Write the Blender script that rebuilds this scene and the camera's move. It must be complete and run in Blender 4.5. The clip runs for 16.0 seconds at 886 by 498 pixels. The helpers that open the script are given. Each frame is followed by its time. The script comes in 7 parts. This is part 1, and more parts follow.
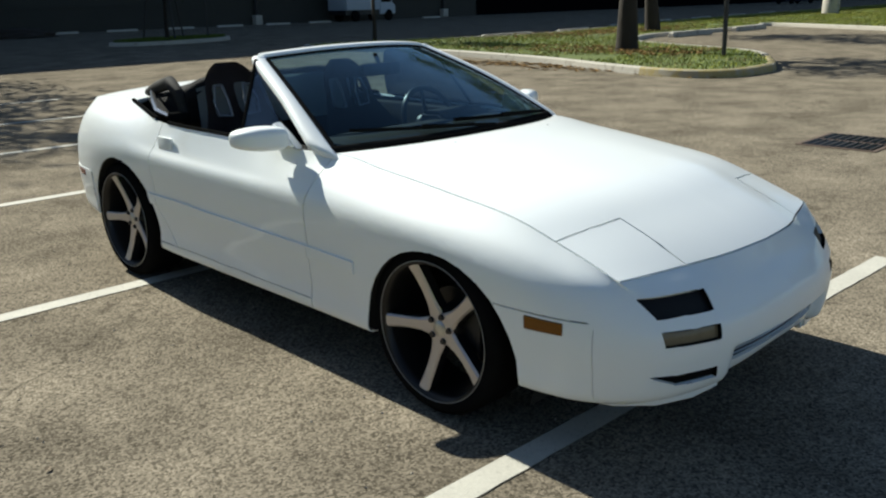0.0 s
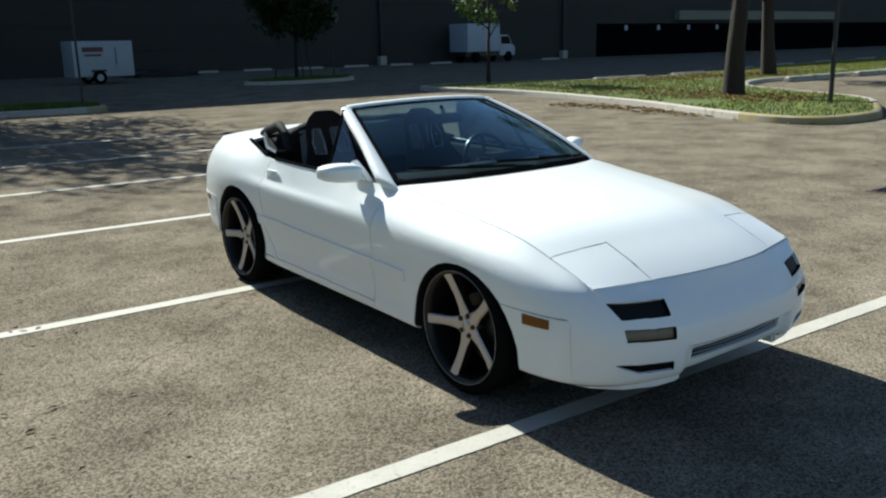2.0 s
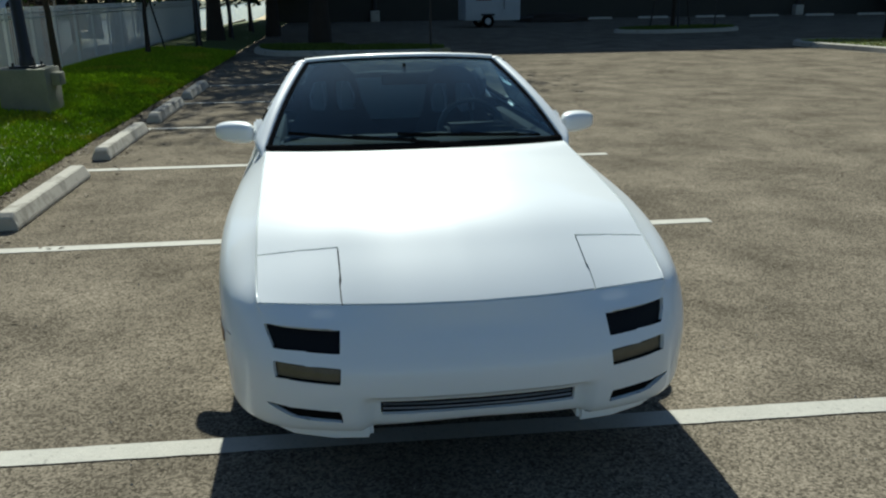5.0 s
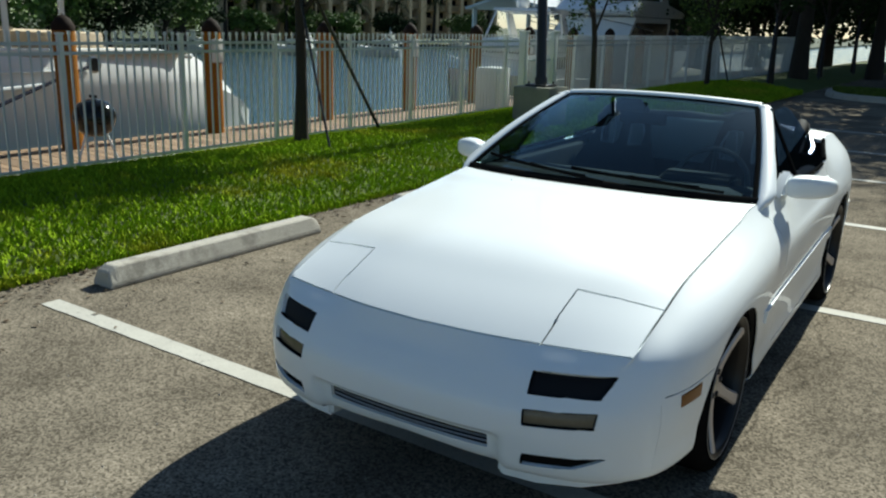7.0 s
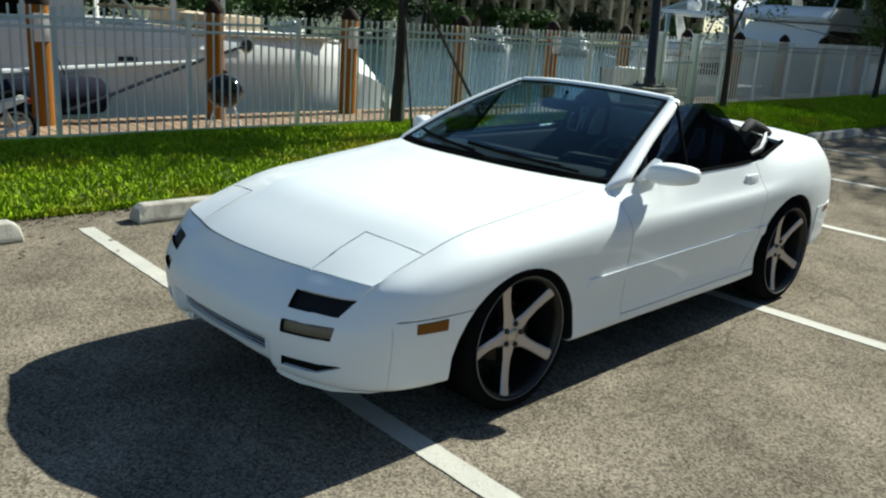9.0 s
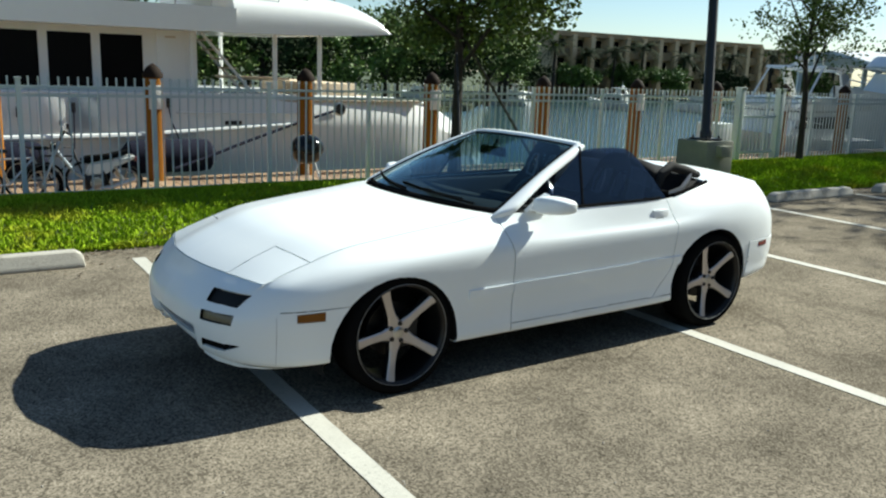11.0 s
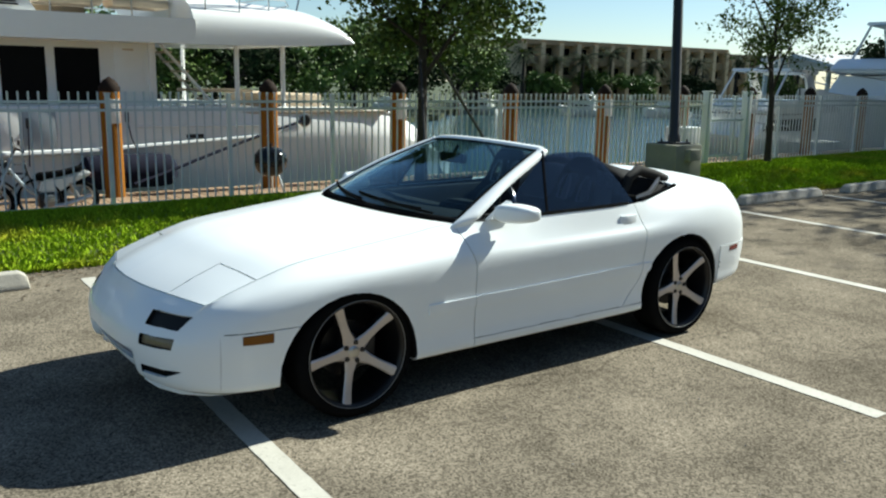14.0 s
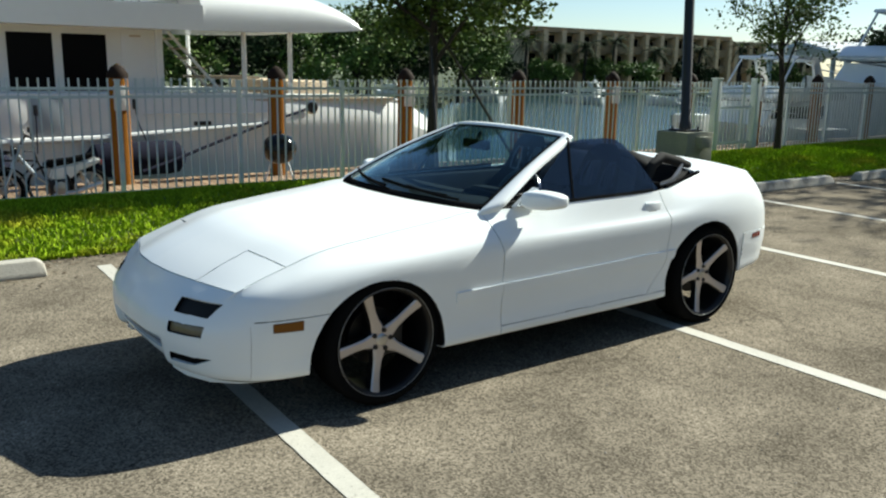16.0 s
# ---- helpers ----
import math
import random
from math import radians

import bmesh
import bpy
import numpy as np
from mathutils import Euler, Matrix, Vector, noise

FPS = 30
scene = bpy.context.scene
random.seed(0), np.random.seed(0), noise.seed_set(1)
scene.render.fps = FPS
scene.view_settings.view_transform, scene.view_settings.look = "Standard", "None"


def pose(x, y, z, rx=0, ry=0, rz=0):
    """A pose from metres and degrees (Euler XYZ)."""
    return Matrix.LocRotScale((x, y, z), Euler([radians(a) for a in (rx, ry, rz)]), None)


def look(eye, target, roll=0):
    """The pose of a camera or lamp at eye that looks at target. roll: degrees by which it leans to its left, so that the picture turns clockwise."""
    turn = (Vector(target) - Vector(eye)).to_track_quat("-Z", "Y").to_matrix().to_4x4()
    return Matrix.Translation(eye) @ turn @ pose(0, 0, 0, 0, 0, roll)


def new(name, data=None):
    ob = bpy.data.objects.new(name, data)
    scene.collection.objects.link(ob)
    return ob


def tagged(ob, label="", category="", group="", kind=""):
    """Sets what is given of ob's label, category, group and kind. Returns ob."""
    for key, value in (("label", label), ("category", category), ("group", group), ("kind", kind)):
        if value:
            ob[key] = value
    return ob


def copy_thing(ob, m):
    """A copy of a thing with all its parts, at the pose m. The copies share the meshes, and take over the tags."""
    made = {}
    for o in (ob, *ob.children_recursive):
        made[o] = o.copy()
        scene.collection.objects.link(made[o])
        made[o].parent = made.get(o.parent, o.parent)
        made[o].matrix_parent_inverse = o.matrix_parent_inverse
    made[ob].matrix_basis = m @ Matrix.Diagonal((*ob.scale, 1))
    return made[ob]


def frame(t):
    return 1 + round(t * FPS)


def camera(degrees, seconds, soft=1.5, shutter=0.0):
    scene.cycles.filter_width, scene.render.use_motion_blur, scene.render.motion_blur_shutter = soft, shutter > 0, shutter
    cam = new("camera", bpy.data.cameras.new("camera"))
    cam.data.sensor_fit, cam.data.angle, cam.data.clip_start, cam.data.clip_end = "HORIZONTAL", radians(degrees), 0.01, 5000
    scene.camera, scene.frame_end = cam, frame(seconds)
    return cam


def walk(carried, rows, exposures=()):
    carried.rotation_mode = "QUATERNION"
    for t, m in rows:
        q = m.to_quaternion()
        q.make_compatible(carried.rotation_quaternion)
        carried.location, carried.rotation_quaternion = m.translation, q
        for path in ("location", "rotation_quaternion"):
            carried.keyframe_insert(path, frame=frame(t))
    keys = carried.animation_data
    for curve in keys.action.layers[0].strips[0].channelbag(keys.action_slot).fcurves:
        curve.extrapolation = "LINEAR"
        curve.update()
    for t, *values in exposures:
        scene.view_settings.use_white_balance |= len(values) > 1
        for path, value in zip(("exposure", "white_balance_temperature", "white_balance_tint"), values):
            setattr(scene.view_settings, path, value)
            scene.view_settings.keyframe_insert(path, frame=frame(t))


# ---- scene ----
from mathutils.geometry import delaunay_2d_cdt
cam = camera(55.70, 16.0, soft=2.2)
EXPOSURES = [(0, 0.74, 6520, 3), (1.5, 0.8, 6270, 3), (3.0, 0.84, 6170, 1), (5.5, 0.34, 6190, 0), (6.5, 0.45, 6190, 0), (7.5, 0.75, 6240, 0), (9.5, 0.85, 6290, 0), (12.0, 1.0, 6290, 0), (13.5, 0.95, 6290, 0), (14.5, 0.9, 6240, 0), (15.0, 0.71, 6240, 0), (15.5, 0.74, 6290, 0), (16, 0.94, 6390, 1)]
PATH = [
    (0, (-2.685, -1.963, 1.434), (-1.334, -0.605, 0.860), -1.25),
    (0.5, (-3.211, -2.381, 1.550), (-1.825, -1.032, 1.042), -0.81),
    (1, (-3.340, -2.489, 1.558), (-1.911, -1.192, 1.033), -1.53),
    (1.5, (-3.221, -2.636, 1.556), (-1.894, -1.220, 1.071), -3.37),
    (2, (-2.961, -2.791, 1.555), (-1.800, -1.235, 1.072), -1.09),
    (2.5, (-2.569, -2.888, 1.514), (-1.465, -1.299, 1.005), 0.59),
    (3, (-2.207, -3.064, 1.536), (-1.236, -1.391, 1.025), -0.52),
    (3.2, (-2.061, -3.132, 1.547), (-1.163, -1.422, 1.030), 1.91),
    (5.5, (0.050, -3.161, 1.528), (0.052, -1.248, 0.947), -0.89),
    (6, (0.522, -3.064, 1.542), (0.186, -1.186, 0.942), 1.90),
    (6.5, (0.958, -2.916, 1.529), (0.304, -1.117, 0.947), 2.52),
    (7, (1.396, -2.882, 1.542), (0.367, -1.248, 1.019), 1.65),
    (7.5, (1.738, -2.748, 1.522), (0.586, -1.206, 0.979), 1.96),
    (8, (2.130, -2.513, 1.546), (0.912, -1.013, 1.029), 1.07),
    (8.5, (2.491, -2.396, 1.573), (1.191, -0.965, 1.060), 2.04),
    (9, (2.793, -2.436, 1.555), (1.424, -1.085, 1.008), 3.78),
    (9.5, (3.127, -2.398, 1.582), (1.700, -1.093, 1.072), 4.00),
    (12, (4.459, -1.957, 1.622), (2.797, -0.917, 1.226), 1.58),
    (12.5, (4.442, -1.939, 1.601), (2.785, -0.880, 1.240), 2.24),
    (13, (4.334, -1.896, 1.601), (2.660, -0.852, 1.273), 1.86),
    (13.5, (4.169, -1.888, 1.595), (2.494, -0.877, 1.180), 2.83),
    (14, (4.021, -1.898, 1.584), (2.445, -0.734, 1.183), 1.06),
    (14.5, (4.025, -1.924, 1.593), (2.477, -0.696, 1.282), 0.10),
    (15, (4.010, -1.939, 1.607), (2.480, -0.673, 1.366), 0.68),
    (15.5, (3.945, -1.961, 1.586), (2.392, -0.742, 1.266), 1.27),
    (16, (3.920, -1.985, 1.571), (2.348, -0.826, 1.142), 1.08),
]
walk(cam, [(t, look(eye, target, roll)) for t, eye, target, roll in PATH], EXPOSURES)

# ---------------------------------------------------------------- world, sun
SUN_ELEV, SUN_AZ = 37.5, 1.2          # azimuth from +y towards +x
w = bpy.data.worlds.new("world")
scene.world = w
w.use_nodes = True
nt = w.node_tree
sky = nt.nodes.new("ShaderNodeTexSky")
sky.sky_type = "NISHITA"
sky.sun_disc = False
sky.sun_elevation = radians(SUN_ELEV)
sky.sun_rotation = radians(SUN_AZ)
sky.air_density, sky.dust_density, sky.ozone_density = 0.9, 0.3, 3.0
nt.links.new(sky.outputs[0], nt.nodes["Background"].inputs[0])
nt.nodes["Background"].inputs[1].default_value = 0.061
sun = new("sun", bpy.data.lights.new("sun", "SUN"))
sun.data.energy, sun.data.angle, sun.data.color = 5.0, radians(0.55), (1.0, 0.96, 0.88)
sx, sy = math.sin(radians(SUN_AZ)), math.cos(radians(SUN_AZ))
sun.matrix_world = look((sx * 40 * math.cos(radians(SUN_ELEV)), sy * 40 * math.cos(radians(SUN_ELEV)), 40 * math.sin(radians(SUN_ELEV))), (0, 0, 0))


# ---------------------------------------------------------------- materials
def material(name, base=(0.5, 0.5, 0.5), rough=0.5, metal=0.0, var=0.12, scale=8.0, fine=120.0, bump=0.0, bump_scale=None,
             coat=0.0, spec=0.5, alt=None, alt_amount=0.0, alt_scale=2.0, piece=0.0, island=0.0, stretch=(1, 1, 1), sub=0.0):
    """A surface with broad and fine variation of its colour, optional second colour in patches, bump and gloss."""
    m = bpy.data.materials.new(name)
    m.use_nodes = True
    n, l = m.node_tree.nodes, m.node_tree.links
    b = n["Principled BSDF"]
    b.inputs["Roughness"].default_value, b.inputs["Metallic"].default_value = rough, metal
    b.inputs["Specular IOR Level"].default_value = spec
    if spec == 0:
        b.inputs["IOR"].default_value = 1.0                # dull all the way to its edges
    b.inputs["Coat Weight"].default_value, b.inputs["Coat Roughness"].default_value = coat, 0.04
    tc = n.new("ShaderNodeTexCoord")
    mp = n.new("ShaderNodeMapping")
    mp.inputs["Scale"].default_value = stretch
    l.new(tc.outputs["Object"], mp.inputs[0])

    def tex(s, detail=4.0, roughness=0.6):
        t = n.new("ShaderNodeTexNoise")
        t.inputs["Scale"].default_value, t.inputs["Detail"].default_value, t.inputs["Roughness"].default_value = s, detail, roughness
        l.new(mp.outputs[0], t.inputs["Vector"])
        return t.outputs["Fac"]

    def math_node(op, a, c):
        k = n.new("ShaderNodeMath")
        k.operation = op
        for i, v in enumerate((a, c)):
            if isinstance(v, (int, float)):
                k.inputs[i].default_value = v
            else:
                l.new(v, k.inputs[i])
        return k.outputs[0]

    f = math_node("ADD", math_node("MULTIPLY", tex(scale), 0.6), math_node("MULTIPLY", tex(fine, 2.0), 0.4))
    f = math_node("ADD", math_node("MULTIPLY", math_node("SUBTRACT", f, 0.5), 4 * var), 1.0)
    if piece or island:
        if piece:
            r = n.new("ShaderNodeObjectInfo").outputs["Random"]
        else:
            r = n.new("ShaderNodeNewGeometry").outputs["Random Per Island"]
        f = math_node("MULTIPLY", f, math_node("ADD", math_node("MULTIPLY", math_node("SUBTRACT", r, 0.5), 2 * (piece or island)), 1.0))
    if alt is not None:
        mix = n.new("ShaderNodeMix")
        mix.data_type = "RGBA"
        mix.inputs[6].default_value, mix.inputs[7].default_value = (*base, 1), (*alt, 1)
        ramp = n.new("ShaderNodeMapRange")
        ramp.inputs[1].default_value, ramp.inputs[2].default_value = 0.62 - 0.3 * alt_amount, 0.72 - 0.2 * alt_amount
        l.new(tex(alt_scale, 6.0, 0.65), ramp.inputs[0])
        l.new(ramp.outputs[0], mix.inputs[0])
        col = mix.outputs[2]
    else:
        rgb = n.new("ShaderNodeRGB")
        rgb.outputs[0].default_value = (*base, 1)
        col = rgb.outputs[0]
    sc = n.new("ShaderNodeVectorMath")
    sc.operation = "SCALE"
    l.new(col, sc.inputs[0])
    l.new(f, sc.inputs["Scale"])
    l.new(sc.outputs[0], b.inputs["Base Color"])
    if bump:
        bp = n.new("ShaderNodeBump")
        bp.inputs["Strength"].default_value, bp.inputs["Distance"].default_value = 1.0, bump
        l.new(tex(bump_scale or fine, 5.0, 0.7), bp.inputs["Height"])
        l.new(bp.outputs[0], b.inputs["Normal"])
    if sub:
        b.inputs["Transmission Weight"].default_value = 0.0
    return m


def glass_material(name, tint, floor=0.05, rough=0.0):
    """A thin pane: tinted see-through with a mirror reflection by Fresnel."""
    m = bpy.data.materials.new(name)
    m.use_nodes = True
    n, l = m.node_tree.nodes, m.node_tree.links
    n.remove(n["Principled BSDF"])
    tr, gl, mx = n.new("ShaderNodeBsdfTransparent"), n.new("ShaderNodeBsdfGlossy"), n.new("ShaderNodeMixShader")
    lw = n.new("ShaderNodeLayerWeight")
    pw, sc = n.new("ShaderNodeMath"), n.new("ShaderNodeMapRange")
    pw.operation = "POWER"
    pw.inputs[1].default_value = 5.0
    sc.inputs[3].default_value, sc.inputs[4].default_value = floor, 1.0
    l.new(lw.outputs["Facing"], pw.inputs[0])
    l.new(pw.outputs[0], sc.inputs[0])
    tr.inputs[0].default_value = (*tint, 1)
    gl.inputs["Color"].default_value = (0.78, 0.94, 1.0, 1)
    gl.inputs["Roughness"].default_value = rough
    l.new(sc.outputs[0], mx.inputs[0])
    l.new(tr.outputs[0], mx.inputs[1])
    l.new(gl.outputs[0], mx.inputs[2])
    l.new(mx.outputs[0], n["Material Output"].inputs[0])
    return m


def glow(name, colour, strength):
    m = bpy.data.materials.new(name)
    m.use_nodes = True
    b = m.node_tree.nodes["Principled BSDF"]
    b.inputs["Base Color"].default_value = (*colour, 1)
    b.inputs["Emission Color"].default_value = (*colour, 1)
    b.inputs["Emission Strength"].default_value = strength
    return m


def asphalt_material():
    m = material("asphalt", (0.178, 0.153, 0.117), 0.9, var=0.12, scale=0.35, fine=60.0, bump=0.0022, bump_scale=90.0, spec=0.0)
    n, l = m.node_tree.nodes, m.node_tree.links
    b = n["Principled BSDF"]
    old = b.inputs["Base Color"].links[0].from_socket
    tc = n.new("ShaderNodeTexCoord")
    # pale and dark stones of the aggregate
    vo = n.new("ShaderNodeTexVoronoi")
    vo.inputs["Scale"].default_value = 120.0
    l.new(tc.outputs["Object"], vo.inputs["Vector"])
    st = n.new("ShaderNodeSeparateColor")
    l.new(vo.outputs["Color"], st.inputs[0])
    mr = n.new("ShaderNodeMapRange")
    mr.inputs[1].default_value, mr.inputs[2].default_value, mr.inputs[3].default_value, mr.inputs[4].default_value = 0.0, 1.0, 0.42, 1.60
    l.new(st.outputs[0], mr.inputs[0])
    s1 = n.new("ShaderNodeVectorMath")
    s1.operation = "SCALE"
    l.new(old, s1.inputs[0])
    l.new(mr.outputs[0], s1.inputs["Scale"])
    # broad worn and oily patches
    no = n.new("ShaderNodeTexNoise")
    no.inputs["Scale"].default_value, no.inputs["Detail"].default_value, no.inputs["Roughness"].default_value = 1.3, 9.0, 0.68
    l.new(tc.outputs["Object"], no.inputs["Vector"])
    m2 = n.new("ShaderNodeMapRange")
    m2.inputs[1].default_value, m2.inputs[2].default_value, m2.inputs[3].default_value, m2.inputs[4].default_value = 0.32, 0.66, 0.60, 1.30
    l.new(no.outputs["Fac"], m2.inputs[0])
    s2 = n.new("ShaderNodeVectorMath")
    s2.operation = "SCALE"
    l.new(s1.outputs[0], s2.inputs[0])
    l.new(m2.outputs[0], s2.inputs["Scale"])
    # fine cracks
    vc = n.new("ShaderNodeTexVoronoi")
    vc.feature = "DISTANCE_TO_EDGE"
    vc.inputs["Scale"].default_value = 0.33
    nd = n.new("ShaderNodeTexNoise")
    nd.inputs["Scale"].default_value, nd.inputs["Detail"].default_value = 2.5, 6.0
    l.new(tc.outputs["Object"], nd.inputs["Vector"])
    mixv = n.new("ShaderNodeMix")
    mixv.data_type = "VECTOR"
    mixv.inputs[0].default_value = 0.35
    l.new(tc.outputs["Object"], mixv.inputs[4])
    l.new(nd.outputs["Color"], mixv.inputs[5])
    l.new(mixv.outputs[1], vc.inputs["Vector"])
    m3 = n.new("ShaderNodeMapRange")
    m3.inputs[1].default_value, m3.inputs[2].default_value, m3.inputs[3].default_value, m3.inputs[4].default_value = 0.0, 0.0032, 0.62, 1.0
    l.new(vc.outputs["Distance"], m3.inputs[0])
    s3 = n.new("ShaderNodeVectorMath")
    s3.operation = "SCALE"
    l.new(s2.outputs[0], s3.inputs[0])
    l.new(m3.outputs[0], s3.inputs["Scale"])
    l.new(s3.outputs[0], b.inputs["Base Color"])
    return m


ASPHALT = asphalt_material()
LINE_PAINT = material("line_paint", (0.48, 0.46, 0.40), 0.85, var=0.2, scale=3, fine=90, alt=(0.26, 0.245, 0.21), alt_amount=0.12, alt_scale=45, bump=0.003)
CONCRETE = material("concrete", (0.42, 0.39, 0.33), 0.9, var=0.16, scale=5, fine=60, bump=0.004, alt=(0.25, 0.23, 0.19), alt_amount=0.3, alt_scale=5)
DARK_CONCRETE = material("mossy_concrete", (0.21, 0.21, 0.155), 0.9, var=0.2, scale=4, fine=50, bump=0.004)
YELLOW_PAINT = material("yellow_kerb_paint", (0.34, 0.27, 0.11), 0.85, var=0.2, scale=6, fine=60, alt=(0.3, 0.27, 0.2), alt_amount=0.5, alt_scale=6, bump=0.003)
SOIL = material("soil", (0.085, 0.115, 0.018), 0.95, var=0.25, scale=1.2, fine=30, bump=0.02, bump_scale=25)
GRASS = material("grass", (0.235, 0.34, 0.018), 0.8, var=0.22, scale=0.9, fine=25, island=0.30, alt=(0.34, 0.34, 0.03), alt_amount=0.35, alt_scale=1.1, spec=0.0)
# grass darkened for two islands: the shade they lie in is put into the colour
SHADED_GRASS = material("shaded_grass", (0.10, 0.14, 0.025), 0.8, var=0.2, scale=0.7, fine=25, island=0.35, spec=0.1)
DRY_GRASS = material("dry_grass", (0.27, 0.29, 0.05), 0.8, var=0.2, scale=0.7, fine=25, island=0.4, alt=(0.24, 0.2, 0.08), alt_amount=0.5, alt_scale=1.0, spec=0.1)
CAR_WHITE = material("white_car_paint", (0.85, 0.88, 0.88), 0.48, var=0.02, scale=3, fine=400, coat=0.6, spec=0.2)
BLACK_TRIM = material("black_rubber_trim", (0.010, 0.010, 0.010), 0.65, var=0.15, spec=0.0)
BLACK_CLOTH = material("black_cloth", (0.009, 0.009, 0.010), 0.9, var=0.25, scale=15, fine=300, bump=0.002, spec=0.2)
SEAT_CLOTH = material("dark_seat_cloth", (0.020, 0.014, 0.014), 0.9, var=0.25, scale=15, fine=300, bump=0.002)
HAZY_PLASTIC = material("hazy_plastic", (0.30, 0.33, 0.34), 0.35, var=0.12, scale=4, fine=60)
INNER = material("dark_inner_shell", (0.008, 0.008, 0.008), 0.8)
TYRE = material("tyre_rubber", (0.008, 0.008, 0.008), 0.9, var=0.2, scale=20, bump=0.001, spec=0.0)
RIM_DARK = material("dark_rim", (0.018, 0.017, 0.017), 0.36, metal=0.5, var=0.1)
RIM_FACE = material("machined_rim_face", (0.55, 0.50, 0.47), 0.34, metal=0.55, var=0.06, scale=20)
TRIM_GREY = material("grey_trim", (0.25, 0.25, 0.25), 0.35, metal=0.5, var=0.06)
TOP_EDGE = material("worn_top_edge", (0.030, 0.029, 0.028), 0.8, var=0.3, scale=15, spec=0.1)
STEEL = material("steel", (0.5, 0.5, 0.5), 0.3, metal=1.0, var=0.06)
AMBER = material("amber_lens", (0.20, 0.075, 0.008), 0.3, var=0.1, coat=0.1, spec=0.2)
FOG_LENS = material("pale_lamp_lens", (0.15, 0.12, 0.075), 0.25, var=0.15, scale=30, coat=0.2, spec=0.3)
DARK_LENS = material("black_lamp_lens", (0.006, 0.006, 0.007), 0.5, coat=0.0, spec=0.2)
RED_LENS = material("red_lens", (0.2, 0.02, 0.02), 0.2, coat=0.5)
WINDSHIELD = glass_material("windshield_glass", (0.56, 0.69, 0.73), 0.022)
SIDE_GLASS = glass_material("tinted_glass", (0.16, 0.19, 0.30), 0.10)
MIRROR = material("mirror_glass", (0.85, 0.85, 0.85), 0.02, metal=1.0, var=0.0)
FENCE_WHITE = material("pale_fence_paint", (0.60, 0.63, 0.61), 0.5, var=0.06, scale=3)
PILE_WOOD = material("varnished_pile_wood", (0.24, 0.095, 0.012), 0.75, spec=0.1, var=0.3, scale=3, fine=40, stretch=(3, 3, 0.4), bump=0.006, bump_scale=20)
DOCK_WOOD = material("dock_boards", (0.26, 0.17, 0.10), 0.8, var=0.25, scale=2, fine=50, stretch=(1, 6, 6), bump=0.003, piece=0.25)
WATER = material("water", (0.035, 0.075, 0.085), 0.08, var=0.1, scale=0.4, bump=0.06, bump_scale=2.2, spec=0.5)
GELCOAT = material("white_gelcoat", (0.80, 0.80, 0.77), 0.25, var=0.03, scale=0.6, fine=8, coat=0.3)
GELCOAT_GREY = material("grey_gelcoat", (0.33, 0.37, 0.40), 0.3, var=0.05, scale=0.6, coat=0.3)
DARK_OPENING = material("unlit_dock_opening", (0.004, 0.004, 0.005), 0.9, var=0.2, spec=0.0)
DARK_GLASS = material("dark_window_glass", (0.003, 0.003, 0.004), 0.25, var=0.0, spec=0.08)
NAVY = material("navy_fender_cloth", (0.009, 0.010, 0.022), 0.9, var=0.2, spec=0.15)
CUSHION = material("tan_cushion", (0.52, 0.42, 0.30), 0.85, var=0.1)
CANVAS = material("pale_canvas", (0.7, 0.68, 0.64), 0.85, var=0.1, scale=4, bump=0.01, bump_scale=6)
BLACK_METAL = material("black_painted_metal", (0.012, 0.012, 0.013), 0.45, var=0.15)
MULCH = material("bark_mulch", (0.03, 0.022, 0.016), 0.95, var=0.3, scale=6, fine=40, bump=0.03, bump_scale=14)
BARK = material("bark", (0.028, 0.021, 0.015), 0.95, var=0.3, scale=6, fine=40, bump=0.02, bump_scale=14, stretch=(1, 1, 0.35))
LEAF = material("oak_leaves", (0.080, 0.120, 0.024), 0.7, var=0.2, scale=0.8, island=0.6, spec=0.2)
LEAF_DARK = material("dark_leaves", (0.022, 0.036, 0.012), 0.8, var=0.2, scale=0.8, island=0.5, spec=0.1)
LEAF_LIGHT = material("light_leaves", (0.11, 0.17, 0.03), 0.55, var=0.2, scale=0.8, island=0.45, spec=0.35)
# tan wall taken down to near black; its own shade is in the colour
BLOCK_WALL = material("shaded_block_wall", (0.042, 0.040, 0.032), 0.9, var=0.14, scale=0.5, fine=15, bump=0.004, bump_scale=20)
TAN_WALL = material("tan_stucco", (0.46, 0.36, 0.23), 0.9, var=0.1, scale=0.2, fine=5)
TAN_DARK = material("brown_stucco", (0.22, 0.16, 0.09), 0.9, var=0.12, scale=0.2, fine=5)
ROOF_METAL = material("pale_roof_metal", (0.5, 0.52, 0.54), 0.5, var=0.08, scale=0.5)
WHITE_BAND = material("white_wall_paint", (0.72, 0.73, 0.74), 0.6, var=0.05, scale=2)
# white dimmed and blued: the warehouse's shade is painted into it
SHADED_WHITE = material("shaded_white_paint", (0.42, 0.46, 0.50), 0.5, var=0.08, scale=2)
RED_INK = material("red_lettering", (0.15, 0.06, 0.06), 0.6)
RUST = material("rusty_iron", (0.10, 0.065, 0.045), 0.85, var=0.3, scale=8, fine=60, bump=0.003)
ENAMEL = material("black_enamel", (0.004, 0.004, 0.004), 0.12, var=0.1, spec=0.35)
DEAD_LEAF = material("dead_leaves", (0.12, 0.085, 0.05), 0.8, var=0.3, scale=8, island=0.5)
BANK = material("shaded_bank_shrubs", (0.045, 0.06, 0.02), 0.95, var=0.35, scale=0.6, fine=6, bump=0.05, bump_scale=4)
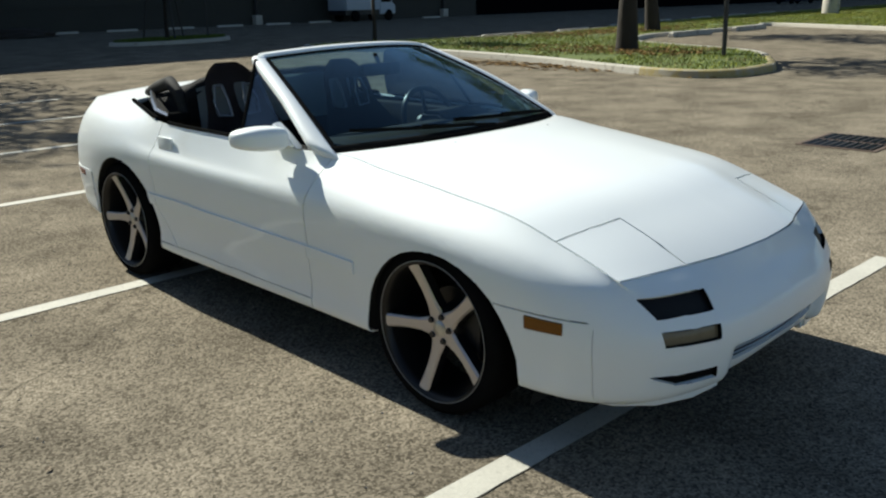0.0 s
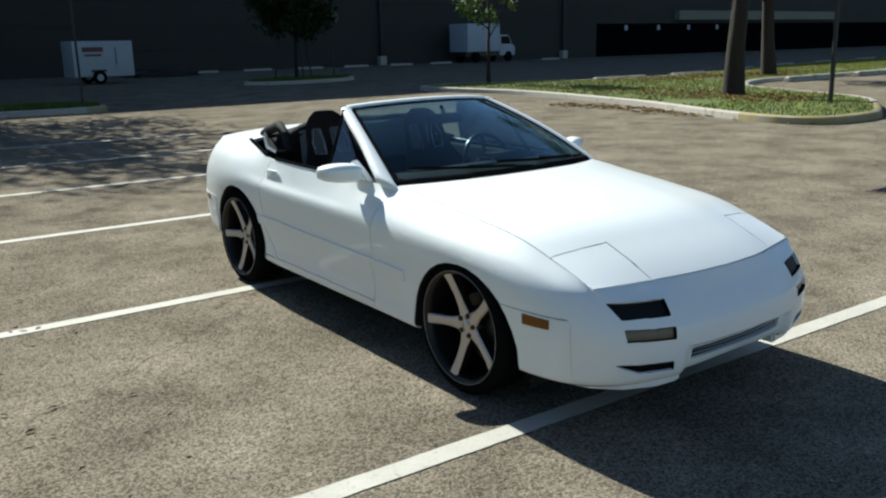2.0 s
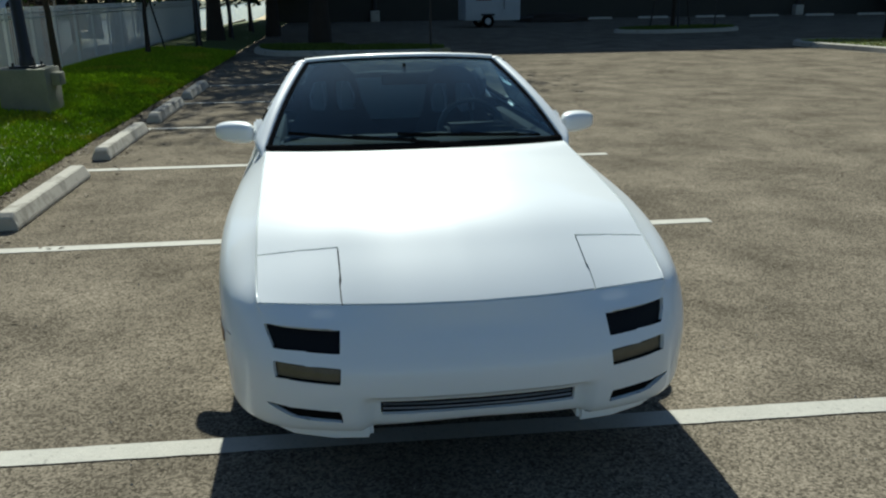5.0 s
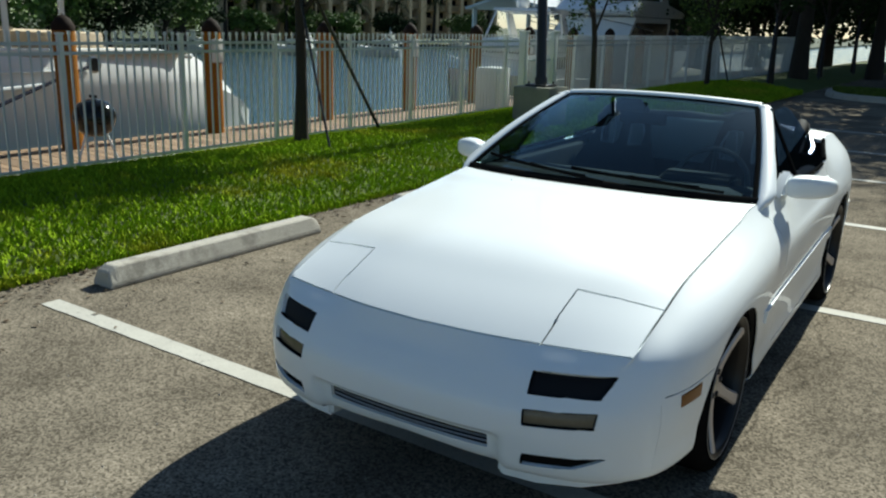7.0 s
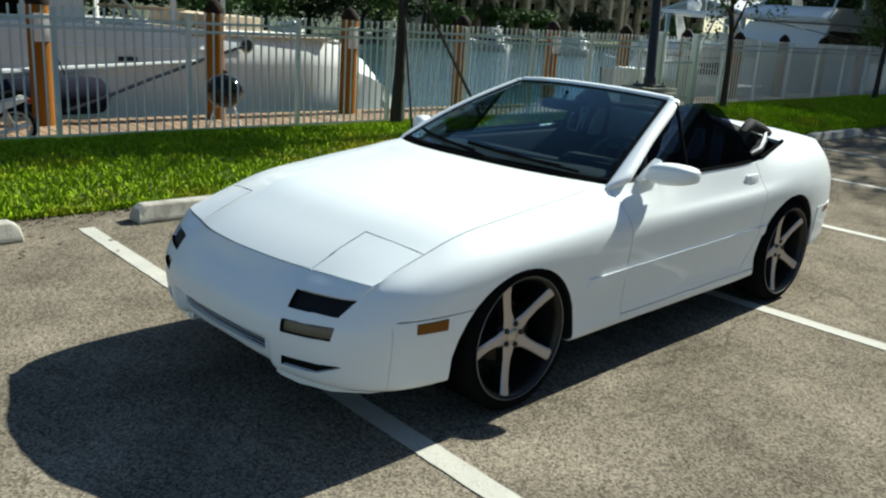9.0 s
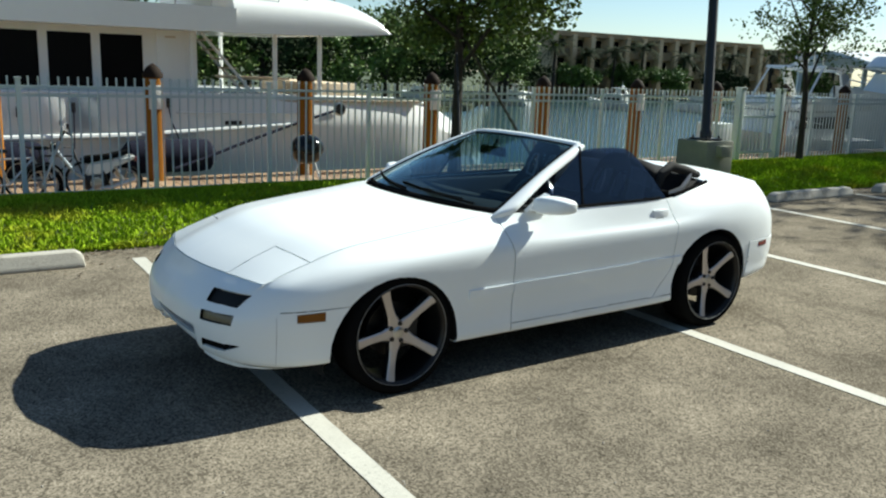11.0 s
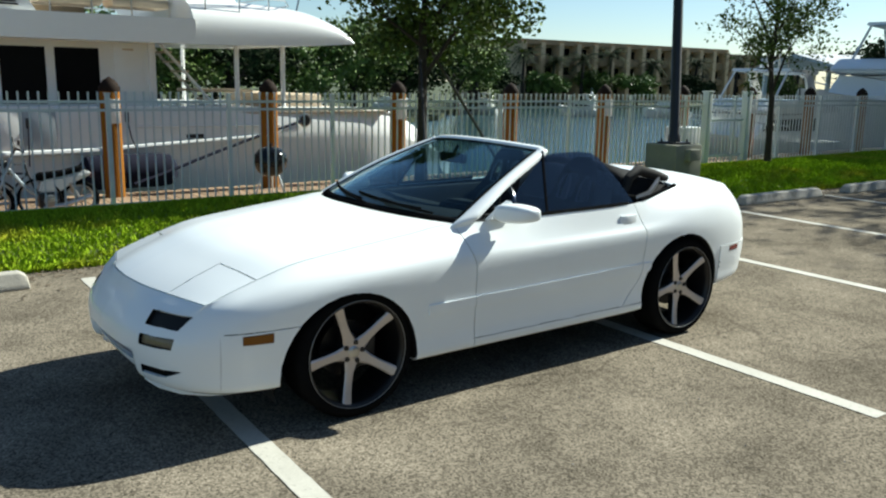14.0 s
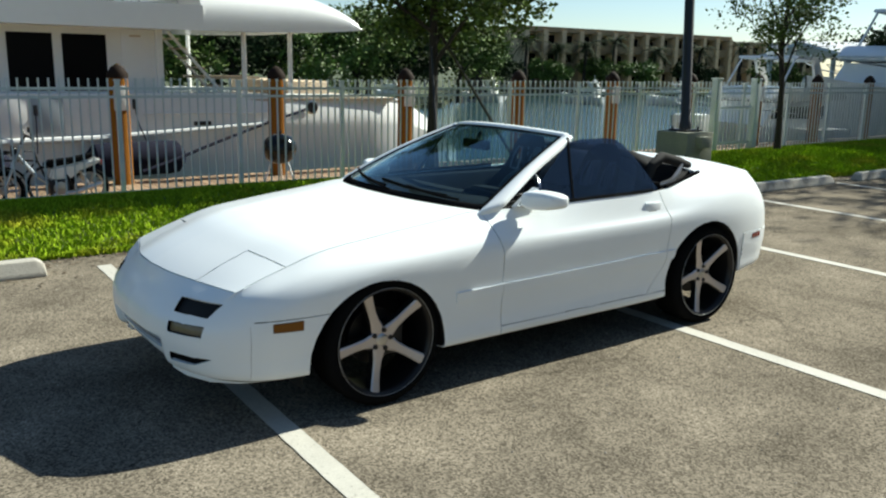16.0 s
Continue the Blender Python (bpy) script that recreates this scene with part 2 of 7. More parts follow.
PILE_CAP = material("dark_pile_cap", (0.022, 0.014, 0.010), 0.8, var=0.2, spec=0.1)
CHROME = material("chrome", (0.75, 0.75, 0.75), 0.12, metal=1.0, var=0.02)


# ---------------------------------------------------------------- mesh helpers
def finish(bm, name, mat, smooth=True, angle=40):
    me = bpy.data.meshes.new(name)
    bm.normal_update()
    if smooth:
        for f in bm.faces:
            f.smooth = True
        for e in bm.edges:
            if len(e.link_faces) == 2 and e.calc_face_angle(0) > radians(angle):
                e.smooth = False
    bm.to_mesh(me)
    bm.free()
    me.materials.append(mat)
    return me


def part(name, bm, mat, parent=None, label="", smooth=True, angle=40):
    ob = new(name, finish(bm, name, mat, smooth, angle))
    if parent is not None:
        ob.parent = parent
    if label:
        ob["label"] = label
    return ob


def thing(name, label, category, loc=(0, 0, 0), rz=0, group="", kind=""):
    ob = new(name)
    ob.matrix_world = pose(*loc, 0, 0, rz)
    return tagged(ob, label, category, group, kind)


def box(bm, x0, y0, z0, x1, y1, z1, bevel=0.0, m=None):
    c = Vector(((x0 + x1) / 2, (y0 + y1) / 2, (z0 + z1) / 2))
    t = Matrix.Translation(c) @ Matrix.Diagonal((x1 - x0, y1 - y0, z1 - z0, 1))
    r = bmesh.ops.create_cube(bm, size=1, matrix=(m @ t) if m else t)
    if bevel:
        es = list({e for v in r["verts"] for e in v.link_edges})
        bmesh.ops.bevel(bm, geom=es, offset=bevel, segments=2, affect="EDGES", profile=0.6)
    return bm


def boxed(*a, **k):
    return box(bmesh.new(), *a, **k)


def tube(bm, pts, radius, sides=8, cap=True):
    """A round tube through points; radius a number or one for each point."""
    pts = [Vector(p) for p in pts]
    rad = radius if isinstance(radius, (list, tuple)) else [radius] * len(pts)
    rings, up = [], Vector((0.13, 0.21, 0.97))
    for i, p in enumerate(pts):
        d = (pts[min(i + 1, len(pts) - 1)] - pts[max(i - 1, 0)]).normalized()
        a = d.cross(up)
        if a.length < 0.05:
            a = d.cross(Vector((1, 0, 0)))
        a.normalize()
        b = d.cross(a)
        rings.append([bm.verts.new(p + rad[i] * (math.cos(2 * math.pi * k / sides) * a + math.sin(2 * math.pi * k / sides) * b)) for k in range(sides)])
    for r0, r1 in zip(rings, rings[1:]):
        for k in range(sides):
            bm.faces.new((r0[k], r0[(k + 1) % sides], r1[(k + 1) % sides], r1[k]))
    if cap:
        bm.faces.new(rings[0][::-1])
        bm.faces.new(rings[-1])
    return bm


def revolve(bm, profile, axis="z", sides=32, m=None, close=False):
    """Turns a profile of (radius, height) round an axis."""
    rings = []
    for r, h in profile:
        ring = []
        for k in range(sides):
            a = 2 * math.pi * k / sides
            c, s = r * math.cos(a), r * math.sin(a)
            p = Vector((c, s, h)) if axis == "z" else Vector((h, c, s))
            ring.append(bm.verts.new(m @ p if m else p))
        rings.append(ring)
    pairs = list(zip(rings, rings[1:])) + ([(rings[-1], rings[0])] if close else [])
    for r0, r1 in pairs:
        for k in range(sides):
            bm.faces.new((r0[k], r0[(k + 1) % sides], r1[(k + 1) % sides], r1[k]))
    if not close:
        for ring, flip in ((rings[0], True), (rings[-1], False)):
            if (ring[0].co - ring[sides // 2].co).length > 1e-4:
                bm.faces.new(ring[::-1] if flip else ring)
    bmesh.ops.remove_doubles(bm, verts=bm.verts[:], dist=1e-5)
    bmesh.ops.recalc_face_normals(bm, faces=bm.faces[:])
    return bm


def prism(bm, outline, axis, a, b):
    """An outline of 2D points pushed along an axis from a to b. axis x: (y, z); y: (x, z); z: (x, y)."""
    def at(p, h):
        return {"x": (h, p[0], p[1]), "y": (p[0], h, p[1]), "z": (p[0], p[1], h)}[axis]
    v0 = [bm.verts.new(at(p, a)) for p in outline]
    v1 = [bm.verts.new(at(p, b)) for p in outline]
    n = len(outline)
    fs = [bm.faces.new(v0[::-1]), bm.faces.new(v1)]
    for k in range(n):
        fs.append(bm.faces.new((v0[k], v0[(k + 1) % n], v1[(k + 1) % n], v1[k])))
    bmesh.ops.recalc_face_normals(bm, faces=fs)
    return bm


def spline(keys, n):
    """n smooth values through evenly or unevenly spaced keys [(t, v...)]; returns an array."""
    k = np.array(keys, float)
    t, v = k[:, 0], k[:, 1:]
    d = np.zeros_like(v)
    for j in range(v.shape[1]):
        s = np.diff(v[:, j]) / np.diff(t)
        g = np.empty(len(t))
        g[0], g[-1] = s[0], s[-1]
        for i in range(1, len(t) - 1):
            h0, h1 = t[i] - t[i - 1], t[i + 1] - t[i]
            g[i] = (s[i - 1] * h1 + s[i] * h0) / (h0 + h1)
        d[:, j] = g
    q = np.linspace(t[0], t[-1], n) if np.isscalar(n) else np.asarray(n, float)
    i = np.clip(np.searchsorted(t, q, side="right") - 1, 0, len(t) - 2)
    h = (t[i + 1] - t[i])[:, None]
    u = ((q - t[i]) / (t[i + 1] - t[i]))[:, None]
    return (2 * u**3 - 3 * u**2 + 1) * v[i] + (u**3 - 2 * u**2 + u) * h * d[i] + (-2 * u**3 + 3 * u**2) * v[i + 1] + (u**3 - u**2) * h * d[i + 1]


def grid_mesh(points):
    """A bmesh of quads from an array (rows, columns, 3)."""
    bm = bmesh.new()
    vs = [[bm.verts.new(p) for p in row] for row in points]
    for r0, r1 in zip(vs, vs[1:]):
        for k in range(len(r0) - 1):
            bm.faces.new((r0[k], r0[k + 1], r1[k + 1], r1[k]))
    return bm


def coons(bottom, top, left, right):
    """A patch spanned by four boundary curves (arrays of points); bottom and top run left to right."""
    n, m_ = len(bottom), len(left)
    u, v = np.linspace(0, 1, n)[None, :, None], np.linspace(0, 1, m_)[:, None, None]
    b, t, l, r = bottom[None], top[None], left[:, None], right[:, None]
    return (1 - v) * b + v * t + (1 - u) * l + u * r - ((1 - u) * (1 - v) * bottom[0] + u * (1 - v) * bottom[-1] + (1 - u) * v * top[0] + u * v * top[-1])


# ---------------------------------------------------------------- ground
def sheet(name, x0, y0, x1, y1, z, mat, label, category, nx=1, ny=1, kind="structure"):
    bm = bmesh.new()
    xs, ys = np.linspace(x0, x1, nx + 1), np.linspace(y0, y1, ny + 1)
    vs = [[bm.verts.new((x, y, z)) for x in xs] for y in ys]
    for r0, r1 in zip(vs, vs[1:]):
        for k in range(nx):
            bm.faces.new((r0[k], r0[k + 1], r1[k + 1], r1[k]))
    return tagged(part(name, bm, mat), label, category, kind=kind)


LOT = 1.5                                              # the lot's heading, degrees clockwise from the car's


def lot_x(x, y):
    return x + y * math.tan(radians(LOT))


def strip_poly(name, xa, xb, y0, y1, z, mat, label, category):
    """A strip between two lines that run with the lot."""
    bm = bmesh.new()
    vs = [bm.verts.new((lot_x(xa, y0), y0, z)), bm.verts.new((lot_x(xb, y0), y0, z)), bm.verts.new((lot_x(xb, y1), y1, z)), bm.verts.new((lot_x(xa, y1), y1, z))]
    bm.faces.new(vs)
    return tagged(part(name, bm, mat), label, category, kind="structure")


strip_poly("ground", -3.14, 900, -900, 900, 0.0, ASPHALT, "worn grey asphalt of the parking lot with fine cracks", "asphalt")


def quad_strip(name, a, b, width, z, mat, parent=None, label="", category="", kind=""):
    """A painted line from a to b, slightly uneven at its edges, laid on the ground."""
    bm = bmesh.new()
    a, b = Vector((*a, z)), Vector((*b, z))
    d = (b - a).normalized()
    s = Vector((-d.y, d.x, 0))
    n = max(2, int((b - a).length / 0.06))
    rows = []
    for i in range(n + 1):
        p = a.lerp(b, i / n)
        e0, e1 = [width / 2 * (1 + 0.08 * noise.noise(p * 9 + Vector((k * 7, 0, 0)))) for k in (0, 1)]
        rows.append((bm.verts.new(p - s * e0), bm.verts.new(p + s * e1)))
    for r0, r1 in zip(rows, rows[1:]):
        bm.faces.new((r0[0], r0[1], r1[1], r1[0]))
    bmesh.ops.recalc_face_normals(bm, faces=bm.faces[:])
    return tagged(part(name, bm, mat, parent, smooth=False), label, category, kind=kind)


# painted stall lines, fence-side end and aisle-side end
for k, (fa, fb) in enumerate(((-2.73, -.35), (-2.67, 2.25), (-2.59, 4.83), (-2.52, 7.32), (-2.46, 9.80), (-2.40, 12.3))):
    pa, pb = ((2.17, -.56), (2.20, 2.13), (2.33, 4.66), (2.46, 7.12), (2.53, 9.5), (2.60, 12.0))[k]
    quad_strip("stall_line", (fa, fb), (pa, pb), 0.105, 0.004, LINE_PAINT, None, "worn white painted stall line on the asphalt", "painted line", "structure")


def wheel_stop(x, y, length=1.85, rz=-LOT):
    """A concrete wheel stop with sloped sides and ends."""
    t = tagged(new("wheel_stop"), "weathered concrete wheel stop at the end of a stall", "wheel stop", "wheel stops")
    bm = bmesh.new()
    h, w0, w1, L = .125, .09, .055, length / 2
    rows = []
    for yy, s in ((-L, 1), (-L + .05, 1), (L - .05, 1), (L, 1)):
        inset = .03 if abs(yy) == L else 0
        rows.append([bm.verts.new(p) for p in ((-w0, yy, 0), (-w0, yy, .03), (-w1, yy * (1 - .012), h - inset), (w1, yy * (1 - .012), h - inset), (w0, yy, .03), (w0, yy, 0))])
    for r0, r1 in zip(rows, rows[1:]):
        for q in range(6):
            bm.faces.new((r0[q], r0[(q + 1) % 6], r1[(q + 1) % 6], r1[q]))
    bm.faces.new(rows[0])
    bm.faces.new(rows[-1])
    bmesh.ops.recalc_face_normals(bm, faces=bm.faces[:])
    bmesh.ops.bevel(bm, geom=bm.edges[:], offset=.008, segments=1, affect="EDGES")
    t2 = part("stop_block", bm, CONCRETE, t, smooth=False)
    t.matrix_world = pose(x, y, 0, 0, 0, rz)
    return t


stop = wheel_stop(-2.71, .87, 1.78)
for x, y in ((-2.70, -1.67), (-2.58, 3.62), (-2.54, 6.2), (-2.48, 8.7), (-2.42, 11.2)):
    copy_thing(stop, pose(x, y, 0, 0, 0, -LOT))


# ---------------------------------------------------------------- grass verge
def grass_patch(name, points_in, count, blade, mat, label, seed=3, spread=1.0):
    """Tufts of blades over an area; points_in(rng) gives a place, height and distance factor."""
    rng = random.Random(seed)
    verts, faces = [], []
    for _ in range(count):
        x, y, z, big = points_in(rng)
        h = blade * big * rng.uniform(.6, 1.35)
        a = rng.uniform(0, math.tau)
        wd = .006 * big * rng.uniform(.8, 1.6) + .002
        lean = rng.uniform(.15, .9) * h
        la = rng.uniform(0, math.tau)
        dx, dy = math.cos(a) * wd, math.sin(a) * wd
        tx, ty = math.cos(la) * lean, math.sin(la) * lean
        b = len(verts)
        verts += [(x - dx, y - dy, z), (x + dx, y + dy, z), (x + dx * .7 + tx * .45, y + dy * .7 + ty * .45, z + h * .65), (x - dx * .7 + tx * .45, y - dy * .7 + ty * .45, z + h * .65), (x + tx, y + ty, z + h)]
        faces += [(b, b + 1, b + 2, b + 3), (b + 3, b + 2, b + 4)]
    me = bpy.data.meshes.new(name)
    me.from_pydata(verts, [], faces)
    me.materials.append(mat)
    return tagged(new(name, me), label, "grass", kind="stuff")


def verge_z(x, y):
    u = min(1, max(0, (lot_x(-3.14, y) - x) / 3.52))
    return 0.015 + 0.17 * math.sin(min(1, u * 1.9) * math.pi / 2) - .08 * u * u - .20 * max(0, (u - .55) / .45) ** 1.3 + .02 * noise.noise(Vector((x * .8, y * .8, 0)))


bm = bmesh.new()
rows = []
ys = list(np.arange(-60, 48, .5))
for y in ys:
    rows.append([bm.verts.new((lot_x(-3.14 - 3.62 * i / 10, y) + (.05 * noise.noise(Vector((0, y * 2.2, 3))) if i == 0 else 0), y, verge_z(lot_x(-3.14 - 3.62 * i / 10, y), y) if i else .004)) for i in range(11)])
for r0, r1 in zip(rows, rows[1:]):
    for k in range(10):
        bm.faces.new((r0[k], r0[k + 1], r1[k + 1], r1[k]))
bmesh.ops.recalc_face_normals(bm, faces=bm.faces[:])
tagged(part("verge_ground", bm, SOIL), "grass verge between the stalls and the fence", "verge", kind="structure")


def verge_point(rng):
    y = -3.5 + 24 * rng.random() ** 1.6
    x = lot_x(-3.14 - 3.57 * rng.random(), y)
    if rng.random() < .06:
        x = lot_x(-3.14 + .04 * rng.uniform(-1, 1), y)
    return x, y, verge_z(x, y) - .01 if x < lot_x(-3.16, y) else .0, 1.0 + max(0, y - 6) * .09


def verge_end(rng):
    y = -3.5 - 16 * rng.random() ** 1.3
    x = lot_x(-3.14 - 3.57 * rng.random(), y)
    return x, y, verge_z(x, y) - .01, 1.6 + .08 * (-3.5 - y)


grass_patch("verge_grass", verge_end, 26000, .05, GRASS, "bright green mown grass on the verge", 7)
grass_patch("verge_grass", verge_point, 190000, .046, GRASS, "bright green mown grass on the verge")


def leaf_litter(name, count, seed):
    """Small curled dead leaves and twigs along the edge of the asphalt."""
    rng = random.Random(seed)
    verts, faces = [], []
    for _ in range(count):
        y = rng.uniform(-4, 20)
        x = lot_x(-3.12 + abs(rng.gauss(0, 1)) * (.10 if rng.random() < .7 else .55), y)
        L, W, a = rng.uniform(.012, .034), rng.uniform(.006, .014), rng.uniform(0, math.tau)
        d, s_ = Vector((math.cos(a), math.sin(a), 0)), Vector((-math.sin(a), math.cos(a), 0))
        p = Vector((x, y, .006))
        up = Vector((0, 0, rng.uniform(.003, .012)))
        b = len(verts)
        verts += [p - d * L, p + s_ * W + up, p + d * L + up * .4, p - s_ * W + up * .7]
        faces.append((b, b + 1, b + 2, b + 3))
    me = bpy.data.meshes.new(name)
    me.from_pydata(verts, [], faces)
    me.materials.append(DEAD_LEAF)
    return tagged(new(name, me), "small brown dead leaves scattered along the grass edge", "leaf litter", kind="stuff")


def grit(name, count, seed):
    """Pale stone chips scattered on the asphalt."""
    rng = random.Random(seed)
    verts, faces = [], []
    for _ in range(count):
        x, y = rng.uniform(-2.9, 8), rng.uniform(-4, 14)
        r, a = rng.uniform(.002, .007), rng.uniform(0, math.tau)
        b = len(verts)
        for k in range(3):
            t_ = a + k * math.tau / 3
            verts.append((x + r * math.cos(t_), y + r * math.sin(t_), .001))
        verts.append((x, y, .001 + r * .9))
        faces += [(b, b + 1, b + 3), (b + 1, b + 2, b + 3), (b + 2, b, b + 3)]
    me = bpy.data.meshes.new(name)
    me.from_pydata(verts, [], faces)
    me.materials.append(CONCRETE)
    return tagged(new(name, me), "pale stone chips scattered on the asphalt", "grit", kind="stuff")


leaf_litter("leaf_litter", 2600, 8)
grit("grit", 2600, 9)


# ---------------------------------------------------------------- metal fence
def fence_x(y):
    return -6.72 + y * math.tan(radians(LOT))


def build_fence():
    f = thing("metal_fence", "pale painted metal picket fence with ball-tipped pickets along the dock", "fence", kind="")
    H, pan = 1.26, 1.52

    def picket_bm():
        bm = bmesh.new()
        box(bm, -.009, -.009, -.20, .009, .009, H - .03)
        box(bm, -.013, -.013, H - .03, .013, .013, H + .005)
        return bm
    me_p = finish(picket_bm(), "picket", FENCE_WHITE, False)
    bm = bmesh.new()
    box(bm, -.026, -.026, -.3, .026, .026, H + .02)
    box(bm, -.034, -.034, H + .02, .034, .034, H + .04)
    me_post = finish(bm, "post", FENCE_WHITE, False)
    bm = bmesh.new()
    box(bm, -.015, -pan / 2 + .026, -.016, .015, pan / 2 - .026, .016)
    me_rail = finish(bm, "rail", FENCE_WHITE, False)
    n0, n1 = -20, 24
    made = 0
    far_v = bmesh.new()
    for k in range(n0, n1):
        y0 = 2.44 + k * pan
        z = .03
        p = new("post", me_post)
        p.parent = f
        p.location = (fence_x(y0), y0, z)
        yc = y0 + pan / 2
        for zz in (z - .07, z + H - .17, z + H - .07):
            r = new("rail", me_rail)
            r.parent = f
            r.matrix_local = pose(fence_x(yc), yc, zz, 0, 0, -LOT)
        for j in range(1, 14):
            y = y0 + j * pan / 14
            if -1 <= k < 20 and made < 296:
                q = new("picket", me_p)
                q.parent = f
                q.location = (fence_x(y), y, z + .05)
                made += 1
            else:
                box(far_v, fence_x(y) - .009, y - .009, z - .15, fence_x(y) + .009, y + .009, z + .05 + H)
    tagged(part("distant_fencing", far_v, FENCE_WHITE, f, smooth=False), kind="stuff")
    return f


build_fence()
gt = thing("fence_gate", "low white picket gate between two stout posts in the fence", "gate", (fence_x(12.7), 12.7, .03), -LOT)
for sy_ in (-.62, .62):
    p = part("gate_post", boxed(.03, sy_ - .07, -.25, .17, sy_ + .07, 1.36, .008), FENCE_WHITE, gt)
    part("post_cap", boxed(.015, sy_ - .085, 1.36, .185, sy_ + .085, 1.39, .006), FENCE_WHITE, p)
for zz in (.12, .82):
    part("gate_rail", boxed(.07, -.55, zz - .02, .11, .55, zz + .02, .004), FENCE_WHITE, gt)
for k in range(10):
    part("gate_picket", boxed(.08, -.50 + k * .11 - .012, .02, .10, -.50 + k * .11 + .012, .92, .003), FENCE_WHITE, gt)


# ---------------------------------------------------------------- dock, piles, water
def pile_at(y, x=-8.75, top=1.42, r=.145, sign=False):
    t = thing("dock_pile", "round varnished dock pile with dark cone cap" + (" and white notice" if sign else ""), "dock pile", (x, y, 0), group="dock piles")
    bm = revolve(bmesh.new(), [(0, -2.5), (r, -2.5), (r, top - .12), (r * .98, top - .1), (0, top - .1)], "z", 20)
    part("pile_shaft", bm, PILE_WOOD, t)
    bm = revolve(bmesh.new(), [(r * 1.04, top - .13), (r * 1.06, top - .07), (r * .62, top + .03), (0, top + .09), (0, top - .12)], "z", 20)
    part("pile_cap", bm, PILE_CAP, t, "dark pointed pile cap")
    if sign:
        part("notice", boxed(r * .6, -.10, top - .60, r * 1.06, .10, top - .24, .004), CANVAS, t, "small white notice")
    return t


for y, s in ((-.63, 0), (1.62, 1), (4.15, 0), (6.68, 1), (9.35, 0), (12.0, 1), (14.6, 0), (17.2, 1), (19.8, 0), (22.4, 0), (25.0, 0), (28, 0)):
    pile_at(y, lot_x(-9.25, y), sign=bool(s))

dock = thing("boardwalk", "brown timber boardwalk behind the fence", "boardwalk", kind="structure")
me_board = finish(boxed(-1.42, -.068, -.03, 1.42, .068, 0.0), "plank", DOCK_WOOD, False)
nb_ = 0
far_b = bmesh.new()
for k in range(-300, 330):
    y = k * .145
    x = lot_x(-8.22, y)
    if -10 <= k < 270 and nb_ < 290:
        q = new("plank", me_board)
        q.parent = dock
        q.matrix_local = pose(x, y, -.30 + .003 * ((k * 7) % 3), 0, 0, -LOT)
        nb_ += 1
    else:
        box(far_b, x - 1.42, y - .068, -.33, x + 1.42, y + .068, -.30)
tagged(part("distant_decking", far_b, DOCK_WOOD, dock, smooth=False), kind="stuff")
bm = boxed(lot_x(-6.86, 0) - .15, -60, -1.6, lot_x(-6.86, 0) + .02, 60, -.10, m=Matrix.Rotation(radians(-LOT), 4, "Z"))
tagged(part("seawall", bm, CONCRETE), "concrete seawall below the fence", "seawall", kind="structure")
sheet("water", -400, -400, -6.96, 400, -1.1, WATER, "rippled blue-green marina water", "water")


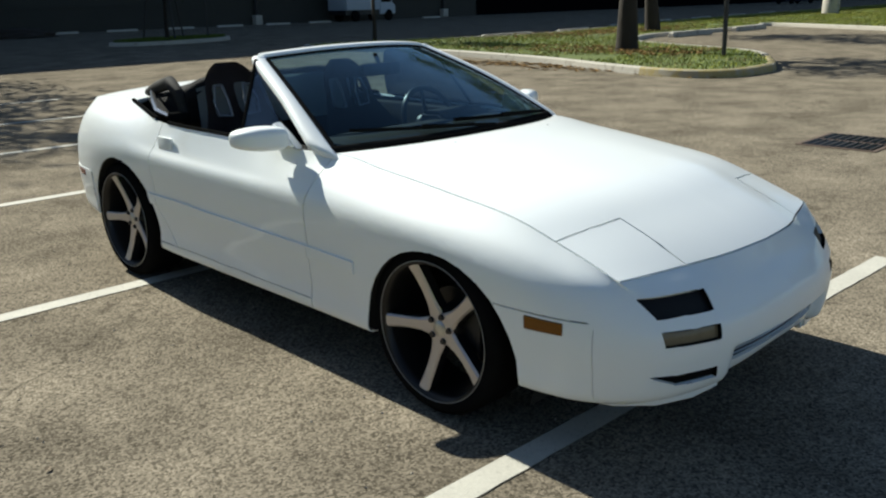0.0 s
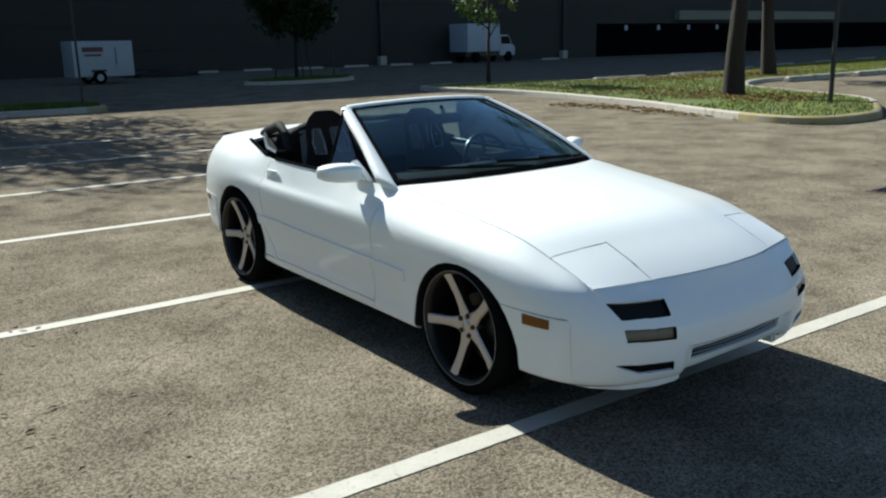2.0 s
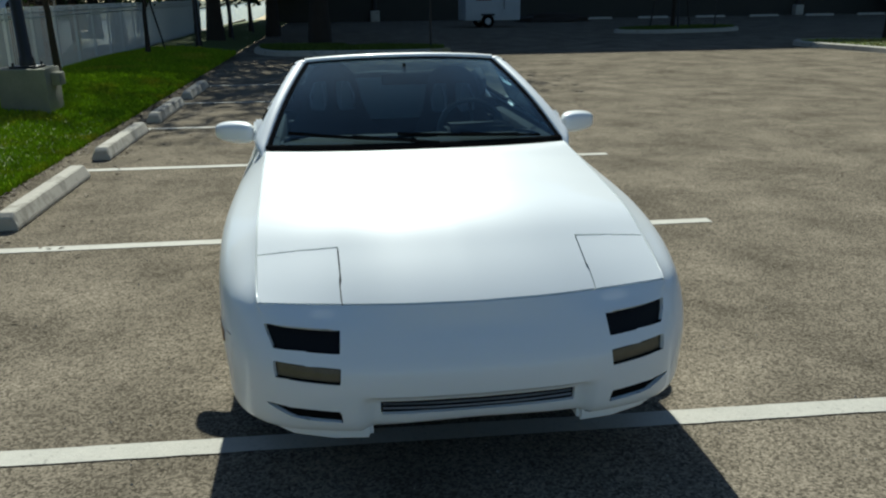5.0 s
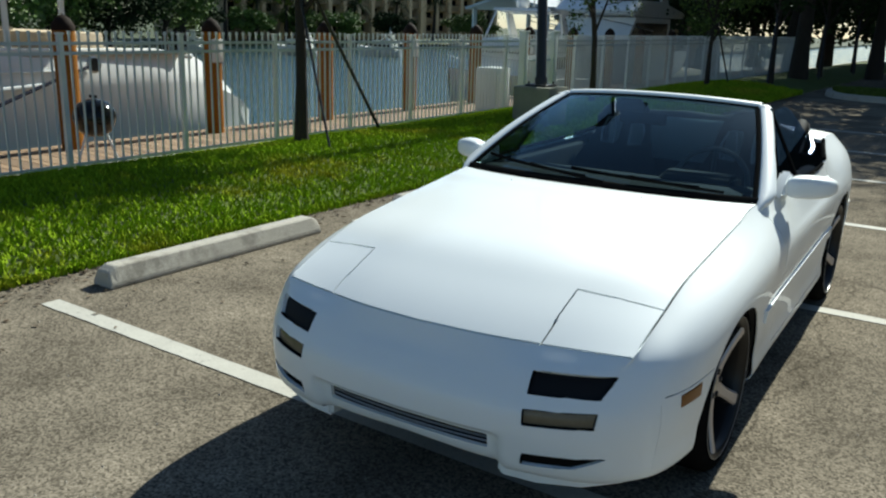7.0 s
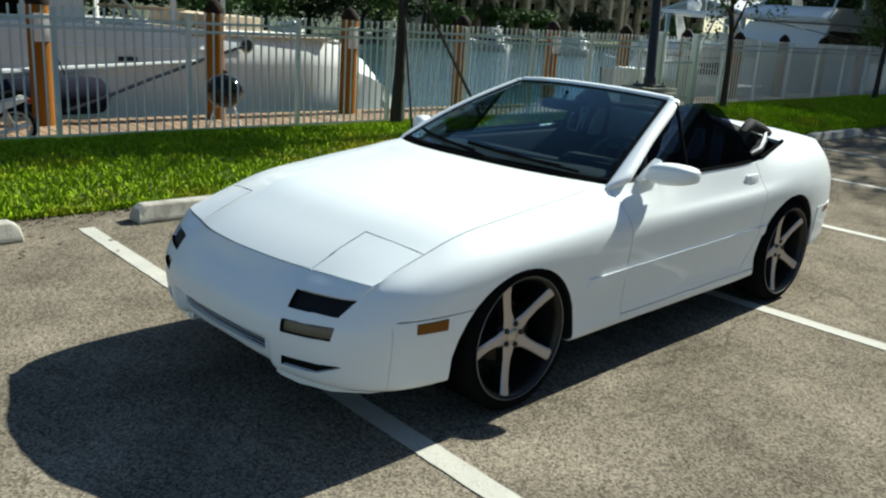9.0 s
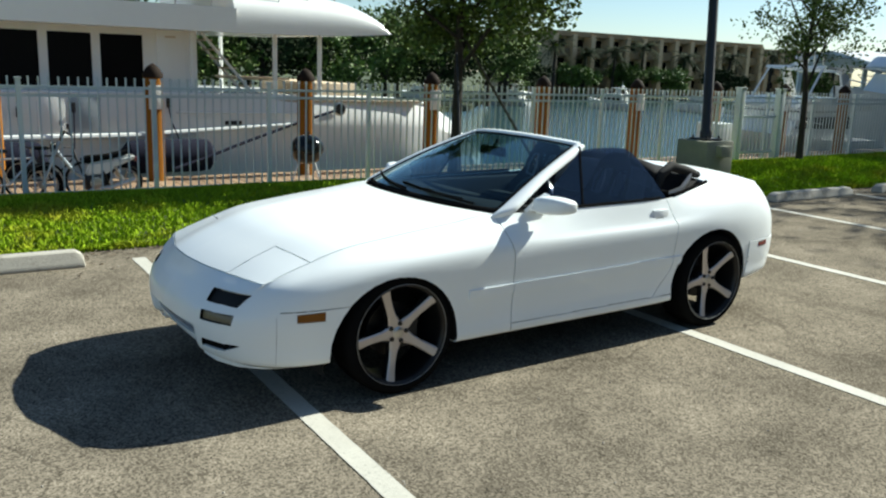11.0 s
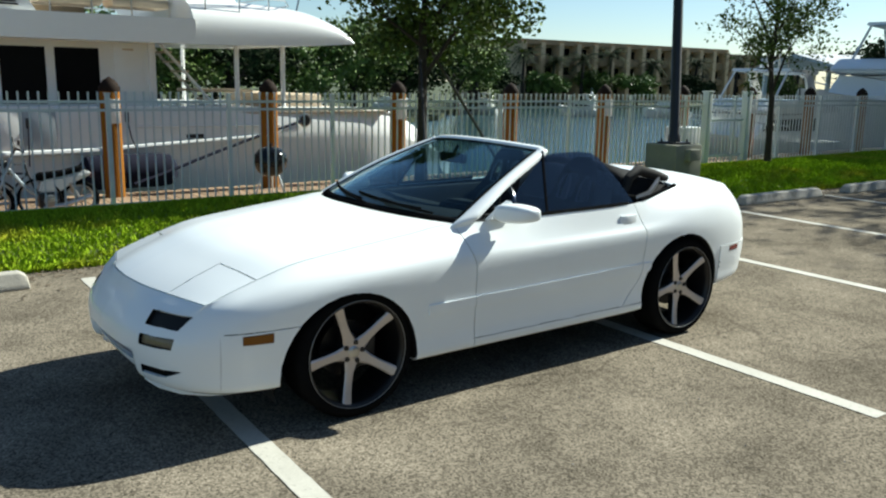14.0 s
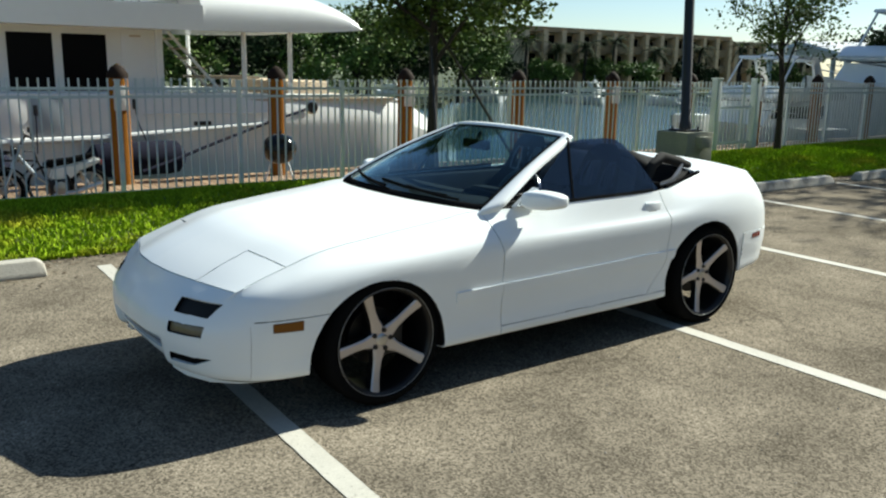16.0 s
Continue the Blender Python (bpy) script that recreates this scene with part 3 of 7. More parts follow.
# ---------------------------------------------------------------- trees
def tree(name, label, x, y, height, crown, leaves, leaf, mat, trunk=.08, lean=(0, 0), seed=1, z=0.0, limbs=9, gap=.35, taper=0.0, category="tree", group=""):
    """A trunk that forks into limbs and twigs, and a crown of single leaves in clumps round the twig ends.
    crown: half widths x, y and the lowest and highest leaf; taper narrows it towards the top."""
    rng = random.Random(seed)
    t = thing(name, label, category, (x, y, z), group=group)
    cx, cy, z0, z1 = crown
    bm = bmesh.new()
    top = Vector((lean[0], lean[1], height * .92))
    stem = [Vector((0, 0, -.05)).lerp(top, k / 7) + Vector((rng.uniform(-1, 1), rng.uniform(-1, 1), 0)) * .03 * k * trunk / .08 * .5 for k in range(8)]
    tube(bm, stem, [trunk * (1.25 if k == 0 else 1) * (1 - .82 * (k / 7) ** 1.2) for k in range(8)], 9)
    ends = []
    zc, hz = (z0 + z1) / 2, (z1 - z0) / 2

    def inside(p):
        d = p - Vector((lean[0] * .8, lean[1] * .8, zc))
        k = 1 - taper * max(-1, min(1, d.z / hz))
        return (d.x / (cx * k)) ** 2 + (d.y / (cy * k)) ** 2 + (d.z / hz) ** 2
    for k in range(limbs):
        f = .28 + .62 * (k + .5) / limbs
        zz = max(z0 * .75, min(height * f, z1 * .9))
        base = stem[0].lerp(top, min(.95, zz / height))
        a = k * 2.4 + rng.uniform(-.4, .4)
        reach = rng.uniform(.6, 1.0)
        rise = rng.uniform(.15, .55) * (z1 - zz)
        tip = Vector((lean[0] * .8 + cx * reach * math.cos(a), lean[1] * .8 + cy * reach * math.sin(a), min(z1 * .97, zz + rise)))
        while inside(tip) > 1:
            tip = tip.lerp(Vector((lean[0] * .8, lean[1] * .8, zc)), .12)
        mid = base.lerp(tip, .5) + Vector((0, 0, rng.uniform(-.05, .12) * height * .3))
        r0 = trunk * .45 * (1 - .5 * k / limbs)
        tube(bm, [base, mid, tip], [r0, r0 * .6, r0 * .15], 6)
        for j in range(5):
            s = rng.uniform(.3, 1)
            b = base.lerp(mid, s * 2) if s < .5 else mid.lerp(tip, s * 2 - 1)
            e = b + Vector((rng.gauss(0, 1) * cx, rng.gauss(0, 1) * cy, rng.gauss(.2, .8) * hz)) * .32
            if inside(e) > 1.05:
                e = e.lerp(b, .6)
            tube(bm, [b, b.lerp(e, .5) + Vector((0, 0, .03)), e], [r0 * .3, r0 * .2, r0 * .08], 4, cap=False)
            ends += [e, b.lerp(e, .6)]
        ends.append(tip)
    part("trunk", bm, BARK, t)
    verts, faces = [], []
    clump = .26 * min(cx, cy, hz * 1.2)
    n = 0
    while n < leaves:
        e = rng.choice(ends)
        c = e + Vector((rng.gauss(0, 1), rng.gauss(0, 1), rng.gauss(0, .8))) * clump * .5
        if inside(c) > 1.25 or noise.noise(c * (2.2 / max(.4, cx * .5)) + Vector((seed * 3.1, 0, 0))) < gap - .62:
            n += .15
            continue
        for _ in range(6):
            p = c + Vector((rng.gauss(0, 1), rng.gauss(0, 1), rng.gauss(0, 1))) * clump * .22
            d = Vector((rng.gauss(0, 1), rng.gauss(0, 1), rng.gauss(-.1, .7))).normalized()
            s = d.cross(Vector((rng.gauss(0, 1), rng.gauss(0, 1), rng.gauss(0, 1)))).normalized()
            L, W = leaf * rng.uniform(.7, 1.3), leaf * rng.uniform(.28, .42)
            b = len(verts)
            nn = d.cross(s) * L * .12
            verts += [p, p + d * L * .5 + s * W + nn, p + d * L, p + d * L * .5 - s * W + nn]
            faces.append((b, b + 1, b + 2, b + 3))
            n += 1
    me = bpy.data.meshes.new("crown")
    me.from_pydata(verts, [], faces)
    me.materials.append(mat)
    c = new("crown", me)
    c.parent = t
    return t


def brace(parent, foot, head, r=.022):
    bm = bmesh.new()
    tube(bm, [foot, head], r, 8)
    part("brace_pole", bm, BLACK_METAL, parent, "dark bracing pole")


t1 = tree("oak_tree", "young oak with a full dark green crown on the verge", -5.36, 4.62, 5.4, (1.5, 1.5, .95, 5.3), 34000, .082, LEAF, .075, (-.05, .1), 11, .1, 15, gap=.56, taper=.12)
brace(t1, (-.1, 1.75, -.08), (0, .1, 1.9))
brace(t1, (.9, -.5, -.08), (.05, -.05, 1.7), .014)
t2 = tree("oak_tree", "slender young oak with a thin crown on the verge", -4.65, 11.7, 4.75, (1.1, 1.1, 1.4, 4.8), 8500, .066, LEAF, .06, (-.2, 0), 5, .1, 14, gap=.6, taper=.38)
t3 = tree("oak_tree", "slender young oak with a thin crown on the verge", -4.4, 18.2, 4.2, (1.2, 1.2, 1.4, 4.1), 6500, .07, LEAF, .06, (.1, 0), 9, .1, 12, gap=.58, taper=.3)
brace(t3, (.2, 1.5, -.08), (0, .1, 1.9))
# oaks in shade get darker leaves than the lit ones: shade by leaf colour
for k, (x, y) in enumerate(((-3.7, 22.0), (-3.3, 27.5), (-3.0, 33.0))):
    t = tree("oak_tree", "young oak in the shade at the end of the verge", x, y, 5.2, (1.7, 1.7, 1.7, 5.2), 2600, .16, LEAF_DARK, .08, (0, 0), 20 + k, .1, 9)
    brace(t, (.2, -1.4, -.08), (0, -.1, 1.9))

# lamp post
lp = thing("lamp_post", "black steel lamp post on a square concrete footing in the grass", "lamp post", (-4.05, 8.30, 0), -LOT)
part("footing", boxed(-.29, -.29, -.05, .29, .29, .68, .02), DARK_CONCRETE, lp)
part("junction_box", boxed(.29, -.1, .46, .40, .12, .62, .01), DARK_CONCRETE, lp)
part("base_plate", boxed(-.17, -.17, .68, .17, .17, .71, .006), BLACK_METAL, lp)
for a in (-1, 1):
    for b in (-1, 1):
        part("bolt", revolve(bmesh.new(), [(0, .71), (.016, .71), (.016, .75), (0, .75)], "z", 6, Matrix.Translation((a * .13, b * .13, 0))), BLACK_METAL, lp)
bm = revolve(bmesh.new(), [(.0, .7), (.09, .7), (.09, .80), (.074, .82), (.058, 8.0), (0, 8.0)], "z", 20)
for v in bm.verts:                                     # the pole leans a little towards the fence
    v.co += Vector((-.024, -.036, 0)) * max(0, v.co.z - .7)
part("pole", bm, BLACK_METAL, lp)
part("lamp_head", boxed(-.37, -1.16, 7.9, .03, -.26, 8.08, .03), BLACK_METAL, lp)

# fence-side cabinet and gate
cb = thing("utility_cabinet", "white dockside utility cabinet behind the fence", "cabinet", (-7.25, 12.6, -.28), -LOT)
part("cabinet_body", boxed(-.25, -.3, -.05, .25, .3, .95, .05), FENCE_WHITE, cb)
part("cabinet_door", boxed(.25, -.24, .1, .262, .24, .85, .004), GELCOAT, cb)

# kettle grill on the boardwalk
gr = thing("kettle_grill", "black round kettle grill on pale tripod legs on the boardwalk", "grill", (-7.66, 3.48, -.30))
gr.scale = (1.22, 1.22, 1.25)
bm = revolve(bmesh.new(), [(0, .30), (.10, .31), (.17, .37), (.20, .45), (.205, .47), (0, .47)], "z", 28)
part("bowl", bm, ENAMEL, gr)
bm = revolve(bmesh.new(), [(0, .472), (.208, .472), (.21, .49), (.195, .56), (.14, .625), (.05, .66), (0, .665)], "z", 28)
lid = part("lid", bm, ENAMEL, gr, "glossy black domed lid")
part("lid_handle", boxed(-.05, -.012, .67, .05, .012, .70, .006), BLACK_METAL, lid)
for a in (30, 150, 270):
    bm = bmesh.new()
    tube(bm, [(.1 * math.cos(radians(a)), .1 * math.sin(radians(a)), .36), (.24 * math.cos(radians(a)), .24 * math.sin(radians(a)), 0)], .012, 6)
    part("leg", bm, GELCOAT, gr)


def bicycle(x, y, rz, mat, label):
    b = thing("bicycle", label, "bicycle", (x, y, -.30), rz, group="bicycles on the boardwalk")
    for yy in (-.38, .38):
        w_ = new("wheel")
        w_.parent = b
        w_.location = (0, yy, .27)
        part("tyre", tube(bmesh.new(), [(0, .255 * math.cos(a), .255 * math.sin(a)) for a in np.linspace(0, math.tau, 33)], .015, 6), TYRE, w_)
        part("rim", tube(bmesh.new(), [(0, .235 * math.cos(a), .235 * math.sin(a)) for a in np.linspace(0, math.tau, 33)], .007, 5), STEEL, w_)
        for k in range(8):
            a = k * math.tau / 8
            part("spoke", tube(bmesh.new(), [(0, 0, 0), (0, .235 * math.cos(a), .235 * math.sin(a))], .0025, 4), STEEL, w_)
    bm = bmesh.new()
    bb, st_, hd = (0, -.05, .28), (0, -.16, .60), (0, .26, .60)
    for p, q in ((bb, st_), (st_, hd), (bb, hd), (bb, (0, -.38, .27)), (st_, (0, -.38, .27)), (hd, (0, .38, .27)), (hd, (0, .23, .72)), (st_, (0, -.18, .68))):
        tube(bm, [p, q], .014, 6)
    part("bike_frame", bm, mat, b)
    part("handlebar", tube(bmesh.new(), [(-.24, .18, .74), (0, .23, .72), (.24, .18, .74)], .011, 6), BLACK_METAL, b)
    part("saddle", boxed(-.06, -.28, .68, .06, -.06, .72, .02), BLACK_TRIM, b)
    return b


bicycle(-7.5, -.62, 12, STEEL, "grey bicycle leaning behind the fence")
bicycle(-7.7, -.1, -25, BLACK_METAL, "dark bicycle leaning behind the fence")
bicycle(-7.45, -1.55, 4, BLACK_METAL, "dark bicycle leaning behind the fence")
sk = thing("moped", "silver and white moped parked behind the fence", "moped", (-7.55, .22, -.30), -2)
for yy in (-.5, .5):
    w_ = part("wheel", revolve(bmesh.new(), [(.19, -.03), (.22, -.04), (.245, -.02), (.245, .02), (.22, .04), (.19, .03)], "x", 28, Matrix.Translation((0, yy, .245)), close=True), TYRE, sk)
    part("rim", revolve(bmesh.new(), [(.17, -.02), (.19, -.025), (.19, .025), (.17, .02)], "x", 24, Matrix.Translation((0, yy, .245)), close=True), STEEL, w_)
    part("hub", revolve(bmesh.new(), [(0, -.05), (.05, -.05), (.05, .05), (0, .05)], "x", 12, Matrix.Translation((0, yy, .245))), STEEL, w_)
    for k in range(5):
        a = k * math.tau / 5
        part("wheel_spoke", tube(bmesh.new(), [(0, yy, .245), (0, yy + .175 * math.cos(a), .245 + .175 * math.sin(a))], .011, 5), STEEL, w_)
for xx in (-.055, .055):
    part("fork_leg", tube(bmesh.new(), [(xx, -.5, .245), (xx, -.33, .66), (xx, -.27, .80)], .018, 8), STEEL, sk)
    part("frame_tube", tube(bmesh.new(), [(xx * .6, -.33, .70), (xx * .9, -.16, .46), (xx, .02, .30), (xx, .22, .28)], .024, 8), GELCOAT_GREY, sk)
    part("rear_shock", tube(bmesh.new(), [(xx * 1.5, .48, .26), (xx * 1.4, .34, .56)], .022, 8), STEEL, sk)
bm = prism(bmesh.new(), [(.0, .36), (.05, .52), (.30, .56), (.62, .62), (.66, .57), (.40, .46), (.26, .36)], "x", -.10, .10)
bmesh.ops.bevel(bm, geom=bm.edges[:], offset=.025, segments=2, affect="EDGES")
part("tail_fairing", bm, GELCOAT, sk)
bm = prism(bmesh.new(), [(-.04, .54), (.02, .60), (.30, .62), (.58, .68), (.60, .64), (.30, .56), (.04, .52)], "x", -.11, .11)
bmesh.ops.bevel(bm, geom=bm.edges[:], offset=.018, segments=2, affect="EDGES")
part("seat", bm, BLACK_TRIM, sk)
part("engine", boxed(-.12, .0, .16, .12, .26, .36, .04), BLACK_METAL, sk)
part("engine_cover", revolve(bmesh.new(), [(0, 0), (.07, 0), (.08, .03), (0, .04)], "x", 20, Matrix.Translation((.11, .13, .26))), STEEL, sk)
part("exhaust", tube(bmesh.new(), [(.10, .05, .18), (.14, .3, .2), (.15, .62, .30)], [.02, .03, .04], 8), STEEL, sk)
bm = prism(bmesh.new(), [(-.73, .40), (-.66, .50), (-.5, .535), (-.36, .47), (-.38, .45), (-.5, .51), (-.64, .47)], "x", -.05, .05)
part("front_mudguard", bm, BLACK_METAL, sk)
part("headlight", revolve(bmesh.new(), [(0, -.05), (.05, -.04), (.075, .02), (0, .03)], "x", 16, Matrix.Translation((0, -.36, .74)) @ Matrix.Rotation(radians(-90), 4, "Z")), BLACK_METAL, sk)
part("handlebar", tube(bmesh.new(), [(-.30, -.16, .90), (-.12, -.22, .93), (0, -.26, .82), (.12, -.22, .93), (.30, -.16, .90)], .014, 6), BLACK_METAL, sk)
for xx in (-.26, .26):
    mr_ = part("mirror_arm", tube(bmesh.new(), [(xx, -.17, .91), (xx * 1.1, -.20, 1.0)], .006, 5), BLACK_METAL, sk)
    part("mirror", boxed(xx * 1.1 - .05, -.215, .98, xx * 1.1 + .05, -.195, 1.045, .009), BLACK_METAL, sk)
part("tail_lamp", boxed(-.05, .645, .52, .05, .69, .58, .01), RED_LENS, sk)
part("kick_stand", tube(bmesh.new(), [(.06, .05, .2), (.16, .1, 0)], .01, 5), STEEL, sk)


# ---------------------------------------------------------------- the large motor yacht at the dock
def build_yacht():
    y = thing("motor_yacht", "large white motor yacht moored stern-on along the dock", "yacht", (0, -.28, .07))
    X = -10.35
    # hull: sections along its length, widening above the water
    rows = []
    for yy, top, flare in ((-16, 1.1, 0), (-8, .98, 0), (0, .92, 0), (4, .90, 0), (7.0, .86, .0), (8.0, .74, .04), (8.6, .42, .16), (9.1, .05, .3), (9.5, -.45, .5), (9.65, -1.2, .7)):
        ins = max(0, min(yy, 8) - 3) * .05
        rows.append([(X - flare - ins, yy, top), (X - flare + .02 - ins * .35, yy, top - .08 - ins), (X - flare - .02, yy, top * .5 - .1), (X - flare - .12, yy, -.5 if top > -.4 else -1.25), (X - flare - .3, yy, -1.4)])
    left = [[(-2 * 13.4 - p[0], p[1], p[2]) for p in r] for r in rows]
    full = [r[::-1] + [(p[0], p[1], p[2]) for p in l] for r, l in zip(rows, left)]
    bm = grid_mesh(np.array(full))
    bmesh.ops.recalc_face_normals(bm, faces=bm.faces[:])
    part("hull", bm, GELCOAT, y)
    part("rub_rail", tube(bmesh.new(), [(X + .03, -14, .12), (X + .03, 1.8, .24), (X + .03, 4.9, .41)], [.05, .05, .03], 8), GELCOAT, y)
    part("side_deck", boxed(X - 6.0, -15, .80, X - .05, 7.6, .84), CUSHION, y)
    part("cap_rail", tube(bmesh.new(), [(X, -15, 1.08), (X, 0, .93), (X - .05, 4, .91), (X - .2, 7, .87), (X - .28, 7.9, .76)], .035, 8), GELCOAT, y)
    part("hull_panel", boxed(X - .1, .42, .26, X + .035, .84, .90, .01), GELCOAT, y)
    part("boarding_gate", boxed(X - .1, .88, .26, X + .03, 1.36, .90, .01), GELCOAT_GREY, y, "grey-blue boarding gate in the bulwark")
    part("hull_stripe", tube(bmesh.new(), [(X + .0, 2.6, .62), (X + .0, 5.2, .60)], .022, 6), GELCOAT, y)
    part("hull_slot", boxed(X - .12, 3.45, .40, X + .012, 3.75, .47, .01), BLACK_METAL, y)
    # saloon with three dark windows and a door
    W = X - .42
    bm = bmesh.new()
    box(bm, W - 5, -14, .84, W, 3.08, 2.05)
    sal = part("saloon_wall", bm, GELCOAT, y)
    for y0, y1, slant in ((-1.3, .56, .75), (.70, 1.36, 0), (1.50, 2.18, 0), (-3.2, -1.45, .0)):
        o = [(y0, 1.88), (y1, 1.88), (y1, .98), (y0 + slant, .98)] if slant else [(y0, 1.88), (y1, 1.88), (y1, .98), (y0, .98)]
        part("window", prism(bmesh.new(), o, "x", W - .02, W + .006), DARK_GLASS, sal, smooth=False)
    part("saloon_door", boxed(W, 2.42, .92, W + .014, 2.9, 1.98, .006), GELCOAT, sal)
    part("door_plate", boxed(W + .014, 2.56, 1.86, W + .018, 2.74, 1.89), CUSHION, sal)
    part("corner_pillar", boxed(W - .1, 2.98, .84, W + .05, 3.1, 2.05, .02), GELCOAT, sal)
    # upper deck overhang: a long slab whose after end curves down
    bm = prism(bmesh.new(), [(-15, 2.02), (-15, 2.40), (3.66, 2.40), (3.66, 1.99)], "x", X - 6.2, X + .08)
    ud = part("upper_deck", bm, GELCOAT, y, smooth=False)
    top = spline([(3.64, 2.80), (4.4, 2.78), (5.2, 2.75), (5.8, 2.70), (6.25, 2.60), (6.52, 2.48), (6.69, 2.32), (6.78, 2.12)], 25)[:, 0]
    low = spline([(3.64, 1.99), (5.0, 2.01), (6.2, 2.06), (6.78, 2.11)], 25)[:, 0]
    rows = []
    for yy, zt, zb in zip(np.linspace(3.64, 6.78, 25), top, low):
        row = []
        for u in np.linspace(0, 1, 21):
            zf = 1 - (1 - u) ** 1.5
            row.append((X + .08 - .6 * zf ** 4, yy, zb + (zt - zb) * zf))
        row = [(X - 3.0, yy, zb)] + [(X + .02, yy, zb)] + row + [(X - 4.6, yy, zt)]
        rows.append(row)
    bm = grid_mesh(np.array(rows))
    bm.faces.new([v for v in bm.verts if abs(v.co.y - 3.64) < 1e-5])
    bmesh.ops.recalc_face_normals(bm, faces=bm.faces[:])
    part("deck_fairing", bm, GELCOAT, y, angle=50)
    for yy in (4.5, 5.4):
        part("deck_post", tube(bmesh.new(), [(X - .25, yy, .84), (X - .25, yy, 2.06)], .045, 12), GELCOAT, y)
    for yy in (4.5, 5.4):
        part("deck_post", tube(bmesh.new(), [(X - 5.6, yy, .84), (X - 5.6, yy, 2.06)], .045, 12), GELCOAT, y)
    # aft deck furniture and stair
    stair = new("stair")
    stair.parent = y
    for dx in (0, .55):
        part("stair_rail", tube(bmesh.new(), [(X - .9 - dx, 3.35, 2.0), (X - .9 - dx, 4.3, .95)], .03, 6), GELCOAT, stair)
    for k in range(6):
        part("tread", boxed(X - 1.45, 3.4 + k * .15, 1.85 - k * .165, X - .9, 3.56 + k * .15, 1.88 - k * .165), CUSHION, stair)
    part("aft_table", boxed(X - 2.6, 4.2, 1.16, X - 1.4, 5.3, 1.21, .01), CUSHION, y)
    part("aft_sofa", boxed(X - 3.6, 5.6, .84, X - .8, 6.5, 1.14, .04), CUSHION, y)
    part("aft_bulkhead", boxed(X - 5.5, 3.0, .84, X - .5, 3.06, 2.0), DARK_GLASS, y)
    # fittings on the upper deck
    for k in range(6):
        part("vent_slat", boxed(X + .0, -1.6, 2.47 + k * .045, X + .03, .95 - k * .03, 2.49 + k * .045), NAVY, ud)
    part("vent_housing", prism(bmesh.new(), [(-2.2, 2.4), (1.2, 2.4), (1.0, 2.74), (-2.2, 2.82)], "x", X - 3, X - .005), GELCOAT, ud, smooth=False)
    for y0, y1 in ((1.25, 2.22), (2.36, 3.3)):
        part("cushion", boxed(X - .75, y0, 2.54, X - .12, y1, 2.70, .06), CUSHION, ud)
    part("brown_locker", boxed(X - 2.6, .9, 2.4, X - 1.6, 2.3, 3.0, .03), TAN_DARK, ud)
    # covered tender
    bm = bmesh.new()
    rows_ = []
    for yy, hw, hh in ((2.3, .25, .22), (2.6, .5, .42), (3.4, .62, .56), (4.3, .6, .62), (4.75, .52, .5), (5.0, .35, .1)):
        rows_.append([(X - 1.6 + hw * math.cos(a), yy, 2.72 + hh * max(0, math.sin(a)) ** .7 + .02 * noise.noise(Vector((yy * 3, a * 3, 0)))) for a in np.linspace(0, math.pi, 15)])
    bm = grid_mesh(np.array(rows_))
    bmesh.ops.recalc_face_normals(bm, faces=bm.faces[:])
    part("covered_tender", bm, CANVAS, y, "boat tender under a pale canvas cover")
    rail = new("deck_rail")
    rail.parent = y
    for zz, r in ((3.36, .022), (3.1, .012), (2.9, .012)):
        part("rail_tube", tube(bmesh.new(), [(X - .1, -6, zz), (X - .1, 1.0, zz), (X - .1, 4.0, zz - .04), (X - .3, 5.5, zz - .06), (X - 1.2, 6.0, zz - .08), (X - 4.5, 6.0, zz - .08), (X - 5.6, 5.4, zz - .06), (X - 5.8, 0, zz)], r, 6), STEEL, rail)
    for yy in np.arange(-5.4, 5.6, .62):
        part("stanchion", tube(bmesh.new(), [(X - .1 - max(0, yy - 4.6) * .25, yy, 2.4), (X - .1 - max(0, yy - 4.6) * .25, yy, 3.36)], .014, 6), STEEL, rail)
    # upper wheelhouse, seen only at its foot
    part("upper_house", prism(bmesh.new(), [(-13, 2.4), (-.9, 2.4), (-1.9, 3.9), (-13, 3.9)], "x", X - 5.4, X - 1.0), GELCOAT, y, smooth=False)
    # ensign on its staff
    fl = new("ensign")
    fl.parent = y
    part("flag_staff", tube(bmesh.new(), [(X - .6, 5.85, 2.6), (X - .5, 6.15, 4.0)], .018, 6), STEEL, fl)
    P = [[(X - .52 + .05 * math.sin(u * 6 + v), 6.05 - .16 * v + .30 * u * (1 - .35 * v), 3.85 - .72 * v - .20 * u) for u in np.linspace(0, 1, 9)] for v in np.linspace(0, 1, 9)]
    bm = grid_mesh(np.array(P))
    bmesh.ops.solidify(bm, geom=bm.faces[:], thickness=.006)
    part("flag_cloth", bm, NAVY, fl, "hanging dark blue ensign")
    P = [[(X - .51 + .05 * math.sin(u * 6 + 1), 5.90 + .22 * u, 3.16 - .10 * u - .16 * v) for u in np.linspace(0, 1, 7)] for v in np.linspace(0, 1, 4)]
    bm = grid_mesh(np.array(P))
    bmesh.ops.solidify(bm, geom=bm.faces[:], thickness=.006)
    part("flag_corner", bm, RED_INK, fl, "red corner of the ensign")
    for yy, zz, hh in ((.15, .55, .16), (.95, .62, .16), (2.45, .7, .16), (5.69, .68, .0)):
        if hh:
            part("cleat_horn", boxed(X + .01, yy - .03, zz, X + .05, yy + .03, zz + hh, .01), BLACK_METAL, y)
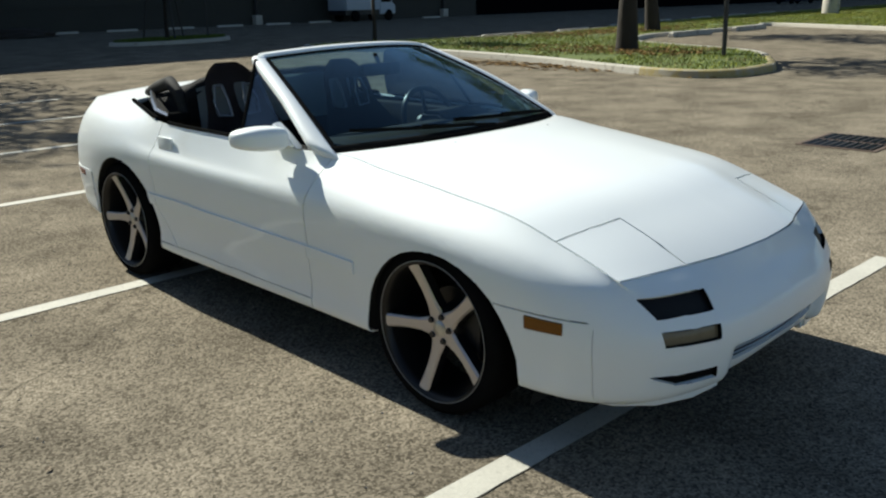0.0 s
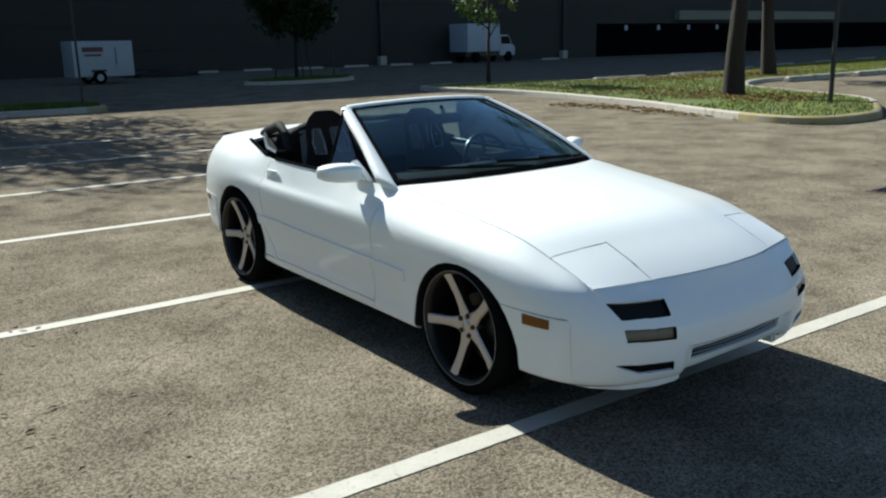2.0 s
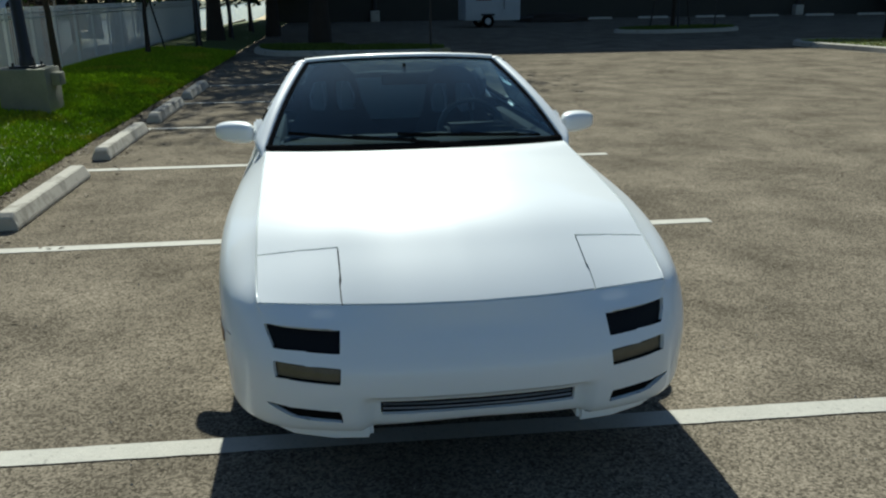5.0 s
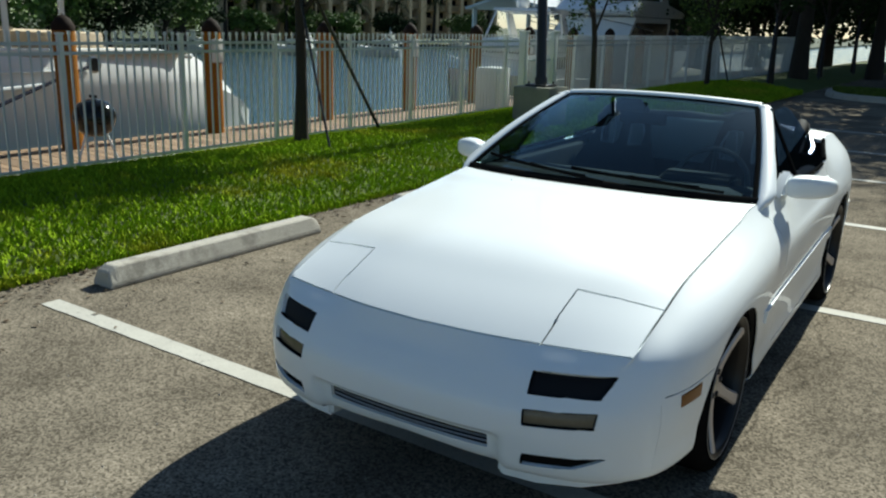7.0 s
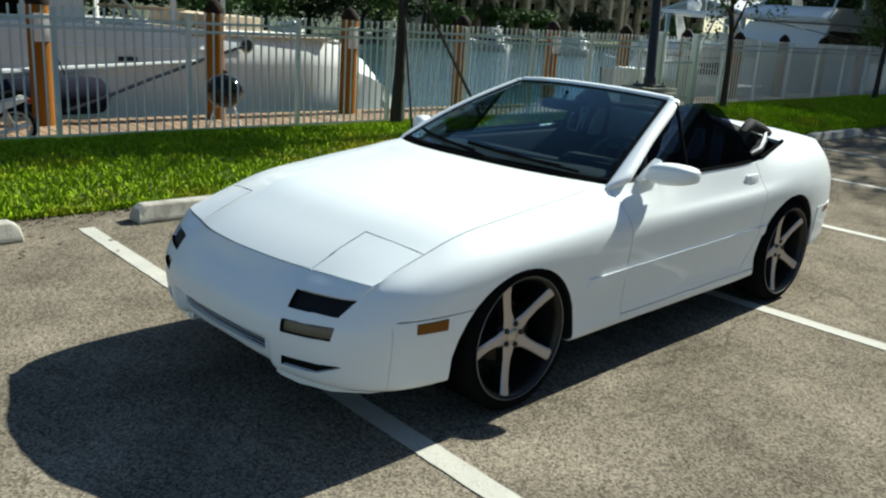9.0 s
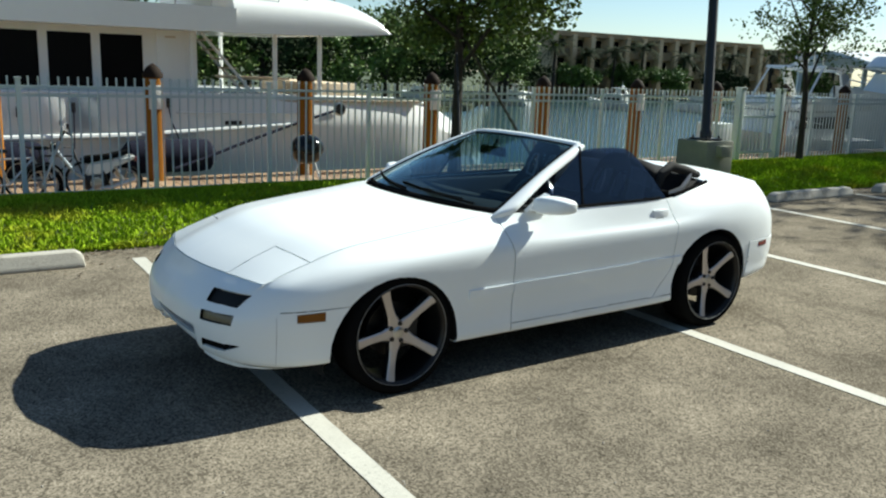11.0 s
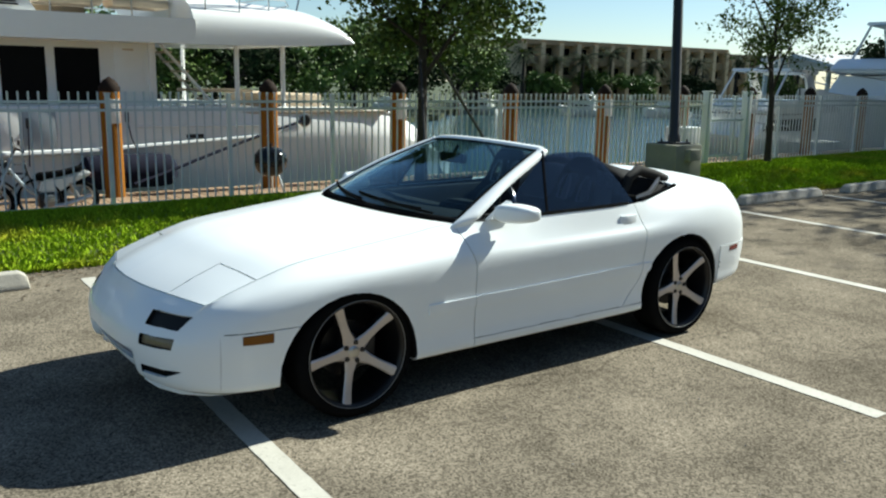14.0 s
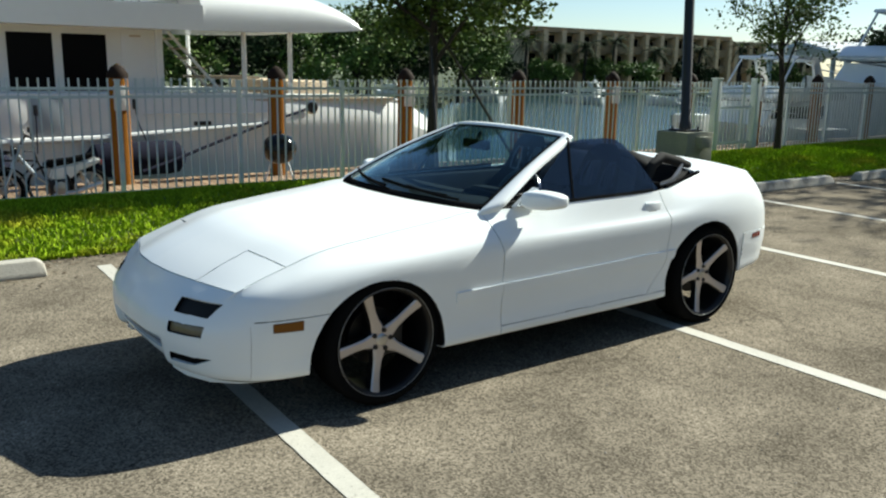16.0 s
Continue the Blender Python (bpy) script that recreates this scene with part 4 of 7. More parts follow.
    part("fairlead", revolve(bmesh.new(), [(.05, 0), (.12, .01), (.13, .04), (.10, .05), (.05, .04)], "x", 24, Matrix.Translation((X + .0, 5.69, .68)), close=True), STEEL, y)
    part("fairlead_mouth", revolve(bmesh.new(), [(0, .0), (.10, .0), (.10, .05), (0, .05)], "x", 20, Matrix.Translation((X + .005, 5.69, .68))), BLACK_METAL, y)
    part("mooring_line", tube(bmesh.new(), [(X + .06, 5.6, .66), (X + .4, 4.6, .44), (X + .7, 3.6, .18), (X + .95, 2.7, -.08), (X + 1.1, 2.2, -.2)], .026, 6), NAVY, y)
    part("mooring_line", tube(bmesh.new(), [(X + .05, 2.45, .72), (X + .12, 2.48, .45), (X + .2, 2.6, .1)], .012, 5), NAVY, y)
    part("mooring_line", tube(bmesh.new(), [(X + .05, .95, .66), (X + .12, .93, .4), (X + .2, .9, .05)], .012, 5), NAVY, y)
    for yc in (2.35, -.3, -3.0):
        bm = revolve(bmesh.new(), [(0, -.78), (.14, -.76), (.26, -.66), (.28, -.5), (.28, .5), (.26, .66), (.14, .76), (0, .78)], "z", 20, Matrix.Translation((X + .33, yc, -.08)) @ Matrix.Rotation(radians(90), 4, "X"))
        part("boat_fender", bm, NAVY, y, "long navy cloth-covered fender")
    return y


build_yacht()


def small_yacht(x, y, rz, s, label):
    """A white flybridge cruiser: hull, house with dark windows, flybridge and radar arch."""
    b = thing("flybridge_cruiser", label, "yacht", (x, y, -1.1), rz, group="moored cruisers")
    b.scale = (s, s, s)
    rows = []
    for t, hw, top in ((-6, 1.9, 1.5), (-3, 2.05, 1.55), (0, 2.1, 1.7), (3, 1.85, 1.95), (5, 1.2, 2.15), (6.4, .35, 2.35), (6.9, .03, 2.42)):
        rows.append([(-hw * .55, t * .93, 0), (-hw * .9, t * .96, .7), (-hw, t, top), (hw, t, top), (hw * .9, t * .96, .7), (hw * .55, t * .93, 0)])
    bm = grid_mesh(np.array(rows))
    bmesh.ops.recalc_face_normals(bm, faces=bm.faces[:])
    part("hull", bm, GELCOAT, b)
    part("transom", prism(bmesh.new(), [(-1.05, 0), (-1.7, .7), (-1.9, 1.5), (1.9, 1.5), (1.7, .7), (1.05, 0)], "y", -5.95, -5.6), GELCOAT, b, smooth=False)
    part("house", prism(bmesh.new(), [(-3.6, 1.6), (2.6, 1.7), (1.2, 2.9), (-3.6, 2.9)], "x", -1.6, 1.6), GELCOAT, b, smooth=False)
    for sx_ in (-1, 1):
        part("window", prism(bmesh.new(), [(-3.2, 2.1), (1.75, 2.2), (1.15, 2.7), (-3.2, 2.7)], "x", sx_ * 1.6, sx_ * 1.62), DARK_GLASS, b, smooth=False)
    bm = prism(bmesh.new(), [(-5.4, 2.95), (1.3, 2.95), (1.9, 3.1), (1.2, 3.55), (-2, 3.6), (-5.4, 3.2)], "x", -1.75, 1.75)
    bmesh.ops.bevel(bm, geom=bm.edges[:], offset=.08, segments=2, affect="EDGES")
    part("flybridge", bm, GELCOAT, b)
    bm = prism(bmesh.new(), [(-3.0, 4.75), (-.4, 4.9), (-.5, 5.02), (-3.2, 4.95)], "x", -1.5, 1.5)
    part("hard_top", bm, GELCOAT, b, smooth=False)
    for sx_ in (-1, 1):
        part("arch_leg", prism(bmesh.new(), [(-3.6, 3.3), (-2.6, 3.3), (-1.9, 4.8), (-2.5, 4.8)], "x", sx_ * 1.45 - .06, sx_ * 1.45 + .06), GELCOAT, b, smooth=False)
        part("windscreen_post", tube(bmesh.new(), [(sx_ * 1.4, .7, 3.5), (sx_ * 1.35, -.5, 4.9)], .05, 6), GELCOAT, b)
    part("mast", tube(bmesh.new(), [(-.25, -2.6, 4.95), (-.2, -2.5, 6.2), (0, -2.5, 6.7), (.2, -2.5, 6.2), (.25, -2.6, 4.95)], .04, 6), STEEL, b)
    bm = bmesh.new()
    bmesh.ops.create_icosphere(bm, subdivisions=3, radius=.35, matrix=Matrix.Translation((.7, -2.2, 5.3)))
    part("satellite_dome", bm, GELCOAT, b)
    for sx_ in (-1, 1):
        part("bow_rail", tube(bmesh.new(), [(sx_ * 1.95, 0, 2.4), (sx_ * 1.7, 3, 2.65), (sx_ * 1.1, 5, 2.85), (0, 6.7, 3.1)], .025, 6), STEEL, b)
    return b


small_yacht(-13.2, 33.5, 182, 1.05, "white flybridge cruiser moored beyond the dock piles")
small_yacht(-10.8, 20.3, 184, .62, "small white cruiser with its bow by the dock")
small_yacht(-22, 52, 170, 1.0, "white cruiser moored across the basin")
for k, (x, y, rz) in enumerate(((-42, 45, 100), (-38, 50, 95), (-47, 39, 104), (-52, 34, 100), (-30, 58, 90), (-58, 30, 98))):
    small_yacht(x, y, rz, .32, "white cruiser moored across the basin")
# far dock
fd = thing("far_dock", "pale dock across the basin", "dock")
part("dock_deck", boxed(-62, 30, -1.0, -24, 31.2, -.55, m=Matrix.Rotation(radians(-32), 4, "Z") @ Matrix.Translation((-17, 8, 0))), CONCRETE, fd)


# ---------------------------------------------------------------- far shore: apartment block, palms and woods
def apartments(x, y, rz, n, floors=4):
    b = thing("apartment_building", "long tan apartment block with balconies behind the trees", "building", (x, y, -.6), rz)
    S, B = 1.85, 2.5
    n = int(n * 3.4 / B)
    L, H = n * B, floors * S
    part("wall", boxed(0, 0, 0, L, 9, H), TAN_WALL, b, smooth=False)
    part("roof", boxed(-.3, -.9, H, L + .3, 9.3, H + .5), TAN_DARK, b, smooth=False)
    for k in range(n + 1):
        part("pier", boxed(k * B - .28, -1.1, 0, k * B + .28, 0, H + .2), TAN_WALL, b, smooth=False)
    for f in range(floors):
        for k in range(n):
            bl = part("balcony", boxed(k * B + .28, -.75, f * S - .06, k * B + B - .28, 0, f * S + .75), TAN_DARK, b, smooth=False)
            part("window", boxed(k * B + .4, -.03, f * S + .8, k * B + B - .4, -.004, f * S + 1.6), DARK_GLASS, b, smooth=False)
    return b


apartments(-60, 54, 90, 10, 3)
apartments(-72, 92, 76, 8, 3)


def palm(x, y, h, seed, z=-.6):
    rng = random.Random(seed)
    t = thing("palm_tree", "tall palm with a round head of fronds", "palm tree", (x, y, z), group="palms on the far shore")
    part("trunk", tube(bmesh.new(), [(0, 0, 0), (.1, 0, h * .5), (.15, .1, h)], [.22, .16, .14], 8), BARK, t)
    verts, faces = [], []
    for k in range(34):
        a, el = rng.uniform(0, math.tau), rng.uniform(-.5, 1.2)
        L = rng.uniform(1.5, 2.1)
        pts = []
        for j in range(7):
            s = j / 6
            pts.append(Vector((.15 + math.cos(a) * L * s * math.cos(el * (1 - s * .6)), .1 + math.sin(a) * L * s * math.cos(el * (1 - s * .6)), h + L * s * math.sin(el) - 1.1 * s * s)))
        sd = Vector((-math.sin(a), math.cos(a), 0))
        for j in range(6):
            for sg in (-1, 1):
                for q in range(2):
                    p = pts[j].lerp(pts[j + 1], q / 2)
                    d = (pts[j + 1] - pts[j]).normalized()
                    e = p + (sd * sg * .8 + d * .6 + Vector((0, 0, -.35))).normalized() * .55 * (1 - .5 * j / 6)
                    i = len(verts)
                    verts += [p - d * .05, p + d * .05, e]
                    faces.append((i, i + 1, i + 2))
    me = bpy.data.meshes.new("fronds")
    me.from_pydata(verts, [], faces)
    me.materials.append(LEAF_DARK)
    o = new("fronds", me)
    o.parent = t
    return t


for k, (x, y, h) in enumerate(((-45, 37, 6.2), (-57, 60, 4.2), (-55, 68, 4.0), (-58, 53, 4.6), (-54, 74, 4.2), (-51, 77, 4.6), (-47, 82, 4.2), (-57, 64, 4.8), (-58, 57, 4.0))):
    palm(x, y, h, 40 + k)
for k, (x, y, h, w_) in enumerate(((-42, 33, 5.4, 3.8), (-47, 38, 4.8, 3.4), (-52, 43, 4.0, 2.8), (-37, 22, 5.4, 3.8), (-44, 27, 6.0, 4.2), (-35, 14, 5.4, 4.0), (-42, 16, 6.2, 4.6), (-34, 6, 5.4, 4.0), (-56, 47, 3.6, 2.8), (-57, 62, 3.4, 2.6),
                                (-55, 66, 3.2, 2.6), (-36, -4, 6.4, 4.6), (-42, -12, 7.0, 5.2), (-36, -20, 7.0, 5.2), (-53, 72, 3.2, 2.6), (-48, 80, 3.4, 3.0), (-58, 56, 3.2, 2.6), (-33, 1, 4.6, 3.6), (-33, 10, 4.4, 3.4), (-36, 18, 4.6, 3.6), (-38, 26, 4.6, 3.6), (-34, -8, 5, 4.0))):
    tree("broadleaf_tree", "rounded green tree on the far bank", x, y, h, (w_, w_, .6, h), 5200, .26, (LEAF, LEAF_LIGHT, LEAF_DARK)[k % 3], .2, (0, 0), 60 + k, -.9, 8, gap=.2, group="trees on the far bank")
bm = bmesh.new()
bank = [(-400, -300), (-60, -300), (-32, -60), (-30, 0), (-33, 14), (-40, 30), (-56, 44), (-57, 56), (-50, 76), (-24, 92), (-22, 400), (-400, 400)]
prism(bm, bank, "z", -1.6, -.85)
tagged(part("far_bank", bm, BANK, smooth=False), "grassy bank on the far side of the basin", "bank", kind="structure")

# open-sided boat shed on the far shore
bs = thing("boat_shed", "pale metal-roofed boat shed beyond the basin", "shed", (-26, 47, -.8), -30)
part("roof", prism(bmesh.new(), [(-5, 3.4), (0, 4.2), (5, 3.4), (5, 3.25), (0, 4.0), (-5, 3.25)], "y", 0, 14), ROOF_METAL, bs, smooth=False)
part("wall", boxed(-4.6, 13.4, 0, 4.6, 13.8, 3.3), TAN_WALL, bs, smooth=False)
for sx_ in (-4.5, 4.5):
    for yy in (.5, 5, 9.5):
        part("post", boxed(sx_ - .12, yy - .12, 0, sx_ + .12, yy + .12, 3.3), GELCOAT, bs)


# ---------------------------------------------------------------- islands with kerbs
def smooth_loop(pts, n=6):
    out, m_ = [], len(pts)
    for i in range(m_):
        p0, p1, p2, p3 = [Vector(pts[(i + k) % m_]) for k in (-1, 0, 1, 2)]
        for j in range(n):
            t = j / n
            out.append(.5 * ((2 * p1) + (p2 - p0) * t + (2 * p0 - 5 * p1 + 4 * p2 - p3) * t * t + (3 * p1 - p0 - 3 * p2 + p3) * t ** 3))
    return out


def island(pts, label, yellow=None, seed=1, blades=9000, mat=DRY_GRASS, blade=.07):
    loop = smooth_loop(pts)
    t = thing("traffic_island", label, "traffic island", kind="structure")
    n = len(loop)
    turn = 1 if sum(a.x * b.y - b.x * a.y for a, b in zip(loop, loop[1:] + loop[:1])) > 0 else -1

    def inset(p, i, d):
        tg = (loop[(i + 1) % n] - loop[i - 1]).normalized()
        nn = Vector((-tg.y, tg.x))
        return p + nn * turn * d
    for nm, mt, want in (("kerb", CONCRETE, False), ("painted_kerb", YELLOW_PAINT, True)):
        bm = bmesh.new()
        used = False
        for i in range(n):
            j = (i + 1) % n
            mid = (loop[i] + loop[j]) / 2
            if bool(yellow and yellow(mid)) != want:
                continue
            used = True
            q = []
            for k in (i, j):
                p = loop[k]
                q.append([(p.x, p.y, 0), (*inset(p, k, .02), .115), (*inset(p, k, .05), .14), (*inset(p, k, .16), .14), (*inset(p, k, .16), .0)])
            vs = [[bm.verts.new(v) for v in r] for r in q]
            for a in range(4):
                bm.faces.new((vs[0][a], vs[0][a + 1], vs[1][a + 1], vs[1][a]))
        if used:
            bmesh.ops.remove_doubles(bm, verts=bm.verts[:], dist=1e-4)
            bmesh.ops.recalc_face_normals(bm, faces=bm.faces[:])
            part(nm, bm, mt, t, "faded yellow paint on the kerb" if want else "")
        else:
            bm.free()
    bm = bmesh.new()
    vs_, _, fs_, *_ = delaunay_2d_cdt([inset(p, i, .15) for i, p in enumerate(loop)], [], [list(range(n))], 1, 1e-4)
    ring = [bm.verts.new((*v, .12)) for v in vs_]
    for f in fs_:
        bm.faces.new([ring[i] for i in f])
    part("soil", bm, SOIL, t)
    inner = [inset(p, i, .18) for i, p in enumerate(loop)]
    xs, ys_ = [p.x for p in inner], [p.y for p in inner]

    def pick(rng):
        while True:
            x, y = rng.uniform(min(xs), max(xs)), rng.uniform(min(ys_), max(ys_))
            hit_ = False
            for a, b in zip(inner, inner[1:] + inner[:1]):
                if (a.y > y) != (b.y > y) and x < (b.x - a.x) * (y - a.y) / (b.y - a.y) + a.x:
                    hit_ = not hit_
            if hit_ and noise.noise(Vector((x * .5, y * .5, seed))) > -.42:
                return x, y, .11, 1.15
    g = grass_patch("island_grass", pick, blades, blade, mat, "patchy grass on the traffic island", seed)
    return t


island([(12.9, 19.2), (13.3, 15.2), (12.4, 10.4), (11.3, 7.5), (10.85, 5.9), (11.2, 5.0), (12.3, 4.8), (13.6, 5.15), (16.4, 6.9), (17.9, 9.7), (19.4, 11.9), (22.6, 13.4), (27.0, 13.35), (31.0, 13.6), (33.0, 14.0),
        (31.0, 10.4), (28.6, 6.5), (26.8, 3.0), (34.0, 1.5), (60.0, 8.0), (80.0, 18.0), (80.0, 23.2), (58.0, 22.2), (47.0, 21.4), (36.0, 20.3), (26.8, 18.5), (22.3, 17.7), (19.4, 18.0), (16.0, 19.7), (13.9, 20.2)],
       "long kerbed traffic island with patchy grass and trees", lambda p: p.y < 6.6 and p.x < 15, 2, 110000, DRY_GRASS, .055)
island([(10.8, 28.4), (11.8, 27.3), (14.6, 27.6), (16.1, 28.9), (15.5, 29.9), (12.8, 29.9)], "small kerbed planting island in the shade", None, 4, 8000, SHADED_GRASS, .09)
island([(-1.5, 19.5), (1.0, 18.9), (2.7, 18.9), (3.1, 19.6), (2.3, 20.6), (0.5, 21.4), (-2.0, 21.8)], "kerbed grass island at the end of the stalls", lambda p: p.x > 2.4, 5, 14000, SHADED_GRASS, .09)

LITTER = material("fallen_oak_leaves", (0.20, 0.12, 0.045), 0.85, var=0.2, island=0.6, spec=0.1)
rng = random.Random(77)
verts, faces = [], []
for _ in range(2600):                                  # dry leaves lying in the grass and along the kerb
    u = rng.random()
    x, y = (rng.gauss(14.6, 1.5), rng.gauss(9.0, 2.2)) if u < .45 else (rng.gauss(23.5, 2.6), rng.gauss(15.6, .8)) if u < .8 else (rng.gauss(11.6, .35), rng.uniform(5, 12))
    a, L = rng.uniform(0, math.tau), rng.uniform(.05, .10)
    z = .012 if u >= .8 else .165
    if u < .8 and (x < 13.4 or (x > 16.2 and y < 14.0) or y < 7.2):
        continue
    b = len(verts)
    dx, dy = math.cos(a) * L, math.sin(a) * L
    verts += [(x - dx, y - dy, z), (x + dy * .45, y - dx * .45, z + .02), (x + dx, y + dy, z + .006), (x - dy * .45, y + dx * .45, z + .02)]
    faces.append((b, b + 1, b + 2, b + 3))
me = bpy.data.meshes.new("fallen_leaves")
me.from_pydata(verts, [], faces)
me.materials.append(LITTER)
tagged(new("fallen_leaves", me), "dry brown leaves scattered on the grass island", "leaf litter", kind="stuff")
t = tree("shade_tree", "mature shade tree with a grey trunk on the island", 15.1, 9.5, 9.0, (3.4, 3.4, 3.8, 9.8), 6500, .17, LEAF, .23, (.1, 0), 31, .1, 11)
tree("shade_tree", "leaning shade tree at the back of the grass island", 25.0, 14.8, 9.5, (3.6, 3.6, 4.2, 10.4), 4200, .22, LEAF, .24, (-.5, .4), 32, .1, 10)
tree("shade_tree", "thick dark-trunked shade tree on the grass island", 40.0, 10.4, 9.5, (3.8, 3.8, 4.6, 10.4), 4200, .24, LEAF, .36, (0, 0), 37, .1, 10)
tree("sapling", "thin sapling with bright leaves at the end of the island", 65.0, 19.7, 5.6, (1.6, 1.6, 2.9, 5.8), 2200, .2, LEAF_LIGHT, .13, (0, 0), 38, .1, 9)
tree("sapling", "slender sapling with bright leaves on the island", 15.77, 19.54, 5.2, (1.2, 1.2, 2.1, 5.1), 3000, .14, LEAF_LIGHT, .065, (0, 0), 33, .1, 9)
pt = thing("sign_post", "thin black steel post on the island", "post", (14.3, 6.6, .1))
part("post", tube(bmesh.new(), [(0, 0, 0), (-.05, .05, 4.6)], .05, 8), BLACK_METAL, pt)
part("sign_plate", boxed(-.02, -.22, 3.8, .0, .22, 4.4, .004), STEEL, pt)
tr = tree("staked_tree", "dark evergreen tree held by stakes on the small island", 13.19, 28.56, 5.0, (1.75, 1.75, 1.75, 5.5), 9000, .2, LEAF_DARK, .08, (0, 0), 34, .1, 10, gap=.1)
for a in (20, 140, 260):
    brace(tr, (.9 * math.cos(radians(a)), .9 * math.sin(radians(a)), 0), (.5 * math.cos(radians(a)), .5 * math.sin(radians(a)), 2.3), .035)
sg = thing("round_sign", "round grey sign on a thin post", "sign", (14.92, 28.57, .1))
part("post", tube(bmesh.new(), [(0, 0, 0), (0, 0, 2.6)], .03, 6), BLACK_METAL, sg)
part("sign_disc", revolve(bmesh.new(), [(0, 0), (.28, 0), (.28, .02), (0, .02)], "x", 24, Matrix.Translation((0, 0, 2.45)) @ Matrix.Rotation(radians(50), 4, "Z")), STEEL, sg)
bd = thing("concrete_bollard", "short round concrete bollard on the grass", "bollard", (47.4, 17.1, 0))
bd.scale = (1.5, 1.5, 1.4)
part("bollard_body", revolve(bmesh.new(), [(0, 0), (.3, 0), (.3, .62), (.26, .68), (0, .7)], "z", 20), CONCRETE, bd)
for x, y, rz in ((20.9, 18.2, 93), (25.2, 18.5, 80), (30.2, 19.5, 78), (35.2, 20.55, 80), (40.2, 21.1, 82), (45.2, 21.6, 84), (50.2, 22.0, 85), (24.4, 12.95, 90), (29.0, 13.05, 88)):
    copy_thing(stop, pose(x, y, 0, 0, 0, -rz) @ Matrix.Diagonal((1.2, 1.5, 1.4, 1)))

# drain grate
dg = thing("drain_grate", "rusty iron drain grate set flush in the asphalt", "drain grate", (5.87, .96, 0), 0)
part("grate_frame", boxed(-.44, -.37, .002, .44, .37, .008), RUST, dg, smooth=False)
for xx in (-.21, .21):
    # no pit below: a thin black plate gives the shade between the bars
    part("sump", boxed(xx - .185, -.33, .008, xx + .185, .33, .0105), DARK_GLASS, dg, smooth=False)
    for k in range(9):
        part("grate_bar", boxed(xx - .185, -.305 + k * .075, .0105, xx + .185, -.305 + k * .075 + .014, .016), BARK, dg, smooth=False)

# big shade trees at the end of the verge
for k, (x, y, h, w_, tk) in enumerate(((-.3, 22.8, 11.5, 4.3, .3), (-3.6, 25.5, 9, 4.4, .26), (-2.0, 30.5, 9, 4.2, .25), (-7.5, 30, 9, 4.5, .25), (-6, 37, 10, 5, .3))):
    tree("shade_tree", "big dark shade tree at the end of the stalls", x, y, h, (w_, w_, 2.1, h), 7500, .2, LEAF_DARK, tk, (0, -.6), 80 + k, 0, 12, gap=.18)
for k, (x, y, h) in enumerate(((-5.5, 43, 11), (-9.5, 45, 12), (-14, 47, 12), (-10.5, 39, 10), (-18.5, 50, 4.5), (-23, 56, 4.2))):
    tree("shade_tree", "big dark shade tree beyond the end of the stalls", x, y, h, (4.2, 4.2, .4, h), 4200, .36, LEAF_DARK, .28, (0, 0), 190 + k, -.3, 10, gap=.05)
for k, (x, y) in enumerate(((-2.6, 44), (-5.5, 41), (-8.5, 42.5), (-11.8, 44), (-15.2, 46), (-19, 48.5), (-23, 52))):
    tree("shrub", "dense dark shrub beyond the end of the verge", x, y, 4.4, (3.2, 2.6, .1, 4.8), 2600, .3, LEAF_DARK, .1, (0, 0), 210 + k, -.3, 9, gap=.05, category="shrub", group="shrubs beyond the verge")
st2 = thing("sign_post", "thin dark post on the end island", "post", (2.6, 19.6, .1))
part("post", tube(bmesh.new(), [(0, 0, 0), (0, .05, 3.0)], .03, 6), BLACK_METAL, st2)


# ---------------------------------------------------------------- warehouse, trailer and truck
def warehouse():
    H, y0, yb = 21.0, 46.5, 70
    w_ = thing("warehouse", "tall tan block warehouse that shades the far end of the lot", "building")
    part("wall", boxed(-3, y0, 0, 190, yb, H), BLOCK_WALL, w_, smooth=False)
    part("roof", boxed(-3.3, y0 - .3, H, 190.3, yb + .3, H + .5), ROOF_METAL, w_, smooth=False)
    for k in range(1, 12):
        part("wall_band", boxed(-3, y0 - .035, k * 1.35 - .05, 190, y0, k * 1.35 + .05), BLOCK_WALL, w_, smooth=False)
    part("white_band", boxed(-3, y0 - .06, 5.15, 22.0, y0, 7.5), WHITE_BAND, w_, "white painted band on the wall", smooth=False)
    for x in (28.8, 46.0, 3.0):
        part("downpipe", tube(bmesh.new(), [(x, y0 - .2, .6), (x, y0 - .2, H)], .13, 8), BLACK_METAL, w_)
        part("pipe_foot", boxed(x - .25, y0 - .45, 0, x + .25, y0, .6, .02), CONCRETE, w_)
    # flat black sheet on the wall; its colour stands for shade inside the docks
    part("loading_recess", boxed(50, y0 - .08, .0, 189, y0, 2.65), DARK_OPENING, w_, "black sheet for the shade in the loading dock openings", smooth=False)
    part("loading_band", boxed(60, y0 - .5, 2.95, 86, y0, 3.75), DARK_CONCRETE, w_, "pale canopy edge over the docks", smooth=False)
    for k in range(4):
        part("dock_light", boxed(53.3 + k * 4.2, y0 - .16, 2.1, 53.6 + k * 4.2, y0 - .08, 2.5), SHADED_WHITE, w_, smooth=False)
    return w_


warehouse()
for k, x in enumerate(np.arange(12, 44, 3.4)):
    if abs(x - 36.2) > 3.6:                             # none where the truck stands
        copy_thing(stop, pose(x, 44.4 - (k % 2) * .15, 0, 0, 0, 90))

